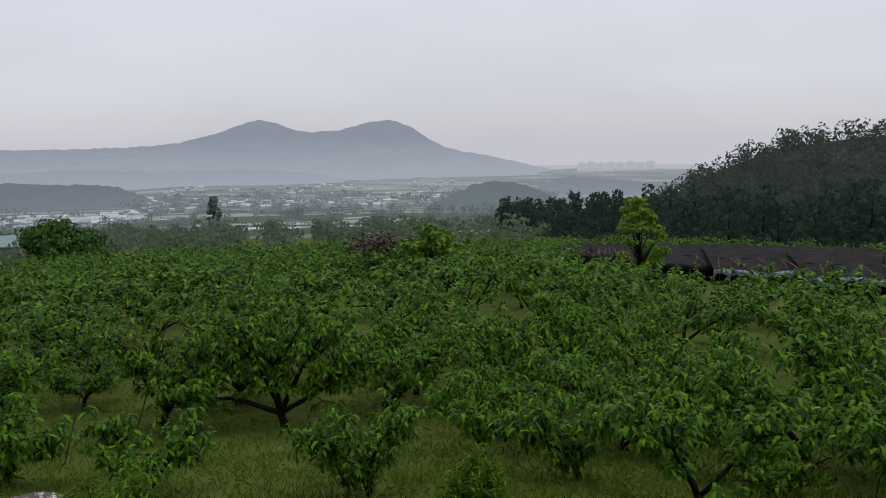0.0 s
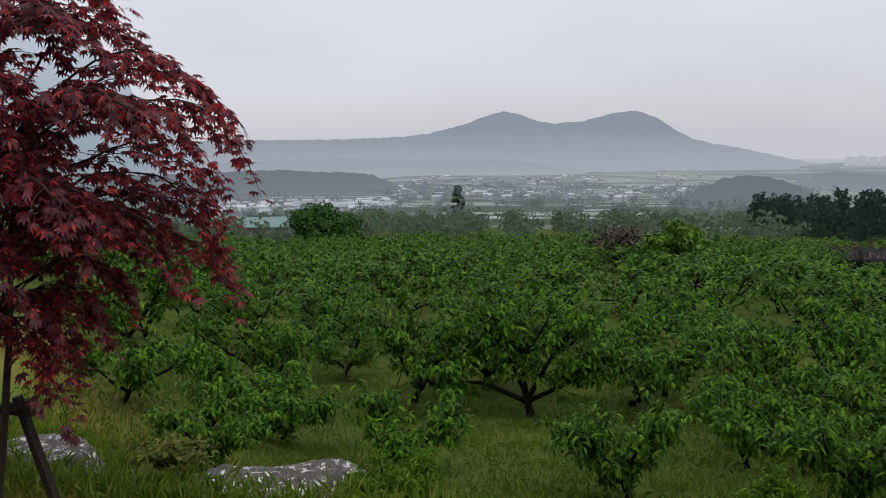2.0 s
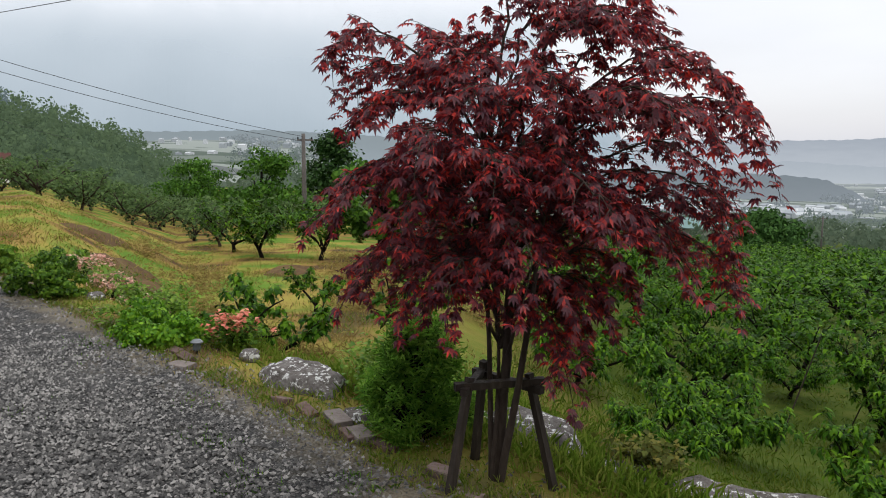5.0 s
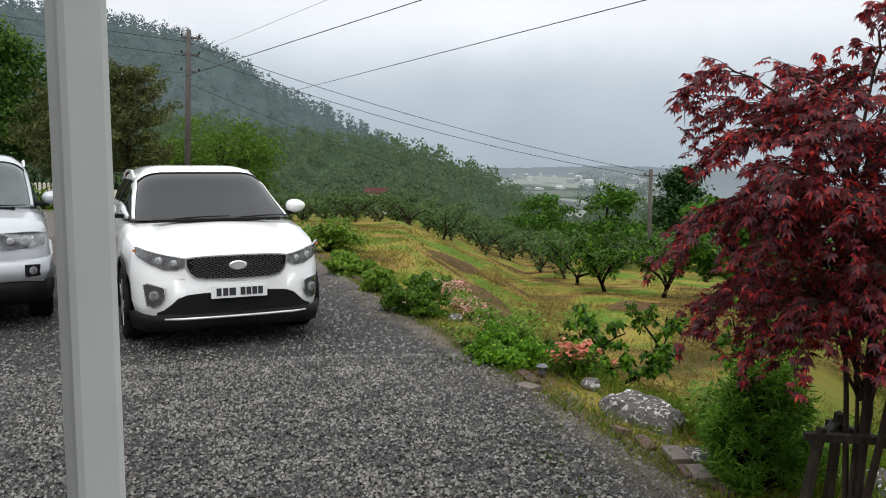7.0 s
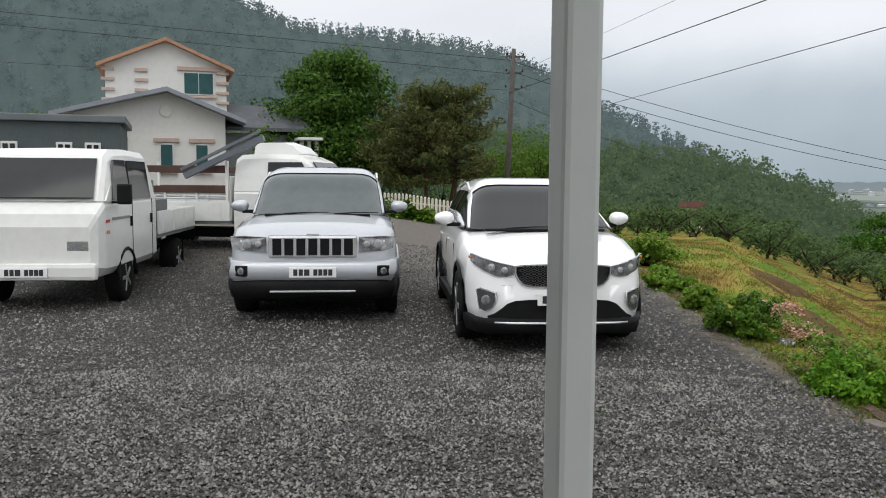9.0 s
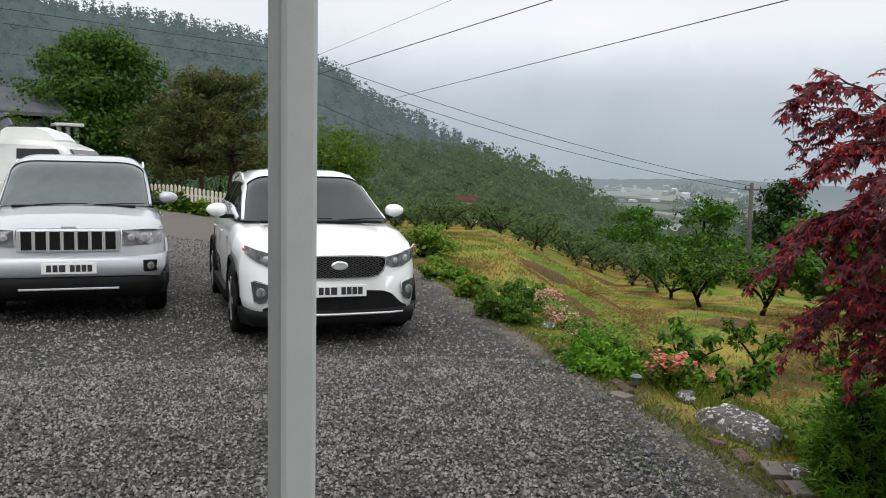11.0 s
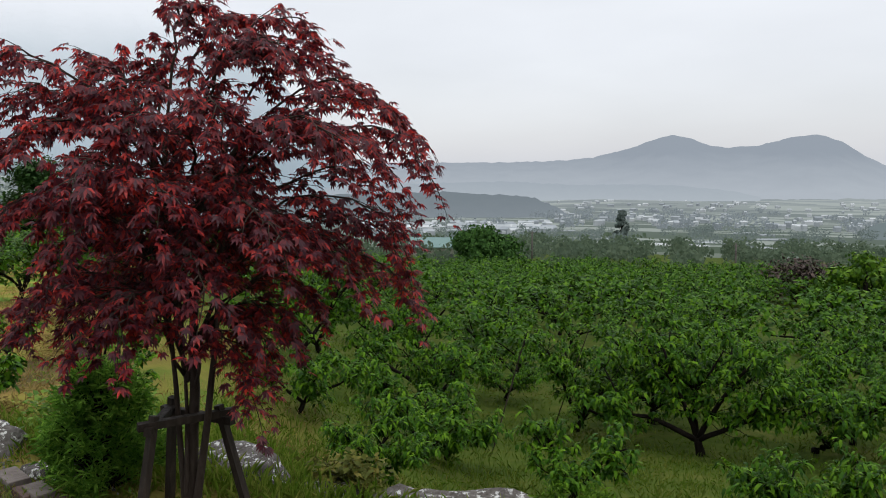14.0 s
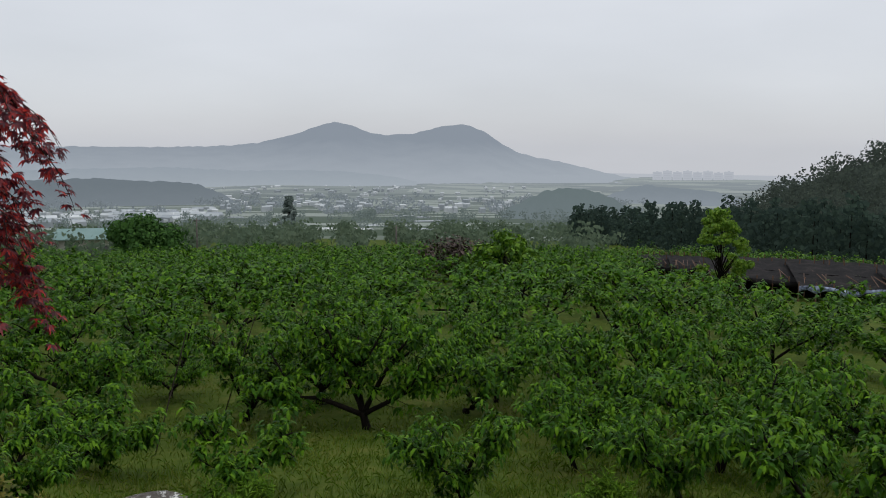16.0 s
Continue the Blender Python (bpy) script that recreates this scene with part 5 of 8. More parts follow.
    part("bed_floor", box((2.4, 1.74, 0.07), (-cab_l - 1.25, 0, 0.74), 0.01), mat("bed_steel", [(0.12, 0.13, 0.13), (0.2, 0.21, 0.21)], 4, 0.6), t)
    part("tailgate", box((0.04, 1.74, 0.34), (-cab_l - 2.42, 0, 0.93), 0.008), TRUCK_PAINT, t)
    part("chassis", box((4.4, 0.7, 0.16), (-2.4, 0, 0.52), 0.02), BLACK_TRIM, t)
    part("headboard", box((0.06, 1.6, 0.8), (-cab_l - 0.1, 0, 1.15), 0.01), mat("grey_steel", [(0.14, 0.16, 0.16), (0.2, 0.22, 0.22)], 4, 0.55, metal=0.3) if double else TRUCK_PAINT, t)
    if slats:
        for s in (1, -1):
            for z in (1.32, 1.68):
                part("side_board", box((2.3, 0.03, 0.12), (-cab_l - 1.25, s * 0.86, z), 0.006), mat("brown_board", [(0.05, 0.025, 0.018), (0.09, 0.045, 0.03)], 3, 0.7, 0.2), t, "brown wooden side board")
            for z in (1.16, 1.25):
                v, f = [], []
                tube(v, f, [(-cab_l - 0.1, s * 0.84, z), (-cab_l - 2.4, s * 0.84, z)], [0.02, 0.02], 6)
                put("side_rail", mesh_of("side_rail", v, f, PVC_RAIL, True), t)
            for x in (0.12, 0.7, 1.3, 1.8, 2.35):
                if x not in (0.12, 2.35):
                    part("rail_post", box((0.04, 0.04, 0.3), (-cab_l - x, s * 0.84, 1.2), 0.006), TRUCK_PAINT, t)
                    continue
                part("board_post", box((0.05, 0.05, 1.0), (-cab_l - x, s * 0.86, 1.32), 0.008), TRUCK_PAINT, t)
        dfl = section_loft([(-0.85, [(0, 1.93), (0.46, 1.93), (0.47, 1.96), (0, 1.98)]), (-1.0, [(0, 1.93), (0.52, 1.93), (0.5, 2.1), (0, 2.13)]), (-1.15, [(0, 1.93), (0.54, 1.93), (0.5, 2.15), (0, 2.18)]), (-1.62, [(0, 1.93), (0.54, 1.93), (0.5, 2.15), (0, 2.18)]), (-1.7, [(0, 1.93), (0.52, 1.93), (0.48, 2.08), (0, 2.1)])])
        part("roof_deflector", dfl, TRUCK_PAINT, t, "white roof deflector")
    else:
        for k in range(3):
            part("tool_box", box((0.95, 0.5, 0.48), (-cab_l - 0.62, -0.5 + 0.5 * k, 1.02), 0.02), mat("grey_box", [(0.1, 0.11, 0.11), (0.16, 0.17, 0.17)], 4, 0.6), t)
    return t


flat_truck(Matrix.Translation((-9.4, -5.63, land(-9.4, -5.63) + 0.03)) @ Matrix.Rotation(radians(8.2), 4, "Z"), "white double-cab flatbed truck parked on the gravel")
flat_truck(Matrix.Translation((-15.0, -2.74, 0.2)) @ Matrix.Rotation(radians(84), 4, "Z"), "white flatbed truck with brown board sides", False, True)
# a bundle of roof gutters leaning over the board side
v, f = [], []
tube(v, f, [(-14.25, -5.6, 1.75), (-14.25, -4.2, 2.42)], [0.07, 0.07], 4)
tube(v, f, [(-14.2, -5.65, 1.86), (-14.2, -4.25, 2.53)], [0.035, 0.035], 4)
beam = tagged(new("steel_beam", mesh_of("steel_beam", v, f, mat("blue_steel", [(0.1, 0.115, 0.13), (0.16, 0.18, 0.2)], 3, 0.5, metal=0.4))), "blue-grey steel channel leaning on the truck's boards", "beam")

# ---- post, house, fence, poles, wires, sheds ----
post = thing("porch_post", "pale grey square metal post on a base plate", "post", at=Matrix.Translation((-1.28, -0.19, 0.0)) @ Matrix.Rotation(radians(20), 4, "Z"))
POST_PAINT = mat("grey_post_paint", [(0.58, 0.595, 0.565), (0.67, 0.685, 0.655), (0.72, 0.73, 0.7)], 1.5, 0.45, 0.05, 30)
part("shaft", box((0.043, 0.043, 3.0), (0, 0, 1.53), 0.007), POST_PAINT, post)
part("base_plate", box((0.13, 0.13, 0.012), (0, 0, 0.034), 0.003), POST_PAINT, post)
for sx in (1, -1):
    for sy in (1, -1):
        part("bolt", lathe([(0.009, 0), (0.009, 0.012), (0.005, 0.018)], 8), CHROME, post, at=Matrix.Translation((sx * 0.05, sy * 0.05, 0.04)))

WALL = mat("cream_render", [(0.6, 0.59, 0.55), (0.68, 0.67, 0.63), (0.72, 0.71, 0.68)], 0.8, 0.85, 0.2, 30)
TRIM_PINK = mat("pale_brick_trim", [(0.42, 0.31, 0.25), (0.52, 0.42, 0.35)], 3, 0.85, 0.2, 30)
SLATE = mat("grey_shingle", [(0.05, 0.055, 0.06), (0.085, 0.09, 0.1), (0.12, 0.125, 0.13)], 2.5, 0.8, 0.4, 20)
ORANGE_EAVE = mat("terracotta_eave", [(0.35, 0.18, 0.1), (0.48, 0.28, 0.17)], 2, 0.8)
GREEN_PANE = mat("green_window_glass", [(0.015, 0.06, 0.062), (0.03, 0.1, 0.1)], 0.6, 0.25, spec=0.3)
PVC = mat("white_frame", [(0.62, 0.62, 0.6), (0.7, 0.7, 0.68)], 3, 0.5)


def gable_wall(x0, x1, eave, apex, y, depth, xa=None):
    xa = (x0 + x1) / 2 if xa is None else xa
    return slab([(x0, y, -0.3), (x1, y, -0.3), (x1, y, eave), (xa, y, apex), (x0, y, eave)], depth, (0, 1, 0))


def window_in(house, x, z, w, h, y, bars=1, trim=TRIM_PINK, pane=GREEN_PANE):
    fr = part("window", box((w + 0.08, 0.1, h + 0.08), (x, y - 0.02, z), 0.015), PVC, house, "green-glazed window")
    n = bars + 1
    for k in range(n):
        part("pane", box((w / n - 0.03, 0.03, h - 0.02), (x - w / 2 + (k + 0.5) * w / n, y - 0.075, z), 0.004), pane, fr)
    part("lintel", box((w + 0.5, 0.14, 0.16), (x, y - 0.05, z + h / 2 + 0.16), 0.02), trim, fr)
    part("sill", box((w + 0.3, 0.16, 0.09), (x, y - 0.06, z - h / 2 - 0.12), 0.02), trim, fr)


def roof_pair(house, x0, x1, xa, eave, apex, y0, y1, over, material, thick=0.16, name="roof"):
    for a, b in ((x0, -1), (x1, 1)):
        k = (apex - eave) / abs(a - xa)
        end = a + b * over
        pts = [(xa, y0, apex), (end, y0, eave - k * over), (end, y0, eave - k * over - thick), (xa, y0, apex - thick)]
        part(name, slab(pts, y1 - y0, (0, 1, 0)), material, house)


# local x runs along the front, y goes away from the yard
HOUSE_AZ, HOUSE_D = 112.2, 33.0
hx, hy = -HOUSE_D * math.sin(radians(HOUSE_AZ)), HOUSE_D * math.cos(radians(HOUSE_AZ))
house = thing("house", "two-storey cream rendered house with gabled roofs", "house", at=Matrix.Translation((hx - 0.4, hy - 0.2, 0.3)) @ Matrix.Rotation(radians(HOUSE_AZ), 4, "Z"))
part("lower_wall", gable_wall(-3.3, 2.15, 3.95, 4.75, 0, 5.0, 0.0), WALL, house)
part("upper_wall", gable_wall(-2.3, 2.35, 6.0, 6.95, 2.0, 5.0, 0.0), WALL, house)
roof_pair(house, -3.3, 2.15, 0.0, 4.0, 4.85, -0.75, 2.2, 0.75, mat("grey_fascia", [(0.2, 0.22, 0.25), (0.28, 0.3, 0.33)], 2, 0.6))
roof_pair(house, -2.3, 2.35, 0.0, 6.05, 7.05, 1.6, 7.2, 0.3, ORANGE_EAVE, 0.13)
window_in(house, 1.25, 5.3, 1.15, 0.85, 2.0)
for x in (-1.9, -0.05, 1.25):
    window_in(house, x, 2.25, 0.45, 0.95, 0, 0)
part("vent", lathe([(0.26, 0), (0.26, 0.05), (0.2, 0.08)], 16), WALL, house, "round gable vent", Matrix.Translation((-0.05, -0.0, 4.0)) @ Matrix.Rotation(radians(90), 4, "X"))
for x in (-2.2, -0.95, 2.2):
    for z in (4.55, 4.95, 5.35, 5.75):
        part("quoin", box((0.5, 0.12, 0.13), (x, 1.96, z), 0.02), TRIM_PINK, house)
part("porch_roof", slab([(2.2, 0.6, 3.5), (5.6, 0.6, 3.5), (5.3, 2.8, 4.5), (2.2, 2.8, 4.6)], 0.14, (0, 0, -1)), SLATE, house, "grey shingle porch roof")
part("porch_wall", box((2.9, 2.6, 3.4), (3.7, 2.6, 1.6), 0.02), mat("grey_cladding", [(0.2, 0.23, 0.23), (0.28, 0.31, 0.31)], 2, 0.7), house)
part("porch_slab", box((1.0, 1.2, 0.12), (5.45, 0.3, 3.05), 0.03), PVC, house)
for x in (5.15, 5.45, 5.75):
    part("porch_column", lathe([(0.11, -0.3), (0.1, 0.05), (0.085, 0.1), (0.085, 2.9), (0.11, 3.0)], 12), PVC, house, at=Matrix.Translation((x, 0.1, 0)), smooth=True)

GREYW = mat("grey_green_cladding", [(0.055, 0.07, 0.072), (0.08, 0.1, 0.1)], 2, 0.7)
annex = thing("outbuilding", "low grey-green clad outbuilding with small white windows", "building", at=Matrix.Translation((-23.4, -11.0, 0.35)) @ Matrix.Rotation(radians(112), 4, "Z"))
part("wall", box((5.0, 4.0, 3.1), (-2.5, 2.0, 1.4), 0.02), GREYW, annex)
part("roof", box((5.3, 4.3, 0.2), (-2.5, 2.0, 3.05), 0.03), mat("grey_fascia2", [(0.1, 0.12, 0.125), (0.15, 0.17, 0.175)], 2, 0.6), annex)
for x in (-0.75, -1.5, -2.9, -3.9):
    w = part("window", box((0.42, 0.08, 0.55), (x, -0.02, 2.1), 0.01), PVC, annex, "small white-framed window")
    part("pane", box((0.13, 0.03, 0.42), (x - 0.09, -0.06, 2.1)), DARK_GLASS, w)
    part("pane", box((0.13, 0.03, 0.42), (x + 0.09, -0.06, 2.1)), DARK_GLASS, w)

# cream picket fence at the end of the yard
fence = thing("picket_fence", "cream wooden picket fence at the yard's end", "fence")
FENCE_PAINT = mat("cream_fence_paint", [(0.55, 0.5, 0.4), (0.68, 0.63, 0.52)], 4, 0.8, each=True)
fa, fb = Vector((-29.5, -4.6, 0)), Vector((-27.0, 0.9, 0))
along = (fb - fa).normalized()
turn = math.atan2(along.y, along.x)
picket = bmesh.new()
box((0.09, 0.022, 0.74), (0, 0, 0.39), 0.0, bm=picket)
bmesh.ops.create_cone(picket, segments=4, radius1=0.05, radius2=0.0, depth=0.06, cap_ends=True, matrix=Matrix.Translation((0, 0, 0.79)) @ Matrix.Rotation(radians(45), 4, "Z") @ Matrix.Diagonal((1, 1, 1, 1)))
picket_me = bpy.data.meshes.new("picket")
picket.to_mesh(picket_me)
picket.free()
picket_me.materials.append(FENCE_PAINT)
n_pick = int((fb - fa).length / 0.15)
for k in range(n_pick):
    p = fa + along * (k * 0.15)
    put("picket", picket_me, fence, Matrix.Translation((p.x, p.y, land(p.x, p.y) + 0.02)) @ Matrix.Rotation(turn, 4, "Z"))
for h in (0.25, 0.6):
    a, b = fa.copy(), fb.copy()
    a.z, b.z = land(a.x, a.y) + h, land(b.x, b.y) + h
    v, f = [], []
    off = Vector((-along.y, along.x, 0)) * 0.03
    tube(v, f, [a + off, b + off], [0.03, 0.03], 4)
    put("rail", mesh_of("rail", v, f, FENCE_PAINT), fence)

# poles and wires
POLE = mat("weathered_pole", [(0.05, 0.042, 0.038), (0.09, 0.078, 0.07), (0.13, 0.115, 0.105)], 2, 0.85, 0.2, 20)


def utility_pole(az, d, top, lean=0.0, arms=2, label="weathered utility pole carrying wires", tilt=0.0):
    x, y = -d * math.sin(radians(az)), d * math.cos(radians(az))
    z = ground_z(x, y) - 0.3
    ob = thing("utility_pole", label, "pole", at=Matrix.Translation((x, y, z)) @ Matrix.Rotation(radians(az), 4, "Z") @ Matrix.Rotation(radians(lean), 4, "Y"))
    v, f = [], []
    tube(v, f, [(0, 0, 0), (0, 0, (top - z) * 0.5), (0, 0, top - z)], [0.15, 0.13, 0.1], 10)
    put("shaft", mesh_of("shaft", v, f, POLE, True), ob)
    for k in range(arms):
        h = top - z - 0.35 - 0.75 * k
        a = part("crossarm", box((0.9 - 0.2 * k, 0.09, 0.09), (0.1, 0, h), 0.015), POLE, ob)
        for sx in (-0.35, 0.0, 0.4):
            part("insulator", lathe([(0.03, 0), (0.05, 0.03), (0.03, 0.06), (0.045, 0.09), (0.02, 0.12)], 8), BLACK_TRIM, a, at=Matrix.Translation((sx + 0.05, 0, h + 0.05)))
    return ob


utility_pole(89.35, 39, 7.9, 2.2, 3)
utility_pole(57.6, 46, 1.7, 0, 1)
utility_pole(8.6, 115, -9.6, 0, 1, "far wooden pole beyond the orchard")
utility_pole(22.3, 130, -9.6, 0, 1, "far wooden pole beyond the orchard")
WIRE = mat("black_cable", [(0.012, 0.012, 0.013), (0.02, 0.02, 0.021)], 4, 0.6)


def sky_point(az, el, d):
    return Vector((-d * math.sin(radians(az)), d * math.cos(radians(az)), 1.68 + d * math.tan(radians(el))))


def beyond(a, b, k):
    return a + (b - a) * k


WIRES = [(sky_point(89.2, 6.1, 39), beyond(sky_point(85.4, 7.3, 36), sky_point(72.7, 11.52, 24), 1.9), 0.015, 0.0),
         (sky_point(82.1, 5.32, 60), beyond(sky_point(82.1, 5.32, 60), sky_point(57.9, 11.21, 24), 1.35), 0.017, 0.0),
         (sky_point(89.2, 7.2, 39), beyond(sky_point(86.7, 8.25, 40), sky_point(79.7, 11.3, 30), 2.2), 0.006, 0.0),
         (sky_point(89.2, 8.3, 39), beyond(sky_point(89.2, 7.95, 39), sky_point(116.2, 9.8, 40), 1.4), 0.016, 0.0),
         (sky_point(89.2, 7.4, 39), beyond(sky_point(89.4, 7.11, 39), sky_point(116.2, 9.03, 40), 1.4), 0.016, 0.0),
         (sky_point(89.3, 6.3, 39), beyond(sky_point(105.9, 6.36, 39), sky_point(116.9, 6.8, 40), 1.8), 0.012, 0.0),
         (sky_point(89.2, 8.3, 39), sky_point(57.5, -0.2, 46), 0.016, 0.5), (sky_point(89.2, 7.6, 39), sky_point(57.6, -0.5, 46), 0.016, 0.6), (sky_point(89.2, 5.7, 39), sky_point(72, -0.5, 60), 0.014, 0.3)]
for p0, p1, r, sag in WIRES:
    v, f = [], []
    pts = curve_line((p0, p1), sag)
    tube(v, f, pts, [r] * len(pts), 4)
    tagged(new("overhead_wire", mesh_of("overhead_wire", v, f, WIRE)), "thin black overhead power wire", "wire", "overhead wires")

# black-shaded growing frames beyond the orchard
SHADE = mat("black_shade_cloth", [(0.008, 0.008, 0.0085), (0.016, 0.015, 0.0155), (0.04, 0.034, 0.031)], 0.7, 0.95, 0.4, 6, spec=0.05)
RUST = mat("rusty_pipe", [(0.08, 0.048, 0.034), (0.15, 0.09, 0.06)], 3, 0.8, spec=0.1)
TARP = mat("blue_white_tarp", [(0.02, 0.023, 0.03), (0.035, 0.045, 0.08), (0.3, 0.35, 0.5), (0.6, 0.63, 0.68)], 0.9, 0.5)


def shade_frame(az, d, w, deep, tall, turn_deg):
    x, y = -d * math.sin(radians(az)), d * math.cos(radians(az))
    z = land(x, y) - 0.35
    ob = thing("shade_shelter", "low growing shelter roofed with sagging black shade cloth", "shelter", "shade shelters", at=Matrix.Translation((x, y, z)) @ Matrix.Rotation(radians(turn_deg), 4, "Z"))
    srng = np.random.default_rng(int(d * 10 + az))
    nx, ny = 14, 5
    v, f = [], []
    for s in (0, 1):
        for i in range(nx + 1):
            for j in range(ny + 1):
                k = j / ny
                sagv = -0.18 * math.sin(math.pi * (i * 4 / nx % 1.0)) + 0.06 * noise.noise((i * 0.9 + d, j * 0.9, s))
                v.append((w * i / nx - w / 2, deep * k, tall * (1.0 - 0.22 * (1 - k) - 0.12 * k * k) + sagv - 0.03 * s))
    q = (nx + 1) * (ny + 1)
    for i in range(nx):
        for j in range(ny):
            p = i * (ny + 1) + j
            f.append((p, p + ny + 1, p + ny + 2, p + 1))
            f.append((q + p, q + p + 1, q + p + ny + 2, q + p + ny + 1))
    put("roof_cloth", mesh_of("roof_cloth", v, f, SHADE, True), ob)
    for i in range(0, nx + 1, 2):
        for yy in (0.0, deep):
            v, f = [], []
            X = w * i / nx - w / 2
            tube(v, f, [(X, yy, -1.2), (X, yy, tall * (0.8 if yy == 0 else 0.88) + 0.25)], [0.05, 0.05], 5)
            put("frame_post", mesh_of("frame_post", v, f, RUST), ob)
    for j in range(9):
        v, f = [], []
        X = srng.uniform(-w / 2, w / 2)
        tube(v, f, [(X, 0.2, tall * 0.82 + 0.1), (X + srng.uniform(-0.6, 0.6), deep * 0.35, tall * 0.93 + 0.02)], [0.03, 0.03], 4)
        put("batten", mesh_of("batten", v, f, RUST), ob)
    v, f = [], []
    for i in range(nx + 1):
        X = w * i / nx - w / 2
        hang = 0.2 + 0.25 * noise.noise((i * 0.7, d, 1))
        lift = 0.05 * math.sin(i * 0.8 + d) + 0.05 * noise.noise((i * 1.3, d, 5))
        for z in (0.72, 0.72 - hang * 0.5, 0.72 - hang):
            v.append((X, -0.06 - 0.1 * noise.noise((i, z, d)), tall * (z + lift) + 0.1))
    for i in range(nx):
        for j in range(2):
            p = i * 3 + j
            f.append((p, p + 3, p + 4, p + 1))
    skirt = put("side_tarp", mesh_of("side_tarp", v, f, TARP if srng.uniform() < 0.6 else SHADE, True), ob)
    so = skirt.modifiers.new("thickness", "SOLIDIFY")
    so.thickness = 0.02
    part("dark_lining", box((w * 0.97, 0.1, tall * 0.9), (0, deep * 0.5, tall * 0.35), 0.01), SHADE, ob)
    return ob


for k, (az, d, w, deep, tall) in enumerate(((-10.0, 80, 4, 8, 2.1), (-12.1, 77, 4, 8, 2.2), (-16.6, 66, 8, 10, 2.1), (-22.3, 63, 8, 12, 2.0), (-28.2, 60, 8, 12, 2.0), (-34.5, 57, 8, 12, 2.0),
                                           (-17.9, 78, 11, 10, 2.1), (-25.5, 75, 12, 12, 2.0), (-33, 72, 12, 12, 2.0))):
    shade_frame(az, d, w, deep, tall, az * 0.6)


# unseen: porch roof over the post, added to shade near gravel; house wall behind
PORCH = mat("painted_porch_boards", [(0.4, 0.4, 0.38), (0.5, 0.5, 0.48)], 1.5, 0.7, 0.2, 30)
tagged(part("porch_roof", box((6.6, 4.7, 0.16), (1.85, -2.3, 2.72), 0.02), PORCH, None), "pale boarded porch roof carried by the post", "roof", kind="structure")
tagged(part("wall_south", box((6.6, 0.25, 4.6), (1.85, -4.8, 2.26), 0.02), mat("house_render", [(0.45, 0.44, 0.4), (0.55, 0.54, 0.5)], 0.8, 0.85, 0.2, 25), None), "plain rendered house wall behind the porch", "wall", kind="structure")

# ---- trees and shrubs ----
def grow(rng, start, heading, length, r0, r1, bend=0.25, lift=0.0, n=6):
    """Points and radii of a crooked limb."""
    pts, rad = [Vector(start)], [r0]
    d = Vector(heading).normalized()
    for i in range(n):
        d = (d + Vector(rng.normal(0, bend, 3)) * 0.6 + Vector((0, 0, lift))).normalized()
        pts.append(pts[-1] + d * (length / n))
        rad.append(r0 + (r1 - r0) * (i + 1) / n)
    return pts, rad


def plume(rng, shoots, per, size, narrow, fine=True):
    """Mops of long narrow leaves at each shoot's tip and half way, arching out and hanging down."""
    base = []
    for q in shoots:
        tips = [(q[-1], per), (q[-2].lerp(q[-1], 0.2), per * 2 // 3)]
        for p, n in tips:
            base.append(np.repeat(np.array([tuple(p)]), n, axis=0))
    c = np.concatenate(base)
    n = len(c)
    c = c + rng.normal(0, 1, (n, 3)) * size * np.array([0.14, 0.14, 0.2])
    az = rng.uniform(0, 2 * np.pi, n)
    rise = rng.normal(0.25, 0.35, n)
    out = np.stack([np.cos(az), np.sin(az), rise], 1)
    out /= np.linalg.norm(out, axis=1)[:, None]
    s = (size * rng.uniform(0.7, 1.2, n))[:, None]
    side = np.stack([-np.sin(az), np.cos(az), rng.normal(0, 0.25, n)], 1)
    side /= np.linalg.norm(side, axis=1)[:, None]
    fall = rng.uniform(0.5, 1.0, n)[:, None]
    z = np.array([0, 0, 1.0])
    m1 = c + out * s * 0.33
    d2 = out * (1 - fall) - z * fall * 0.55 + np.stack([np.cos(az), np.sin(az), 0 * az], 1) * 0.35
    d2 /= np.linalg.norm(d2, axis=1)[:, None]
    if not fine:
        tip = m1 + d2 * s * 0.62
        v = np.stack([c, m1 + side * s * narrow, tip, m1 - side * s * narrow], 1).reshape(-1, 3)
        k = np.arange(n)[:, None] * 4
        return v, np.concatenate([k + [0, 3, 1], k + [1, 3, 2]], 1).reshape(-1, 3)
    m2 = m1 + d2 * s * 0.36
    tip = m2 + (d2 * 0.5 - z * 0.6) * s * 0.32
    v = np.stack([c, m1 + side * s * narrow * 0.9, m1 - side * s * narrow * 0.9, m2 + side * s * narrow, m2 - side * s * narrow, tip], 1).reshape(-1, 3)
    k = np.arange(n)[:, None] * 6
    return v, np.concatenate([k + [0, 2, 1], k + [1, 2, 3], k + [2, 4, 3], k + [3, 4, 5]], 1).reshape(-1, 3)


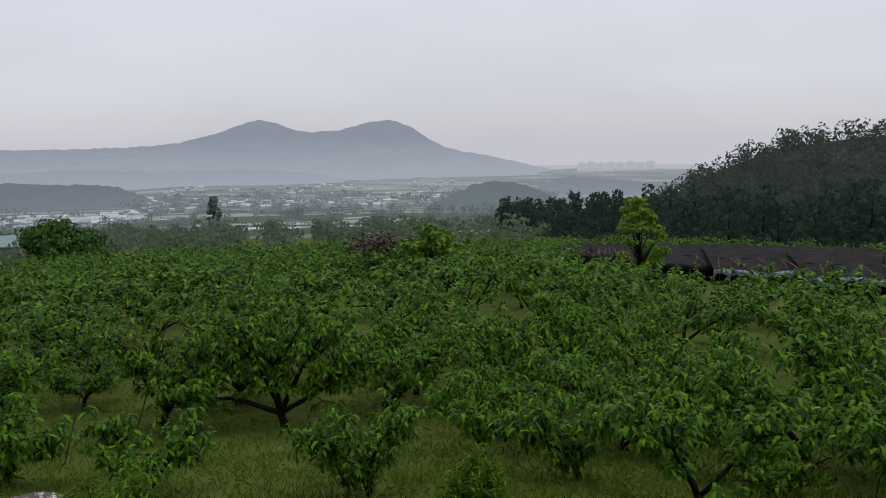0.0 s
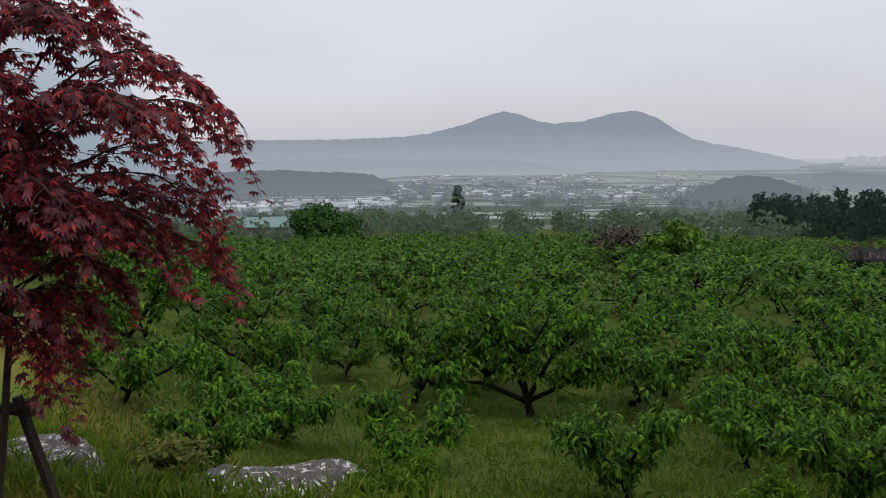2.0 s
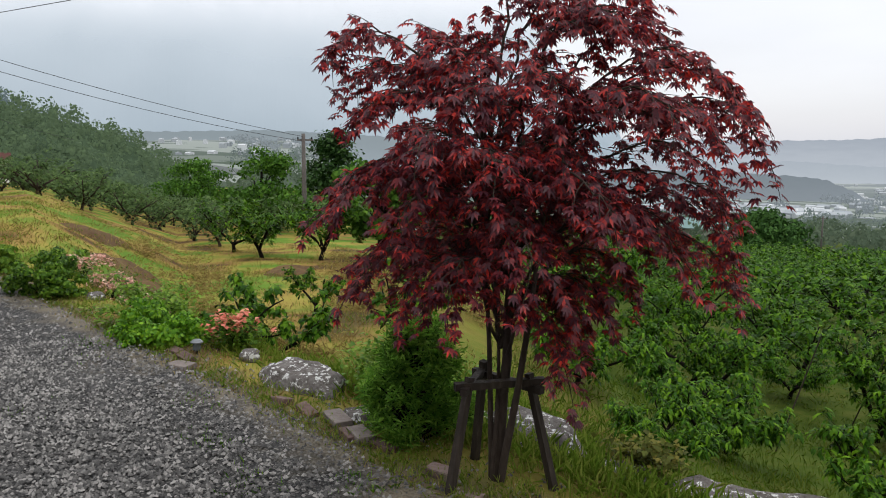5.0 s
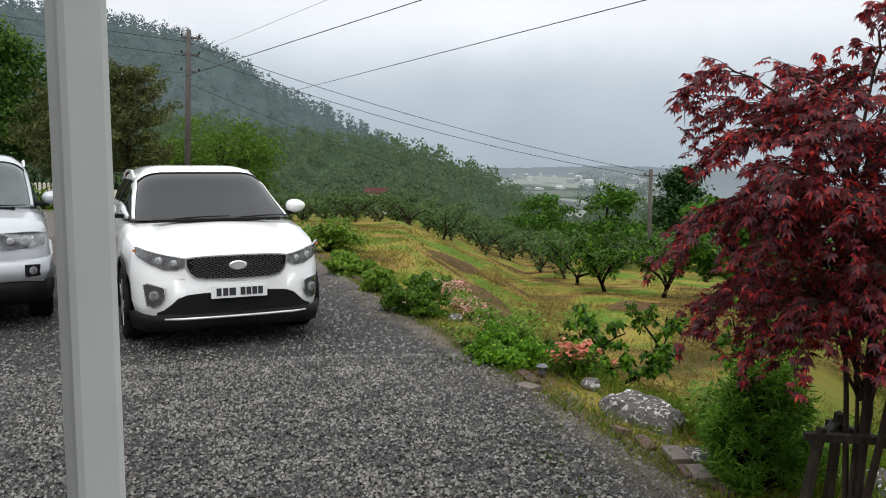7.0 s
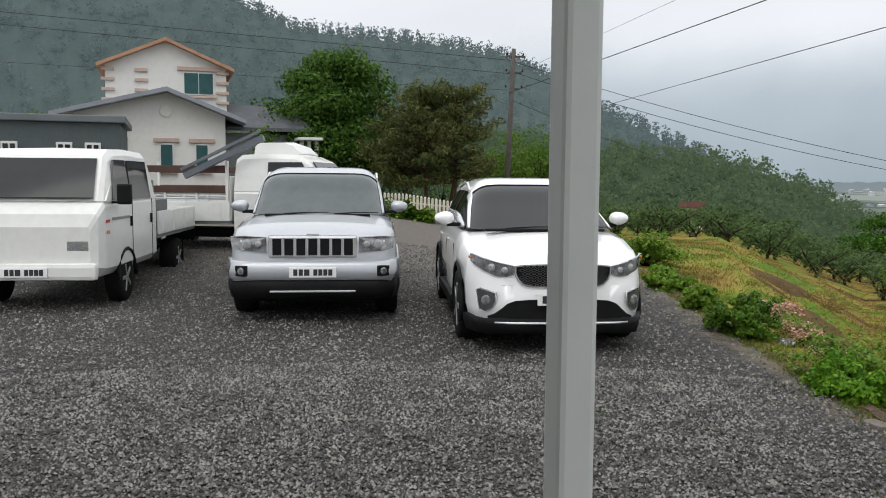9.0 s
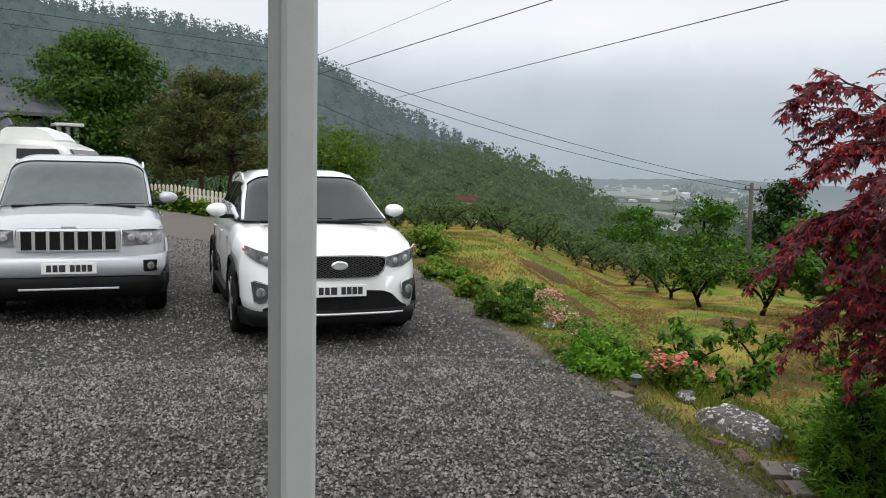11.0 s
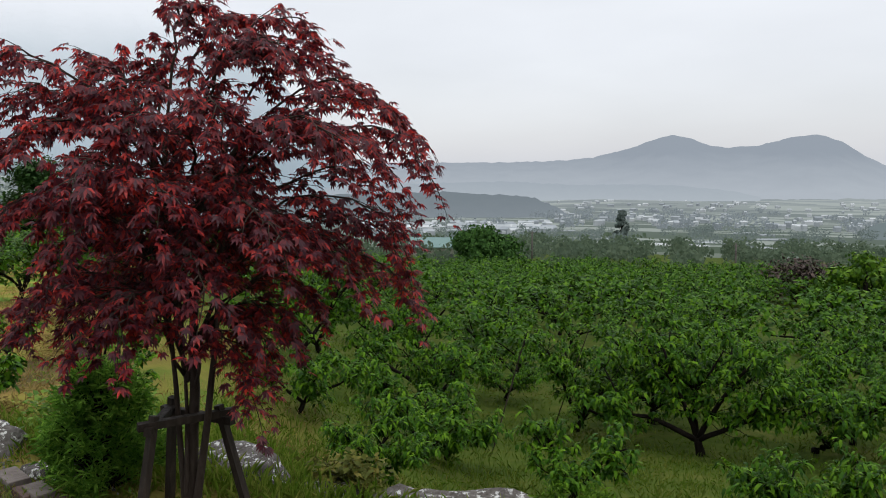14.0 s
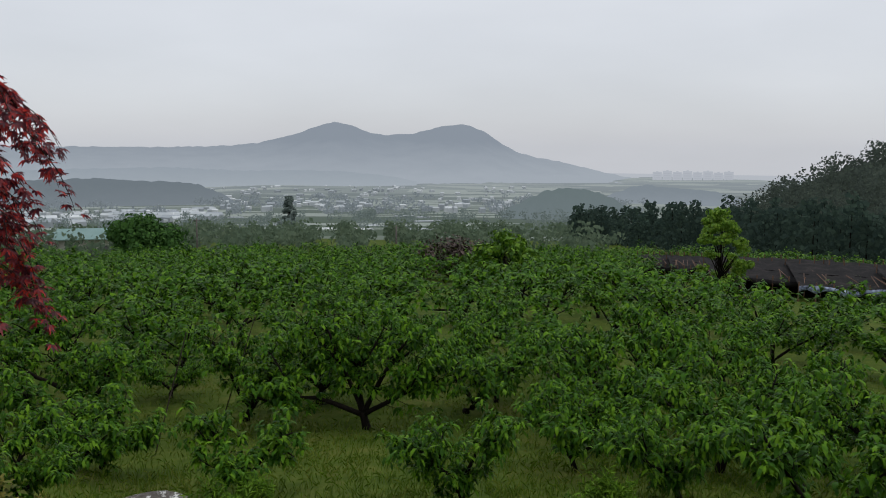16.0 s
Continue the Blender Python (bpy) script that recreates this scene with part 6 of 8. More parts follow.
def peach_tree(seed, shoots=3, leaf=0.12, per=40, narrow=0.13, limbs=4, spread=1.0, dirs=None, long_=1.0, twigs=True, low=2, leaf_of=None):
    """An open-vase peach tree: short forked trunk, wide dark limbs, shoots hung with drooping narrow leaves."""
    rng = np.random.default_rng(seed)
    v, f, tips = [], [], []
    lean = rng.normal(0, 0.1, 2)
    top = Vector((lean[0], lean[1], 0.36))
    tube(v, f, [(0, 0, -0.3), (0, 0, 0.08), tuple(top * 0.6), tuple(top)], [0.11, 0.085, 0.072, 0.075], 8)
    ways = dirs or [(2 * math.pi * (i + rng.uniform(-0.25, 0.25)) / limbs, rng.uniform(0.6, 1.3), rng.uniform(1.6, 2.2)) for i in range(limbs)]
    for a, up, run in ways:
        p, r = grow(rng, top - Vector((0, 0, 0.06)), (math.cos(a) * spread, math.sin(a) * spread, up), run, 0.058, 0.022, 0.2, 0.0, 7)
        tube(v, f, p, r, 6)
        fork = p[4]
        for sgn in (-1, 1):
            q, s = grow(rng, fork, (math.cos(a + 0.9 * sgn), math.sin(a + 0.9 * sgn), rng.uniform(0.5, 1.1)), rng.uniform(0.7, 1.1), 0.026, 0.013, 0.22, 0.0, 4)
            tube(v, f, q, s, 5)
            p = p + q[1:]
        for j in range(low, len(p)):
            for _ in range(shoots):
                b = rng.uniform(0, 2 * math.pi)
                q, s = grow(rng, p[j], (math.cos(b) + 0.3 * math.cos(a), math.sin(b) + 0.3 * math.sin(a), rng.uniform(-0.35, 1.4)), rng.uniform(0.2, 0.55) * long_, 0.009, 0.004, 0.25, -0.03, 3)
                if twigs:
                    tube(v, f, q, s, 3)
                tips.append(q)
    lv, lf = plume(rng, tips, per, leaf, narrow, twigs)
    return mesh_of("trunk", v, f, BARK, True), fast_mesh("crown", lv, lf, leaf_of or PEACH)


def plant(name, label, category, trunk_me, crown_me, at, group="", crown="crown"):
    ob = thing(name, label, category, group, at=at)
    if trunk_me:
        put("trunk", trunk_me, ob)
    put(crown, crown_me, ob)
    return ob


near_kinds = [peach_tree(11 + i, 4, 0.2, 9, 0.14, limbs=3 + i % 2, spread=0.95 + 0.15 * (i % 3)) for i in range(5)]
young_kinds = [peach_tree(61 + i, 2, 0.3, 11, 0.13, limbs=3 + i % 2, spread=0.9, long_=1.1) for i in range(3)]
mid_kinds = [peach_tree(31 + i, 2, 0.28, 8, 0.19, limbs=3 + i % 2, spread=1.0, twigs=False) for i in range(4)]
far_kinds = [peach_tree(41 + i, 1, 0.42, 4, 0.25, 4, long_=1.3, twigs=False) for i in range(4)]
# far side rows: haze painted as a paler copy of the peach leaf
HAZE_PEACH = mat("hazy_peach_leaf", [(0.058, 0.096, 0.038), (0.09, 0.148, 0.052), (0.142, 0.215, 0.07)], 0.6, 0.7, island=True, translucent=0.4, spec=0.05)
side_kinds = [peach_tree(45 + i, 1, 0.35, 5, 0.25, 4, long_=1.4, twigs=False, low=0, leaf_of=HAZE_PEACH) for i in range(3)]
# paler bark on these trunks, again in place of haze
for trunk_me, _ in side_kinds:
    trunk_me.materials[0] = MAPLE_BARK
slim = peach_tree(28, 3, 0.27, 11, 0.11, dirs=[(0.4, 2.4, 1.7), (2.6, 1.8, 1.6), (4.6, 2.2, 1.7)], spread=0.9, low=0)
forked = peach_tree(29, 4, 0.18, 11, 0.14, dirs=[(3.3, 0.62, 2.2), (2.7, 2.2, 1.9), (0.2, 1.5, 2.0), (-0.5, 0.8, 1.7), (1.6, 1.2, 1.6)])
MARKED = [(-3.1, 14.8), (0.95, 13.5), (3.8, 9.0), (-3.5, 8.9), (-0.8, 7.9), (-0.7, 17.9), (-6.1, 10.6), (4.4, 13.8), (1.5, 8.8), (7.2, 13.3), (-4.4, 6.0),
          (-5.7, 9.1), (-8.4, 18.0), (-27.8, 14.4), (-22.5, 14.7), (-7.3, 8.6), (-37.4, 17.4), (-32.6, 16.3), (-24.9, 13.9), (-11.0, 13.5), (-9.5, 15.5), (-4.6, 17.2), (2.4, 17.2), (5.6, 17.0), (9.0, 16.2), (6.3, 10.3), (-13.0, 16.5), (8.8, 12.2), (2.6, 11.4), (5.4, 11.6), (1.9, 15.2), (-1.3, 16.4), (-5.8, 15.8), (4.6, 7.4), (2.3, 7.0), (-7.8, 13.0), (6.6, 8.6), (0.5, 10.6)]
GROWN = dict(zip(MARKED, (1.0, 0.72, 0.62, 0.46, 0.48, 0.8, 0.5, 0.78, 0.52, 0.8, 0.34, 0.44, 0.62, 0.9, 0.8, 0.46)))
GROWN.update({(-27.8, 14.4): 0.9, (-22.5, 14.7): 0.95, (-37.4, 17.4): 0.9, (-32.6, 16.3): 0.8, (-24.9, 13.9): 0.88})
GROWN.update(zip(MARKED[-10:], (0.85, 0.85, 1.0, 0.9, 0.85, 0.54, 0.5, 0.8, 0.72, 0.5)))
rng = np.random.default_rng(3)
spots = list(MARKED)
for i in range(-40, 26):
    for j in range(0, 26):
        x, y = i * 3.9 + rng.normal(0, 0.5) + 1.9 * (j % 2), 9 + j * 3.9 + rng.normal(0, 0.5)
        az, d = math.degrees(math.atan2(-x, y)), math.hypot(x, y)
        field = az > 36 and d < 40 and y < 0.78 * -x + 4
        if d > 105 or az < -36 or az > 86 or (az > 68 and (d < 42 or d > 88)) or (az > 68 and y < 3) or field or (az < -9 and 56 < d < 89) or (-3 < az < 9 and 44 < d < 62 and i % 3) or (az < -14 and 44 < d < 57):
            continue
        if 36 < az < 67 and y < 0.42 * -x + 2 + rng.uniform(0, 4):
            continue
        if d < 19 and az < 50:
            continue
        if all(math.hypot(x - p, y - q) > 2.6 for p, q in spots):
            spots.append((x, y))
for _ in range(260):
    az, d = rng.uniform(62, 87), rng.uniform(46, 84)
    x, y = -d * math.sin(radians(az)), d * math.cos(radians(az))
    if y > 4 and all(math.hypot(x - p, y - q) > 2.8 for p, q in spots):
        spots.append((x, y))
spots.sort(key=lambda p: math.hypot(*p))
rest = {PEACH: ([], [], 0), HAZE_PEACH: ([], [], 0)}
for n, (x, y) in enumerate(spots):
    d = math.hypot(x, y)
    kind = forked if (x, y) == MARKED[0] else slim if (x, y) in (MARKED[4], MARKED[8], MARKED[10]) else near_kinds[n % 5] if d < 21 else mid_kinds[n % 4] if d < 34 else far_kinds[n % 4]
    size = 0.55 if d < 7.5 else 0.72 if d < 11.2 else rng.uniform(0.85, 1.05) if d < 36 else rng.uniform(0.95, 1.2)
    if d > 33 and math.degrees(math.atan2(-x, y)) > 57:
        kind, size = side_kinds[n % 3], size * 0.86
    if (x, y) in GROWN:
        size = GROWN[(x, y)]
        if size < 0.55 and kind is not slim:
            kind = young_kinds[n % 3]
    turn = 0.1 if kind is forked else rng.uniform(0, 6.28)
    m = Matrix.Translation((x, y, ground_z(x, y))) @ Euler((rng.normal(0, 0.05), rng.normal(0, 0.05), turn)).to_matrix().to_4x4() @ Matrix.Scale(size, 4)
    if n < 270:
        plant("peach_tree", "open-limbed peach tree with fresh drooping green leaves", "tree", *kind, m, "orchard trees")
    else:
        me = kind[1]
        co = np.empty(len(me.vertices) * 3, np.float32)
        me.vertices.foreach_get("co", co)
        ix = np.empty(len(me.loops), np.int32)
        me.loops.foreach_get("vertex_index", ix)
        M = np.array(m)
        vs, fs, base = rest[me.materials[0]]
        vs.append(co.reshape(-1, 3) @ M[:3, :3].T + M[:3, 3])
        fs.append(ix.reshape(-1, 3) + base)
        rest[me.materials[0]] = (vs, fs, base + len(me.vertices))
for leaf_kind, (vs, fs, base) in rest.items():
    if vs:
        far_orchard = thing("far_orchard", "far rows of leafy peach trees", "orchard", kind="stuff")
        put("crowns", fast_mesh("crowns", np.concatenate(vs), np.concatenate(fs), leaf_kind), far_orchard)


def blob_tree(seed, height, width, material, trunk_h, leaf, count, clump=0.16, layers=1.0, narrow=0.35, droop=0.3, core=18, puff=False):
    """A broad tree: trunk, limbs and a crown of leaf clumps with an uneven outline."""
    rng = np.random.default_rng(seed)
    v, f = [], []
    tube(v, f, [(0, 0, -0.4), (0, 0, trunk_h * 0.5), (rng.normal(0, 0.1), rng.normal(0, 0.1), trunk_h), (0, 0, height * 0.75)],
         [width * 0.055, width * 0.045, width * 0.038, width * 0.012], 7)
    cs = []
    for i in range(core):
        a, u = rng.uniform(0, 6.28), rng.uniform(0, 1)
        z = trunk_h * 0.8 + (height - trunk_h * 0.8) * (0.12 + 0.82 * u)
        rr = width * 0.5 * (math.sqrt(max(0.05, 1 - (1.55 * u - 0.55) ** 2)) if layers == 1.0 else (1.05 - u) * layers) * rng.uniform(0.45, 0.95)
        c = Vector((rr * math.cos(a), rr * math.sin(a), z))
        p, r = grow(rng, (0, 0, trunk_h * 0.7 + (z - trunk_h) * 0.4), c - Vector((0, 0, trunk_h * 0.7 + (z - trunk_h) * 0.4)), (c - Vector((0, 0, z * 0.6))).length * 0.8, width * 0.018, width * 0.006, 0.15, 0, 4)
        tube(v, f, p, r, 4)
        for _ in range(5):
            cs.append(c + Vector((*np.clip(rng.normal(0, width * 0.07, 2), -0.13 * width, 0.13 * width), float(np.clip(rng.normal(0, width * 0.035), -0.07 * width, 0.07 * width)))))
    per = max(1, count // len(cs))
    if puff:
        lv, lf = puffs(rng, cs, per, leaf, width * clump * 0.6, 0.75, narrow, 0.9)
    else:
        lv, lf = leaves(rng, cs, per, leaf, (width * clump * 0.5, width * clump * 0.5, width * clump * 0.36), droop, narrow)
    return mesh_of("trunk", v, f, BARK, True), fast_mesh("crown", lv, lf, material)


def polar(az, d):
    x, y = -d * math.sin(radians(az)), d * math.cos(radians(az))
    return Matrix.Translation((x, y, ground_z(x, y)))


WALNUT_LEAF = mat("walnut_leaf", [(0.03, 0.075, 0.012), (0.06, 0.13, 0.02), (0.11, 0.2, 0.035)], 1.0, 0.6, island=True, translucent=0.35, spec=0.1)
PINE_WARM = mat("brown_green_needles", [(0.042, 0.062, 0.022), (0.09, 0.11, 0.036), (0.19, 0.18, 0.062)], 0.8, 0.8, island=True, translucent=0.3, spec=0.1)
plant("walnut_tree", "tall dark-green broadleaf tree beside the house", "tree", *blob_tree(5, 6.7, 5.8, WALNUT_LEAF, 1.0, 0.17, 34000, 0.19, core=90, puff=True), polar(101.4, 37))
PINE_BARK = mat("red_pine_bark", [(0.03, 0.02, 0.015), (0.075, 0.046, 0.032), (0.13, 0.085, 0.06)], 6, 0.9, 0.5, 40, stretch=(1, 1, 0.3), spec=0.1)


def spreading_pine(seed, height, width):
    """Three stems with spreading limbs, each carrying pads of needles."""
    rng = np.random.default_rng(seed)
    v, f, cs = [], [], []
    for x0, y0, lean, tall, r0 in ((-0.2, 0.5, 0.05, 1.0, 0.14), (0.3, -0.4, -0.05, 0.98, 0.11), (-0.3, -1.3, -0.02, 0.84, 0.08)):
        stem = [(x0 + rng.normal(0, 0.05), y0 + lean * height * k / 6 + rng.normal(0, 0.05), -0.3 + (height * tall * 0.96 + 0.3) * k / 6) for k in range(7)]
        tube(v, f, stem, [r0 * (1 - 0.8 * k / 6) for k in range(7)], 7)
        for w in range(66):
            u = rng.uniform() ** 0.85
            z = height * tall * (0.3 + 0.66 * u)
            k = min(5, int(z / (height * tall) * 6))
            root = Vector(stem[k]).lerp(Vector(stem[k + 1]), z / (height * tall) * 6 - k if k < 5 else 0.5)
            reach = width * 0.36 * float(np.interp(u, [0, 0.15, 0.45, 0.8, 1], [0.75, 1.0, 0.95, 0.7, 0.4]))
            b = 2.4 * w + rng.normal(0, 0.4)
            long_ = reach * rng.uniform(0.6, 1.1)
            limb, r = grow(rng, root, (math.cos(b), math.sin(b), rng.uniform(-0.05, 0.2) + 0.5 * u), long_, r0 * 0.3, 0.012, 0.12, 0.02, 5)
            tube(v, f, limb, r, 4)
            for k2 in (2, 3, 4, 5):
                cs.append(Vector(limb[min(k2, len(limb) - 1)]) + Vector((rng.normal(0, 0.14), rng.normal(0, 0.14), rng.uniform(0.0, 0.12))))
    lv, lf = puffs(rng, cs, 34, 0.22, 0.3, 0.75, 0.13, 0.9)
    return mesh_of("trunk", v, f, PINE_BARK, True), fast_mesh("crown", lv, lf, PINE_WARM)


plant("pine_tree", "broad spreading pine with brownish-green needles", "tree", *spreading_pine(6, 5.0, 5.6), polar(94.1, 33))
plant("willow_tree", "bright yellow-green willow clump", "tree", *blob_tree(7, 4.2, 5.6, mat("willow_leaf", [(0.05, 0.11, 0.012), (0.09, 0.17, 0.02), (0.15, 0.24, 0.034)], 1.0, 0.6, island=True, translucent=0.4, spec=0.1), 0.4, 0.24, 9000, 0.22, narrow=0.2, core=44, puff=True), polar(87.0, 42))
plant("round_tree", "rounded green tree at the far side of the orchard", "tree", *blob_tree(8, 5.8, 9.6, mat("soft_green_leaf", [(0.02, 0.055, 0.012), (0.036, 0.09, 0.018), (0.065, 0.14, 0.028)], 1.0, 0.7, island=True, translucent=0.2, spec=0.1), 0.8, 0.5, 9000, 0.2, core=46, puff=True), polar(25.7, 112))
plant("poplar_tree", "upright yellow-green tree among the orchard rows", "tree", *blob_tree(9, 6.6, 3.5, YELLOW_LEAF, 0.6, 0.2, 7000, 0.13, core=34, puff=True), polar(-13.7, 55))
plant("shrub", "round green shrub rising above the orchard", "shrub", *blob_tree(10, 4.0, 6.0, BUSH_LEAF, 0.4, 0.4, 4500, 0.2, core=26, puff=True), polar(0.9, 66))
plant("shrub", "reddish-brown shrub among the green orchard", "shrub", *blob_tree(12, 3.5, 6.5, mat("brown_leaf", [(0.022, 0.013, 0.009), (0.04, 0.022, 0.015), (0.06, 0.034, 0.024)], 1.0, 0.7, island=True), 0.4, 0.35, 2500, core=20), polar(4.6, 72))
# the valley conifer's leaves are paled to the colour of haze
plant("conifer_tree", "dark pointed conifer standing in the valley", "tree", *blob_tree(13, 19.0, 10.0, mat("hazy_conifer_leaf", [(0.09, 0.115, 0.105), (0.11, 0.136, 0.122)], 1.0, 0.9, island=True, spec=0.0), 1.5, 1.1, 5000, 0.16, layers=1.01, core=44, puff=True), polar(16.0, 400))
plant("conifer_tree", "dark pointed conifer behind the orchard trees", "tree", *blob_tree(14, 9.8, 8.0, DARK_LEAF, 1.0, 0.45, 5000, 0.12, layers=1.01, core=40), polar(55.3, 85))
FRUIT_LEAF = mat("fruit_leaf", [(0.022, 0.065, 0.006), (0.05, 0.125, 0.012), (0.1, 0.21, 0.025)], 1.5, 0.6, island=True, translucent=0.2, spec=0.1)
for az, d, h, w in ((52.6, 27.5, 3.2, 3.0), (60.4, 52, 5.0, 5.5), (65, 70, 5, 6)):
    plant("fruit_tree", "leafy dark-green tree at the field's edge", "tree", *blob_tree(int(az), h, w, FRUIT_LEAF, 0.6, 0.24, 4500, 0.2, core=24, puff=True), polar(az, d))


# ---- red maple with its stand ----
def arc(p0, p1, p2, p3, n):
    """Points along a smooth curve with two handles."""
    out = []
    for i in range(n + 1):
        t = i / n
        out.append(p0 * (1 - t) ** 3 + p1 * (3 * t * (1 - t) ** 2) + p2 * (3 * t * t * (1 - t)) + p3 * t ** 3)
    return out


# tips of the maple's boughs: across the yard's view, depth, height; then where each leaves the stems and how far it rises first
BOUGHS = [(-0.75, -0.1, 2.12, 1.35, 0.25), (-0.71, 0.2, 1.98, 1.3, 0.25), (-0.57, -0.3, 1.86, 1.3, 0.2), (-0.35, 0.1, 2.14, 1.4, 0.15), (-0.22, -0.35, 2.0, 1.4, 0.18), (-0.4, -0.1, 2.0, 1.35, 0.15),
          (-0.81, 0.0, 1.42, 1.0, 0.36), (-0.69, -0.25, 1.52, 1.05, 0.26), (-0.57, 0.3, 1.46, 1.0, 0.28), (-0.45, -0.45, 1.36, 1.0, 0.28), (-0.3, -0.2, 1.6, 1.1, 0.2),
          (-0.67, -0.15, 1.05, 0.85, 0.3), (-0.61, 0.2, 1.09, 0.85, 0.3), (-0.4, -0.4, 1.05, 0.8, 0.3), (-0.22, -0.6, 1.07, 0.8, 0.3), (-0.1, 0.4, 1.07, 0.8, 0.3), (-0.2, -0.25, 1.11, 0.85, 0.25),
          (0.1, 0.0, 2.42, 1.4, 0.1), (0.33, 0.15, 2.4, 1.4, 0.12), (0.63, -0.05, 2.36, 1.4, 0.18), (0.5, -0.4, 2.2, 1.4, 0.2), (-0.08, 0.4, 2.18, 1.4, 0.15), (0.2, -0.6, 1.9, 1.3, 0.26), (0.4, -0.15, 2.24, 1.4, 0.15),
          (0.85, 0.1, 2.14, 1.35, 0.26), (1.04, -0.1, 1.97, 1.3, 0.36), (1.18, 0.05, 1.87, 1.25, 0.42), (1.2, -0.1, 1.69, 1.2, 0.5), (1.14, 0.2, 1.46, 1.15, 0.5), (0.92, -0.4, 1.73, 1.2, 0.4), (0.86, 0.5, 1.82, 1.2, 0.36), (0.7, -0.2, 1.87, 1.3, 0.25),
          (1.08, -0.05, 1.24, 1.0, 0.5), (1.16, 0.1, 1.04, 0.95, 0.5), (0.96, 0.3, 1.22, 0.95, 0.42), (0.8, -0.35, 1.22, 0.95, 0.4), (1.02, -0.2, 1.38, 1.05, 0.44), (0.7, 0.0, 1.3, 1.0, 0.3),
          (0.4, -0.2, 0.88, 0.75, 0.3), (0.32, -0.3, 0.66, 0.7, 0.35), (0.52, -0.1, 0.94, 0.75, 0.3), (0.66, 0.1, 1.04, 0.8, 0.3),
          (-0.05, -0.75, 1.55, 1.1, 0.3), (0.4, -0.8, 1.42, 1.1, 0.34), (-0.35, -0.65, 1.65, 1.1, 0.25), (0.1, -0.7, 1.22, 0.95, 0.34), (0.65, -0.65, 1.82, 1.2, 0.3), (-0.15, -0.55, 1.85, 1.25, 0.22), (0.25, -0.5, 1.6, 1.2, 0.25), (0.05, -0.45, 1.4, 1.0, 0.25), (0.5, -0.45, 1.45, 1.1, 0.25),
          (-0.2, 0.7, 1.5, 1.1, 0.3), (0.35, 0.8, 1.42, 1.1, 0.34), (0.1, 0.75, 1.85, 1.2, 0.26), (0.5, 0.7, 1.12, 0.95, 0.36), (-0.45, 0.6, 1.7, 1.1, 0.26), (-0.35, 0.7, 1.17, 0.95, 0.3), (0.4, 0.4, 1.7, 1.2, 0.2), (-0.1, 0.3, 1.5, 1.1, 0.2)]
# the fewer, hanging ends of twigs
HANGING = 0.4


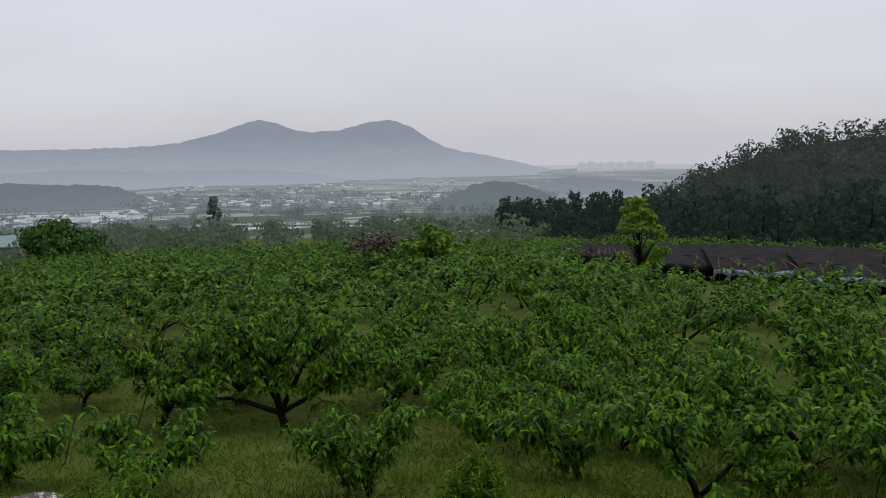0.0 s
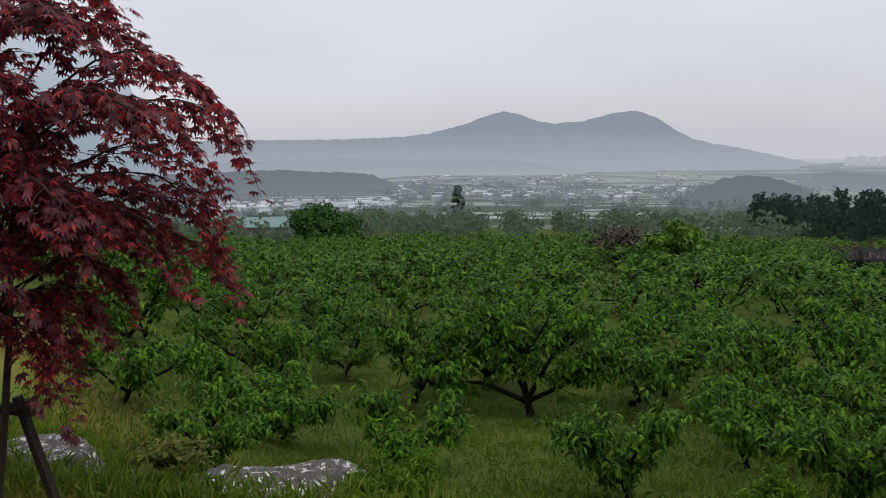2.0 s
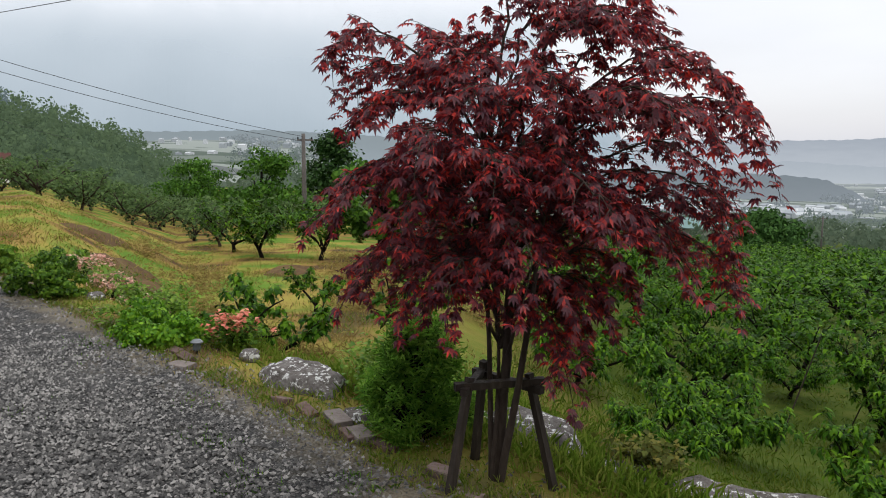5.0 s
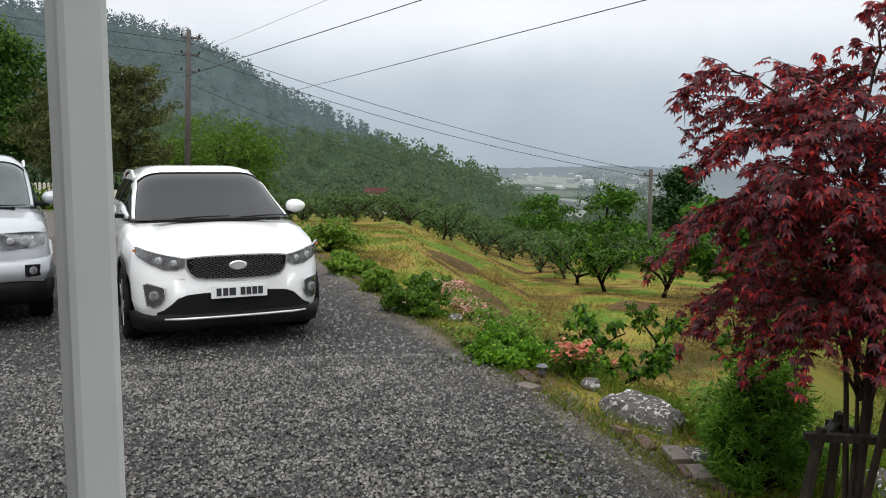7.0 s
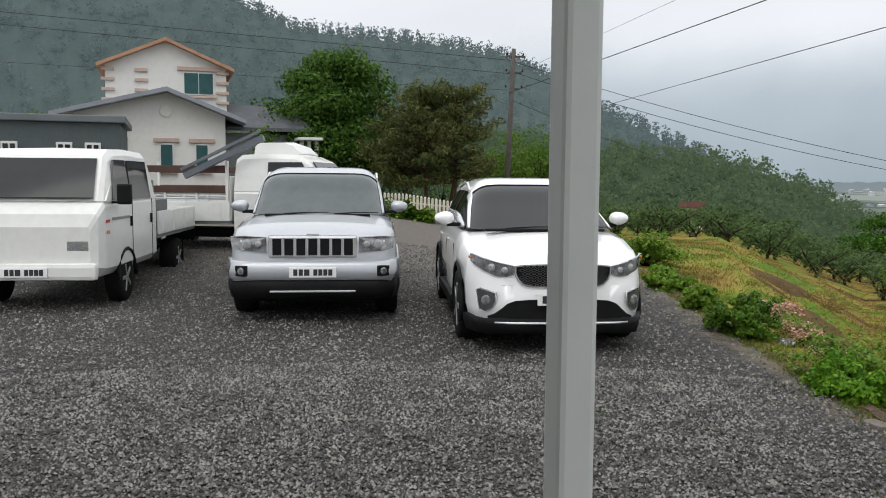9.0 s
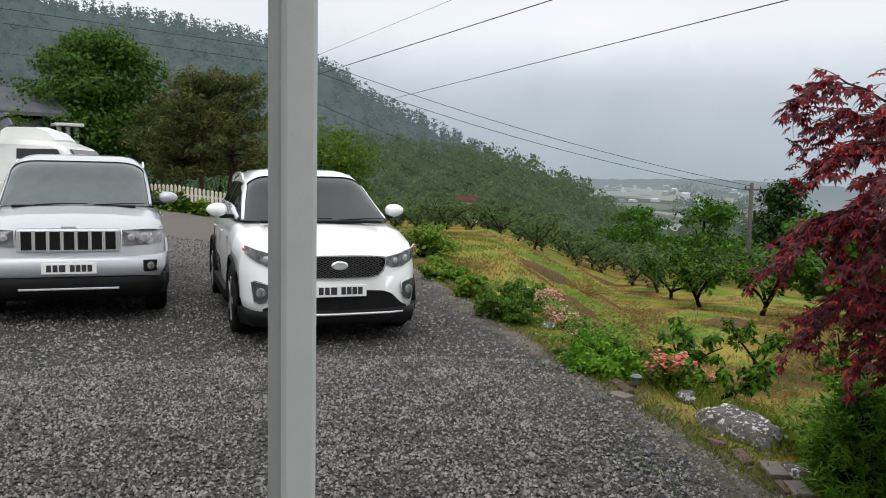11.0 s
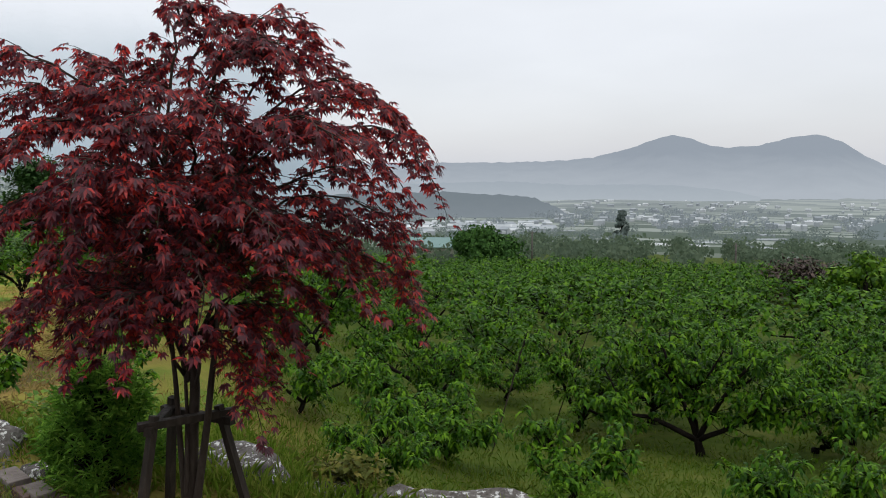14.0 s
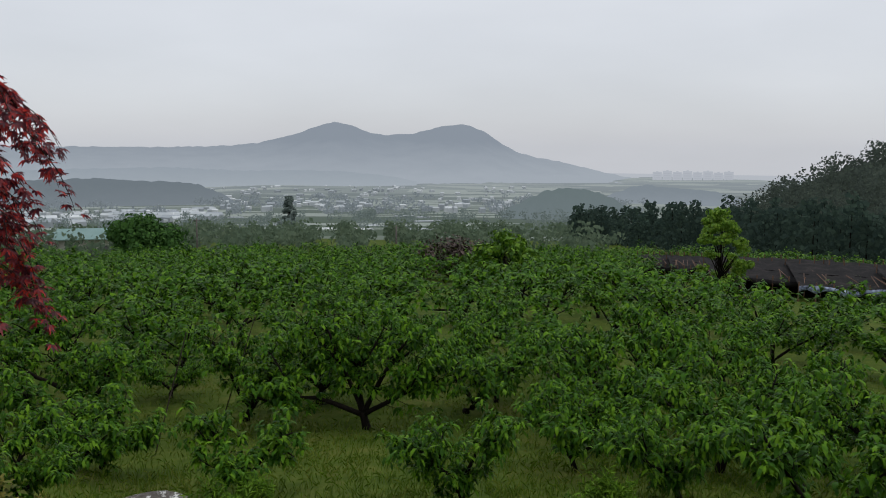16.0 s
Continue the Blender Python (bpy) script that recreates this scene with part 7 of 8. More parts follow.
def maple(at):
    """Arching boughs in flat layers; twigs off both sides of each, hung with pairs of seven-lobed leaves."""
    rng = np.random.default_rng(21)
    ob = thing("maple_tree", "dark-red Japanese maple with drooping fine leaves", "tree", at=at)
    v, f = [], []
    stems = []
    for dx, dy, h, r in ((0.0, 0.0, 1.75, 0.033), (0.06, 0.04, 1.5, 0.023), (-0.03, 0.03, 1.45, 0.018), (0.03, -0.04, 1.2, 0.014)):
        p, rr = grow(rng, (dx * 0.2, dy * 0.2, -0.15), (dx * 1.6, dy * 1.6, 1), h + 0.15, r, r * 0.35, 0.07, 0.04, 9)
        tube(v, f, p, rr, 8)
        stems += p[3:]
    right, ahead = Vector((0.69, 0.724, 0)), Vector((-0.724, 0.69, 0))
    twigs = []
    for u, w, z, z0, rise in BOUGHS:
        tip = right * u + ahead * w + Vector((0, 0, z))
        flat = Vector((tip.x, tip.y, 0))
        root = min(stems, key=lambda q: abs(q.z - z0) + 0.3 * (Vector((q.x, q.y, 0)) - flat * 0.05).length)
        top = max(root.z + 0.15, z + 0.05) + rise * 0.75
        pts = arc(root, Vector((flat.x * 0.3, flat.y * 0.3, root.z + (top - root.z) * 0.9)), Vector((flat.x * 0.82, flat.y * 0.82, top)), tip, 14)
        pts = [q + Vector(rng.normal(0, 0.012, 3)) for q in pts[:-1]] + [tip]
        tube(v, f, pts, [0.0095 - 0.0075 * i / 14 for i in range(15)], 5)
        reach = flat.length
        for i in range(3, 15):
            s = i / 14
            d = (pts[min(i + 1, 14)] - pts[i - 1]).normalized()
            across = d.cross(Vector((0, 0, 1)))
            across = across.normalized() if across.length > 0.2 else Vector((1, 0, 0))
            for sgn in ((-1, 1) if i < 14 else (0,)):
                if s < 0.4 and rng.uniform() < 0.4:
                    continue
                way = (d * rng.uniform(0.5, 1.0) + across * sgn * rng.uniform(0.5, 1.0) + Vector((0, 0, rng.normal(0.02, 0.12)))).normalized()
                long_ = rng.uniform(0.16, 0.3) * (1.15 - 0.45 * s) * (1.0 + 0.25 * (reach > 0.9))
                q, n = [pts[i].copy()], 5
                for k in range(n):
                    way = (way + Vector((0, 0, -HANGING * 0.33)) + Vector(rng.normal(0, 0.07, 3))).normalized()
                    q.append(q[-1] + way * long_ / n)
                tube(v, f, q, [0.0032, 0.0028, 0.0024, 0.002, 0.0015, 0.001], 3)
                twigs.append(q)
    put("trunk", mesh_of("trunk", v, f, MAPLE_BARK, True), ob)
    lobes = (-2.15, -1.42, -0.7, 0.0, 0.7, 1.42, 2.15)
    longs = (0.42, 0.74, 0.95, 1.05, 0.95, 0.74, 0.42)
    base, fwd, side, size = [], [], [], []
    for q in twigs:
        for i in range(1, len(q)):
            way = q[i] - q[i - 1]
            head = math.atan2(way.y, way.x)
            for b in ((-0.9, 0.9) if i < len(q) - 1 else (-0.9, 0.0, 0.9)):
                if rng.uniform() < 0.2:
                    continue
                g = head + b + rng.normal(0, 0.35)
                tilt = rng.normal(0.62, 0.38)
                fw = (math.cos(g) * math.cos(tilt), math.sin(g) * math.cos(tilt), -math.sin(tilt))
                sd = np.array((-math.sin(g), math.cos(g), rng.normal(0, 0.25)))
                z = rng.uniform(0.031, 0.048)
                base.append(np.array(q[i]) + np.array(fw) * 0.018 + rng.normal(0, 0.01, 3))
                fwd.append(fw)
                side.append(sd / np.linalg.norm(sd))
                size.append(z)
    base, fwd, side, size = np.array(base), np.array(fwd), np.array(side), np.array(size)[:, None]
    vs, fs, n = [], [], len(base)
    fall = np.array([0, 0, 1.0])
    for j, (t, g) in enumerate(zip(lobes, longs)):
        d = fwd * math.cos(t) + side * math.sin(t)
        w = side * math.cos(t) - fwd * math.sin(t)
        vs.append(np.stack([base, base + d * size * g * 0.48 + w * size * 0.172, base + d * size * g - fall * size * 0.22, base + d * size * g * 0.48 - w * size * 0.172], 1))
    lv = np.stack(vs, 1).reshape(-1, 3)
    k = np.arange(n * 7)[:, None] * 4
    lf = np.concatenate([k + [0, 1, 2], k + [0, 2, 3]], 1).reshape(-1, 3)
    put("crown", fast_mesh("crown", lv, lf, MAPLE_LEAF), ob)
    return ob


MAPLE_AT = Vector((-3.3, 2.77, -0.08))
maple(Matrix.Translation(MAPLE_AT))


def stake_stand(at):
    ob = thing("tree_stand", "dark wooden three-legged stand round the maple trunk", "tree stand", at=at)
    for k in range(3):
        a = 2 * math.pi * k / 3 + 0.55
        foot, head = Vector((0.34 * math.cos(a), 0.34 * math.sin(a), -0.1)), Vector((0.17 * math.cos(a), 0.17 * math.sin(a), 0.62))
        v, f = [], []
        tube(v, f, [foot, foot.lerp(head, 0.5), head], [0.026, 0.025, 0.023], 4)
        put("leg", mesh_of("leg", v, f, WOOD_DARK), ob)
        nxt = a + 2 * math.pi / 3
        p, q = Vector((0.19 * math.cos(a), 0.19 * math.sin(a), 0.55)), Vector((0.19 * math.cos(nxt), 0.19 * math.sin(nxt), 0.55))
        v, f = [], []
        tube(v, f, [p + (p - q) * 0.18 + Vector((0, 0, 0.016 * k)), q + (q - p) * 0.18 + Vector((0, 0, 0.016 * k))], [0.025, 0.024], 4)
        put("crossbar", mesh_of("crossbar", v, f, WOOD_DARK), ob)


stake_stand(Matrix.Translation(MAPLE_AT))


def shrub(name, label, category, seed, at, w, h, material, leaf, count, narrow=0.35, droop=0.0, group="", mound=False):
    rng = np.random.default_rng(seed)
    ob = thing(name, label, category, group, at=at)
    v, f, cs = [], [], []
    for i in range(26):
        a, u = rng.uniform(0, 6.28), rng.uniform(0.05, 1)
        rr = w * 0.5 * math.sqrt(max(0, 1 - (u * 1.25 - 0.4) ** 2)) * rng.uniform(0.3, 0.95)
        c = Vector((rr * math.cos(a), rr * math.sin(a), h * u * 0.92))
        tube(v, f, [(0, 0, -0.05), tuple(c * 0.5 + Vector((0, 0, 0.1 * h))), tuple(c)], [0.008 * w + 0.003, 0.005, 0.002], 4)
        for _ in range(5):
            cs.append(c + Vector(rng.normal(0, 1, 3)) * w * 0.09)
    if mound:
        lv, lf = puffs(rng, cs, max(1, count // len(cs)), leaf, w * 0.1, 0.8, narrow)
    else:
        lv, lf = leaves(rng, cs, max(1, count // len(cs)), leaf, (w * 0.06, w * 0.06, h * 0.06), droop, narrow)
    lv[:, 2] = np.maximum(lv[:, 2], 0.0)
    put("woody_base", mesh_of("woody_base", v, f, DRY if name == "dry_grass_clump" else BARK, True), ob)
    put("foliage", fast_mesh("foliage", lv, lf, material), ob)
    return ob


def on(x, y, up=0.0):
    return Matrix.Translation((x, y, ground_z(x, y) + up))


FRESH = mat("fresh_box_leaf", [(0.03, 0.1, 0.004), (0.09, 0.23, 0.009), (0.21, 0.38, 0.02)], 4.0, 0.45, island=True, translucent=0.3, spec=0.2)
shrub("boxwood_bush", "low rounded bush with fresh bright-green leaves", "bush", 31, on(-6.9, 2.7), 0.74, 0.16, FRESH, 0.036, 13000, mound=True)
shrub("boxwood_bush", "rounded dark-green bush at the yard's edge", "bush", 32, on(-9.4, 2.5), 0.68, 0.42, BUSH_LEAF, 0.038, 10000, mound=True)
shrub("boxwood_bush", "small green bush beside the gravel", "bush", 33, on(-11.3, 2.55), 0.45, 0.3, YELLOW_LEAF, 0.06, 4500, mound=True)
shrub("boxwood_bush", "green bush with broad leaves beside the gravel", "bush", 34, on(-13.2, 2.55), 0.75, 0.3, YELLOW_LEAF, 0.07, 4500, mound=True)
shrub("boxwood_bush", "yellowish low bush behind the car", "bush", 35, on(-17, 2.9), 1.4, 0.55, YELLOW_LEAF, 0.08, 3000)

# ---- yard edge: rocks, edging, shrubs, flowers, lamp ----
def rock(seed, at, size, label="grey lichen-spotted boulder at the yard's edge"):
    bm = bmesh.new()
    bmesh.ops.create_icosphere(bm, subdivisions=4, radius=0.5)
    o = Vector((seed * 3.7, seed, 0))
    for v in bm.verts:
        p = v.co.normalized()
        k = 1 + 0.28 * noise.noise(p * 1.6 + o) + 0.1 * noise.noise(p * 5 + o) + 0.035 * noise.noise(p * 14 + o)
        q = p * 0.5 * k
        q.z = max(min(q.z, 0.34 + 0.04 * noise.noise(p * 4 + o)), -0.4)
        v.co = Vector((q.x * size[0], q.y * size[1], q.z * size[2]))
    me = bpy.data.meshes.new("boulder")
    bm.to_mesh(me)
    bm.free()
    me.shade_smooth()
    me.materials.append(ROCK)
    ob = tagged(new("boulder", me), label, "rock", "edge rocks")
    ob.matrix_basis = at
    return ob


def turned(x, y, z, rz=0):
    return pose(x, y, z, 0, 0, rz)


rock(1, turned(-5.3, 2.95, -0.1, 6), (0.74, 0.46, 0.52))
rock(2, turned(-4.35, 2.85, -0.05, 40), (0.45, 0.3, 0.28), "small pale rock beside the edging")
rock(3, turned(-3.8, 3.58, -0.32, 0), (0.9, 0.55, 0.78))
rock(4, turned(-3.2, 3.8, -0.45, 70), (0.42, 0.45, 0.75))
rock(5, turned(-2.5, 3.92, -0.43, 25), (1.1, 0.62, 0.62), "long flat boulder of weathered grey stone")
rock(6, turned(-6.1, 3.0, -0.02, 15), (0.17, 0.15, 0.13), "small pale rock among the shrubs")
rock(7, turned(-9.1, 2.9, -0.02, 15), (0.2, 0.18, 0.17), "small pale rock among the shrubs")

edging = thing("garden_edging", "uneven row of weathered bricks edging the gravel", "edging")
erng = np.random.default_rng(8)
bb = box((0.17, 0.075, 0.05), (0, 0, 0), 0.008)
brick_me = bpy.data.meshes.new("brick")
bb.to_mesh(brick_me)
bb.free()
brick_me.materials.append(BRICK)
x = -3.2
while x > -14.5:
    if erng.uniform() < 0.4 and not (-9.0 < x < -7.6):
        y = YARD_Y + 0.05 + erng.normal(0, 0.03)
        put("brick", brick_me, edging, Matrix.Translation((x, y, 0.008 + erng.normal(0, 0.01))) @ Euler((erng.normal(0, 0.12), erng.normal(0, 0.1), erng.normal(0.05, 0.16))).to_matrix().to_4x4())
    x -= 0.235 * erng.uniform(0.95, 1.25)
for px, py, sx, sy in ((-6.05, 2.42, 0.2, 0.12), (-4.42, 2.63, 0.26, 0.11), (-4.13, 2.58, 0.22, 0.1), (-12.2, 2.6, 0.9, 0.12)):
    sl = box((sx, sy, 0.045), (0, 0, 0), 0.008)
    part("paving_slab", sl, mat("old_slab", [(0.11, 0.085, 0.075), (0.2, 0.17, 0.15)], 4, 0.9, 0.4, 40), edging, "flat weathered slab", pose(px, py, 0.022, 2, -2, erng.uniform(-20, 20)))

# feathery juniper, dense and upright
def juniper(seed, at, w, h, material, count, label, name="juniper_bush"):
    rng = np.random.default_rng(seed)
    ob = thing(name, label, "bush", at=at)
    v, f, cs = [], [], []
    for i in range(100):
        u = rng.uniform(0.03, 1) ** 0.9
        a = rng.uniform(0, 6.28)
        rr = w * 0.5 * (1.06 - u) ** 0.6 * rng.uniform(0.55, 1.0)
        c = Vector((rr * math.cos(a), rr * math.sin(a), h * u * 0.9))
        tip = c + Vector((0.1 * w * math.cos(a), 0.1 * w * math.sin(a), 0.12 * h))
        tube(v, f, [(0, 0, c.z * 0.35 - 0.04), tuple(c * 0.6 + Vector((0, 0, c.z * 0.2))), tuple(tip)], [0.008, 0.006, 0.002], 4)
        for k in range(5):
            cs.append(c.lerp(tip, k / 4))
    n = max(1, count // len(cs))
    lv, lf = leaves(rng, cs, n, 0.055, (0.024, 0.024, 0.03), -0.45, 0.1)
    put("woody_base", mesh_of("woody_base", v, f, DRY if name == "dry_grass_clump" else BARK, True), ob)
    put("foliage", fast_mesh("foliage", lv, lf, material), ob)


JUNIPER = mat("juniper_leaf", [(0.055, 0.14, 0.015), (0.12, 0.27, 0.028), (0.24, 0.42, 0.055)], 5, 0.6, island=True, translucent=0.55, spec=0.2)
juniper(71, on(-3.98, 2.86, 0.0), 0.62, 0.66, JUNIPER, 9500, "dense dark-green juniper bush by the edging")
SPRAY = mat("bright_conifer_leaf", [(0.035, 0.085, 0.005), (0.08, 0.16, 0.01), (0.15, 0.26, 0.02)], 4, 0.6, island=True, translucent=0.3, spec=0.1)
juniper(72, on(-1.81, 4.0), 0.9, 0.78, SPRAY, 8000, "low feathery bright-green conifer bush")
juniper(73, on(0.15, 4.35), 0.55, 0.72, SPRAY, 5000, "low feathery bright-green conifer bush")
juniper(74, on(-0.75, 4.3), 0.4, 0.25, JUNIPER, 2500, "low feathery dark-green conifer bush")


def azalea(seed, at, w, h, petal, label):
    ob = shrub("azalea_bush", label, "bush", seed, at, w, h, BUSH_LEAF, 0.035, 1300)
    rng = np.random.default_rng(seed)
    cs = [(rng.normal(0, w * 0.25), rng.normal(0, w * 0.2), h * rng.uniform(0.6, 1.05)) for _ in range(int(90 * w))]
    lv, lf = leaves(rng, cs, 7, 0.045, (0.022, 0.022, 0.018), -0.3, 0.45)
    put("blossom", fast_mesh("blossom", lv, lf, petal), ob, label="pink azalea blossom")


PINK = mat("pale_pink_petal", [(0.5, 0.2, 0.16), (0.62, 0.36, 0.28), (0.7, 0.52, 0.42)], 6, 0.6, island=True, translucent=0.2)
CORAL = mat("coral_petal", [(0.5, 0.1, 0.07), (0.6, 0.18, 0.11), (0.68, 0.3, 0.2)], 6, 0.6, island=True, translucent=0.2)
azalea(81, on(-11.6, 3.6), 0.75, 0.3, PINK, "low azalea bush with pale pink blossom")
azalea(82, on(-10.9, 3.7), 0.75, 0.3, PINK, "low azalea bush with pale pink blossom")
azalea(83, on(-10.2, 3.78), 0.75, 0.3, PINK, "low azalea bush with pale pink blossom")
azalea(84, on(-9.6, 3.82), 0.7, 0.3, PINK, "low azalea bush with pale pink blossom")
azalea(85, on(-6.5, 3.1), 0.42, 0.24, CORAL, "small azalea bush with coral blossom")
shrub("weedy_shrub", "loose yellow-green weeds beside the rocks", "shrub", 86, on(-5.2, 3.75), 1.1, 0.55, YELLOW_LEAF, 0.05, 2200, 0.4)
shrub("weedy_shrub", "loose yellow-green weeds beside the rocks", "shrub", 87, on(-4.75, 3.35), 0.6, 0.45, YELLOW_LEAF, 0.045, 1100, 0.4)
shrub("weedy_shrub", "yellow-green weeds at the gravel's edge", "shrub", 88, on(-7.6, 2.85), 0.8, 0.4, YELLOW_LEAF, 0.045, 2000, 0.35)
shrub("weedy_shrub", "olive shrub with brown tips between boulders", "shrub", 89, on(-3.1, 3.85), 0.55, 0.6, mat("olive_leaf", [(0.06, 0.07, 0.014), (0.12, 0.14, 0.025), (0.22, 0.19, 0.04)], 4, 0.6, island=True, translucent=0.3, spec=0.1), 0.05, 2200)
for sx, sy, hh in ((-7.35, 3.75, 1.15), (-8.1, 4.3, 1.1), (-7.6, 5.6, 0.9), (-9.0, 7.0, 1.1), (-12, 7.5, 1.0)):
    tk, cr = peach_tree(int(-sx * 10), 1, 0.23, 17, 0.2, 2)
    plant("sapling", "young fruit sapling with sparse dark leaves", "tree", tk, cr, on(sx, sy) @ Matrix.Scale(0.42 * hh, 4), "saplings")
# bare thin sapling with a few twigs
sap = thing("bare_sapling", "thin bare sapling with small red-tinged twigs", "tree", at=on(-4.55, 3.25))
srng = np.random.default_rng(91)
v, f = [], []
for k in range(6):
    p, r = grow(srng, (0, 0, -0.05 if k == 0 else 0.3), (srng.normal(0, 0.35), srng.normal(0, 0.35), 1), 0.95 if k == 0 else 0.6, 0.011, 0.004, 0.12, 0.02, 6)
    tube(v, f, p, r, 5)
put("woody_base", mesh_of("woody_base", v, f, BARK, True), sap)

lamp = thing("garden_lamp", "small dark solar garden lamp at the gravel's edge", "lamp", at=on(-6.38, 2.7, -0.035) @ Matrix.Scale(0.55, 4))
part("stake", lathe([(0.012, -0.25), (0.014, 0.12)], 8), BLACK_TRIM, lamp)
part("lantern", lathe([(0.05, 0.1), (0.06, 0.12), (0.055, 0.2), (0.05, 0.21)], 14), mat("lamp_smoke", [(0.05, 0.055, 0.06), (0.09, 0.1, 0.105)], 4, 0.2, spec=0.8), lamp)
part("cap", lathe([(0.085, 0.21), (0.09, 0.225), (0.05, 0.255), (0.02, 0.26)], 16), mat("lamp_cap", [(0.1, 0.11, 0.12), (0.18, 0.19, 0.2)], 4, 0.35, metal=0.3), lamp)

# props under the peach limbs
for k, (x0, y0, dx, dy, h) in enumerate(((-6.4, 11.1, 0.05, 0.0, 1.0), (-6.4, 15.9, 0.7, 0.3, 2.2), (5.0, 9.0, 0.2, -0.1, 1.7), (-6.2, 12.4, 0.5, 0.3, 2.0))):
    v, f = [], []
    z = ground_z(x0, y0)
    tube(v, f, [(x0, y0, z - 0.1), (x0 + dx, y0 + dy, z + h)], [0.013, 0.011], 6)
    tagged(new("branch_prop", mesh_of("branch_prop", v, f, WOOD_DARK)), "thin dark pole propping a peach limb", "pole", "branch props")

for k, (x, y, w_, h_) in enumerate(((-8.2, 4.6, 1.3, 0.3), (-10.5, 5.0, 1.8, 0.35), (-13.5, 6.2, 2.2, 0.35), (-17, 7.6, 2.4, 0.4), (-12, 8.6, 1.8, 0.4), (-21, 8.2, 2.6, 0.4), (-16, 11, 2.2, 0.45), (-9.5, 9.5, 1.6, 0.45))):
    shrub("dry_grass_clump", "brown dead grass heaped over the field", "grass", 140 + k, on(x, y), w_, h_, DRY, 0.11, 1500, 0.08, -0.5, group="dead grass")

# low earth banks across the field
SOIL = mat("dry_field_soil", [(0.06, 0.036, 0.02), (0.11, 0.068, 0.034), (0.17, 0.12, 0.05)], 1.2, 0.95, 0.8, 12, spec=0.05)


def earth_bank(seed, start, end, wide, high):
    a, b = Vector((*start, 0)), Vector((*end, 0))
    n, across = int((b - a).length / 0.25), 7
    side = Vector((-(b - a).y, (b - a).x, 0)).normalized()
    v, f = [], []
    for i in range(n + 1):
        c = a.lerp(b, i / n) + side * 0.5 * noise.noise((i * 0.12, seed, 0))
        fade = min(1.0, 6 * (i / n), 6 * (1 - i / n))
        for j in range(across + 1):
            k = j / across * 2 - 1
            q = c + side * wide * 0.5 * k
            up = high * fade * (1 - k * k) * (0.8 + 0.6 * noise.noise((i * 0.3, j * 0.5, seed))) + 0.06 * noise.noise((i * 0.9, j * 1.3, seed)) * (1 - abs(k))
            v.append((q.x, q.y, ground_z(q.x, q.y) + up - 0.04 * abs(k)))
    for i in range(n):
        for j in range(across):
            p = i * (across + 1) + j
            f.append((p, p + across + 1, p + across + 2, p + 1))
    tagged(new("earth_bank", mesh_of("earth_bank", v, f, SOIL, True)), "low bank of brown earth across the field", "bank", "field banks")


earth_bank(5, (-10.9, 4.2), (-8.7, 4.5), 1.1, 0.14)
earth_bank(1, (-11.6, 4.6), (-13.6, 5.6), 1.3, 0.2)
earth_bank(2, (-14.6, 5.0), (-17.0, 6.6), 1.2, 0.2)
earth_bank(3, (-17.6, 10.6), (-20.2, 12.0), 1.4, 0.2)
earth_bank(4, (-19.5, 6.2), (-22.5, 8.0), 1.3, 0.2)
# fence-side plants
for k, (az, d, w, h, m_) in enumerate(((95.2, 27.3, 0.9, 0.4, YELLOW_LEAF), (96.6, 27.4, 1.0, 0.5, BUSH_LEAF), (98.4, 28.5, 1.2, 0.6, BUSH_LEAF), (99.8, 33, 2.6, 1.7, DARK_LEAF), (102, 34, 2.8, 2.2, DARK_LEAF), (96.2, 38, 3.2, 2.0, DARK_LEAF),
                                           (92.2, 38, 3.0, 1.6, BUSH_LEAF), (104.8, 33.5, 2.4, 2.6, DARK_LEAF), (106.2, 30, 1.3, 3.0, BUSH_LEAF), (93.8, 41, 3.4, 2.4, DARK_LEAF), (98.2, 41, 3.6, 3.0, DARK_LEAF))):
    x, y = -d * math.sin(radians(az)), d * math.cos(radians(az))
    shrub("flower_bed_shrub", "leafy garden shrub along the picket fence", "shrub", 120 + k, on(x, y), w, h, m_, 0.16, 900, group="fence shrubs")

# ---- loose gravel and grass ----
grng = np.random.default_rng(77)
N = 150000
near = np.arange(N) < 84000
d = np.where(near, 3.6 + 3.6 * grng.uniform(0, 1, N) ** 0.8, 7.0 + 11.0 * grng.uniform(0, 1, N) ** 1.1)
a = np.radians(40 + 93 * grng.uniform(0, 1, N))
sx, sy = -0.4 - d * np.sin(a), -0.1 + d * np.cos(a)
keep = (sy < YARD_Y + 0.55) & (grng.uniform(0, 1, N) < np.interp(sy, [1.6, 2.35, 2.6, 3.05], [1.0, 0.2, 0.1, 0.04]))
sx, sy, near = sx[keep], sy[keep], near[keep]
N = len(sx)
ssz = grng.uniform(0.0075, 0.0142, N) * np.interp(d[keep], [5, 8, 13, 18], [1.0, 1.22, 1.5, 1.8])
turn = 2 * np.pi * np.arange(5) / 5
crag = np.concatenate([np.stack([np.cos(turn), np.sin(turn), 0 * turn - 0.25], 1), [(0, 0, 0.8)]])
ctri = np.array([(k, (k + 1) % 5, 5) for k in range(5)])
shape = crag[None] * grng.uniform(0.6, 1.25, (N, 6, 1)) + grng.normal(0, 0.17, (N, 6, 3))
spin = grng.uniform(0, 6.28, N)
c, s = np.cos(spin)[:, None], np.sin(spin)[:, None]
rot = np.stack([shape[..., 0] * c - shape[..., 1] * s, shape[..., 0] * s + shape[..., 1] * c, shape[..., 2]], -1) * ssz[:, None, None]
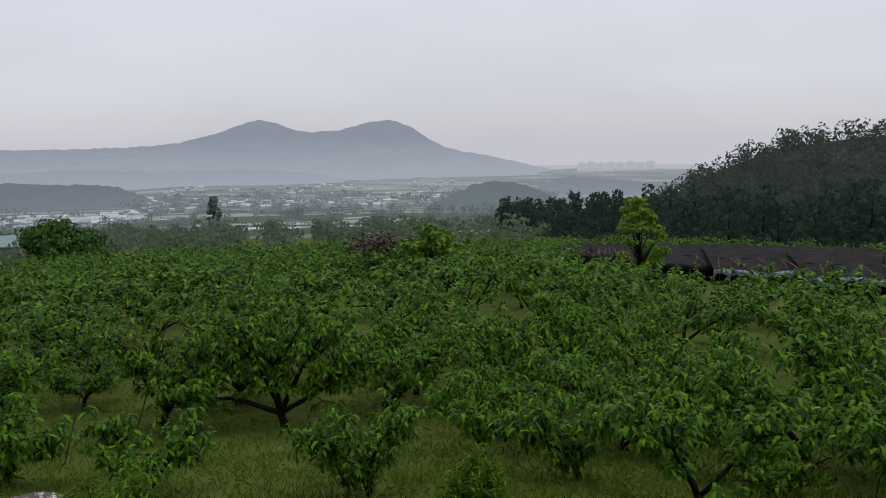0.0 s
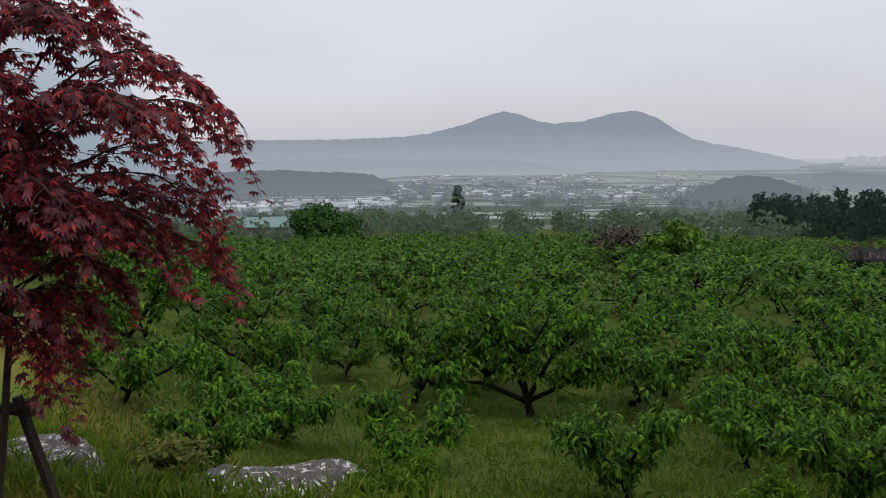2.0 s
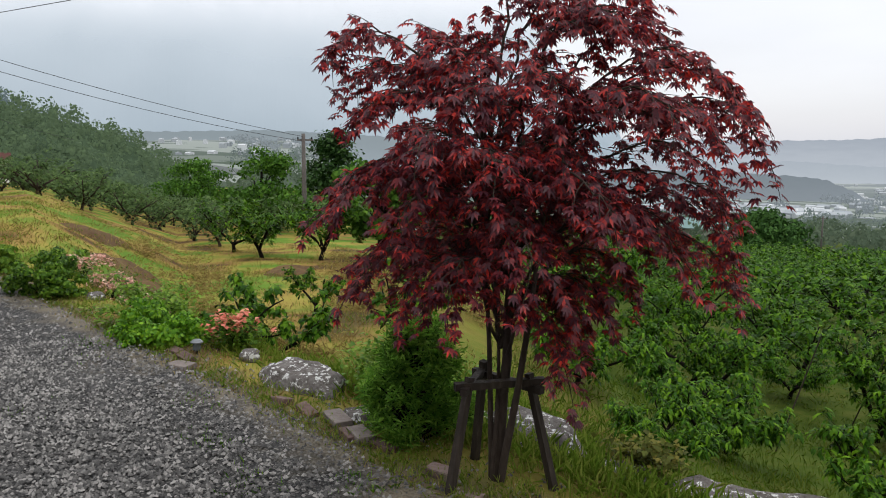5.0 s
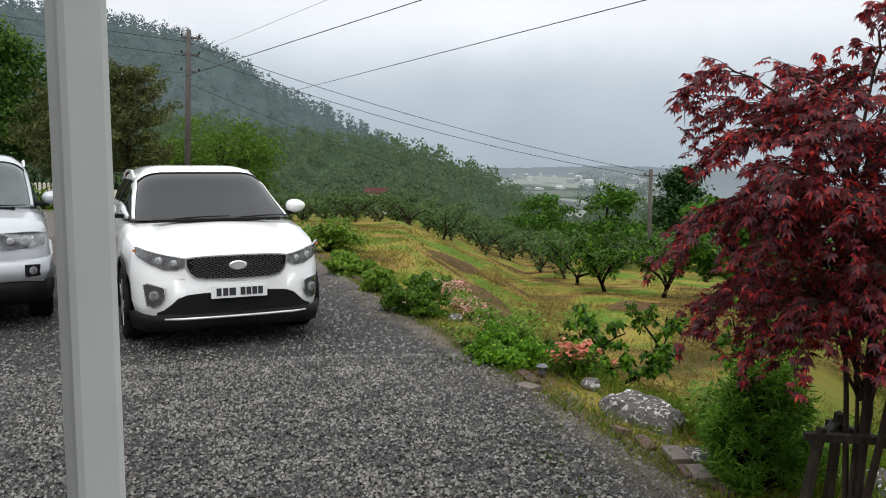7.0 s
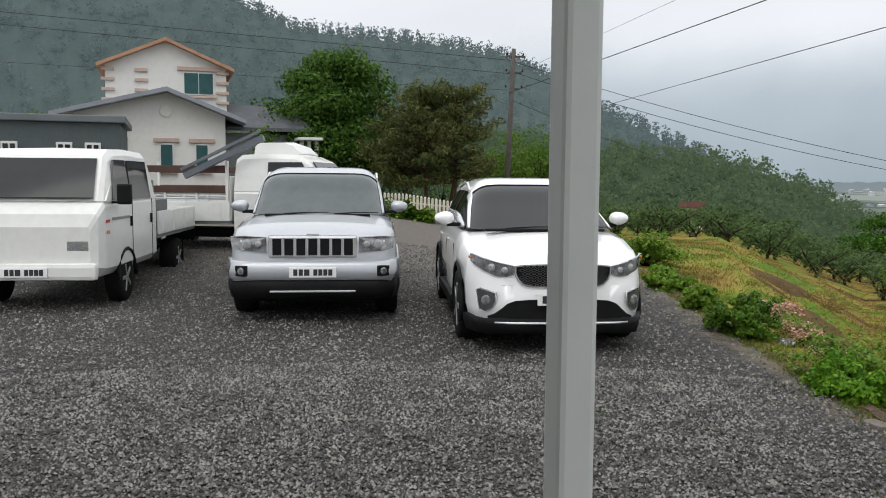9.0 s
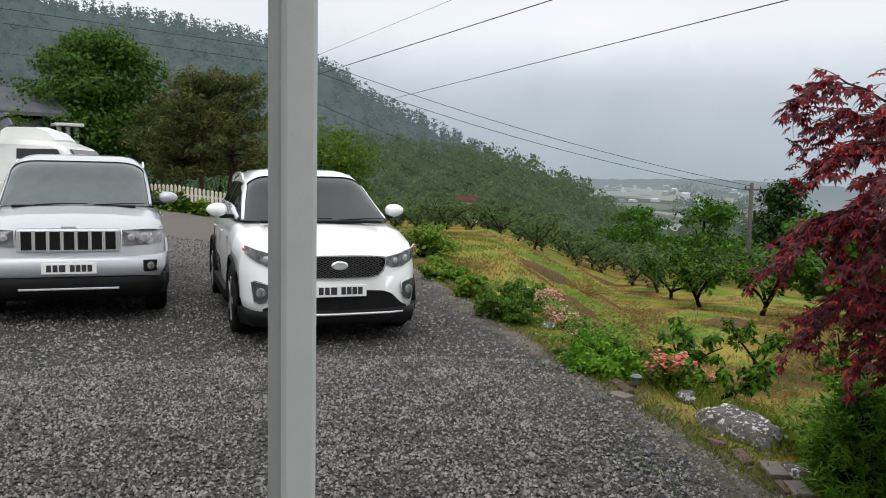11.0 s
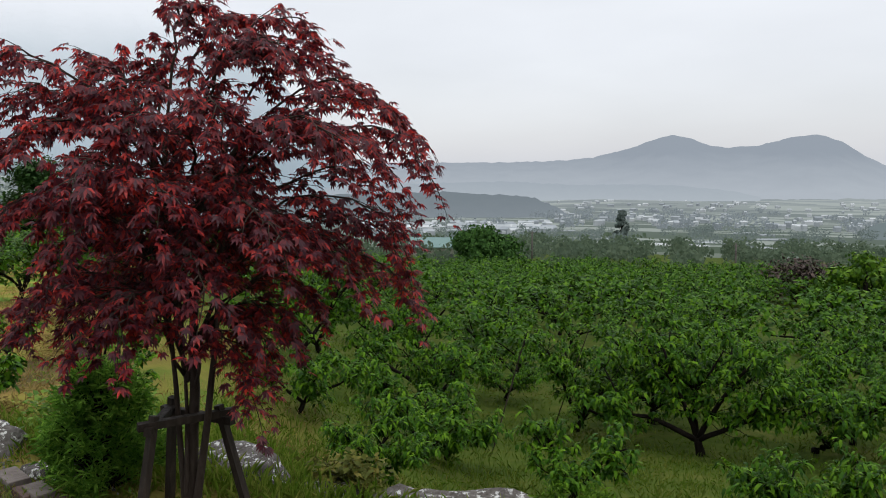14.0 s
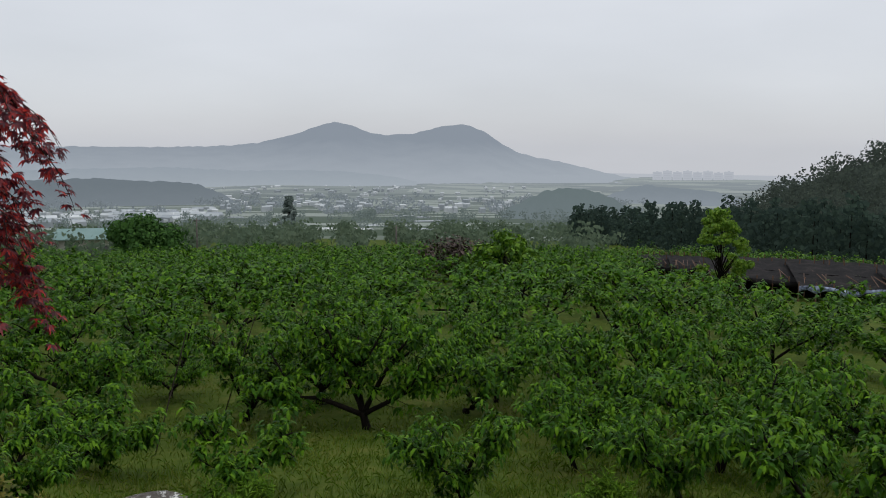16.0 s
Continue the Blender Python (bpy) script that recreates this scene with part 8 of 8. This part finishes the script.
sz = np.array([land(p, q) + 0.048 if q < YARD_Y - 0.1 else ground_z(p, q) + 0.006 for p, q in zip(sx, sy)])
sv = rot + np.stack([sx, sy, sz], -1)[:, None, :]
sf = (ctri[None] + (np.arange(N) * 6)[:, None, None]).reshape(-1, 3)
tagged(new("loose_gravel", fast_mesh("loose_gravel", sv.reshape(-1, 3), sf, STONE)), "loose crushed grey stones", "gravel", kind="stuff")


def blades(name, label, seed, n, place, size, material, spread=0.04, per=6):
    rng = np.random.default_rng(seed)
    cs = []
    while len(cs) < n:
        x, y = place(rng)
        if x is not None:
            cs.append((x, y, ground_z(x, y) + 0.005))
    lv, lf = leaves(rng, cs, per, size, (spread, spread, 0.0), -1.15, 0.024)
    tagged(new(name, fast_mesh(name, lv, lf, material)), label, "grass", kind="stuff")


def orchard_spot(rng):
    d, a = 4.2 + 24 * rng.uniform() ** 1.6, radians(rng.uniform(-32, 46))
    x, y = -d * math.sin(a), d * math.cos(a)
    return (x, y) if y > YARD_Y + 0.7 else (None, None)


def field_spot(rng):
    x, y = -4.5 - 30 * rng.uniform() ** 1.3, YARD_Y + 0.5 + 16 * rng.uniform() ** 1.3
    return (x, y) if 0.62 * -x - 0.78 * y > -2.5 and noise.noise((x * 0.6, y * 0.6, 9)) > -0.25 else (None, None)


def edge_spot(rng):
    x = -2.6 - 13 * rng.uniform() ** 1.2
    return x, YARD_Y + abs(rng.normal(0, 0.35)) - 0.12


def weed_spot(rng):
    c = [(-5.8, 1.25), (-4.6, 1.9), (-5.2, 2.1), (-6.6, 1.9), (-3.6, 2.2), (-7.1, 2.15), (-4.0, 1.75), (-6.2, 0.6)][int(rng.uniform(0, 8))]
    return c[0] + rng.normal(0, 0.1), c[1] + rng.normal(0, 0.07)


BANK_BLADE = mat("bank_blade", [(0.1, 0.19, 0.015), (0.18, 0.27, 0.03), (0.3, 0.33, 0.07)], 0.7, 0.7, island=True, translucent=0.6, spec=0.1)
blades("orchard_grass", "rough green grass under the peach trees", 61, 8000, orchard_spot, 0.14, BLADE, 0.12)
blades("field_grass", "yellow-brown dry grass over the field", 62, 3600, field_spot, 0.1, DRY, 0.14)
blades("field_weeds", "green weeds among the field's dry grass", 63, 3200, field_spot, 0.09, BANK_BLADE, 0.14)
def bank_spot(rng):
    x, y = -1.2 - 5.5 * rng.uniform(), YARD_Y + 0.55 + 2.4 * rng.uniform()
    return x, y


blades("bank_grass", "fresh green grass on the bank below the yard", 67, 4600, bank_spot, 0.12, BANK_BLADE, 0.09)
blades("edge_grass", "straggling grass along the gravel's edge", 64, 1100, edge_spot, 0.06, BANK_BLADE, 0.05, 9)
blades("edge_straw", "dry straw along the gravel's edge", 65, 620, edge_spot, 0.05, DRY, 0.07)
blades("gravel_weeds", "small green weeds in the gravel", 66, 130, weed_spot, 0.06, FRESH, 0.03)
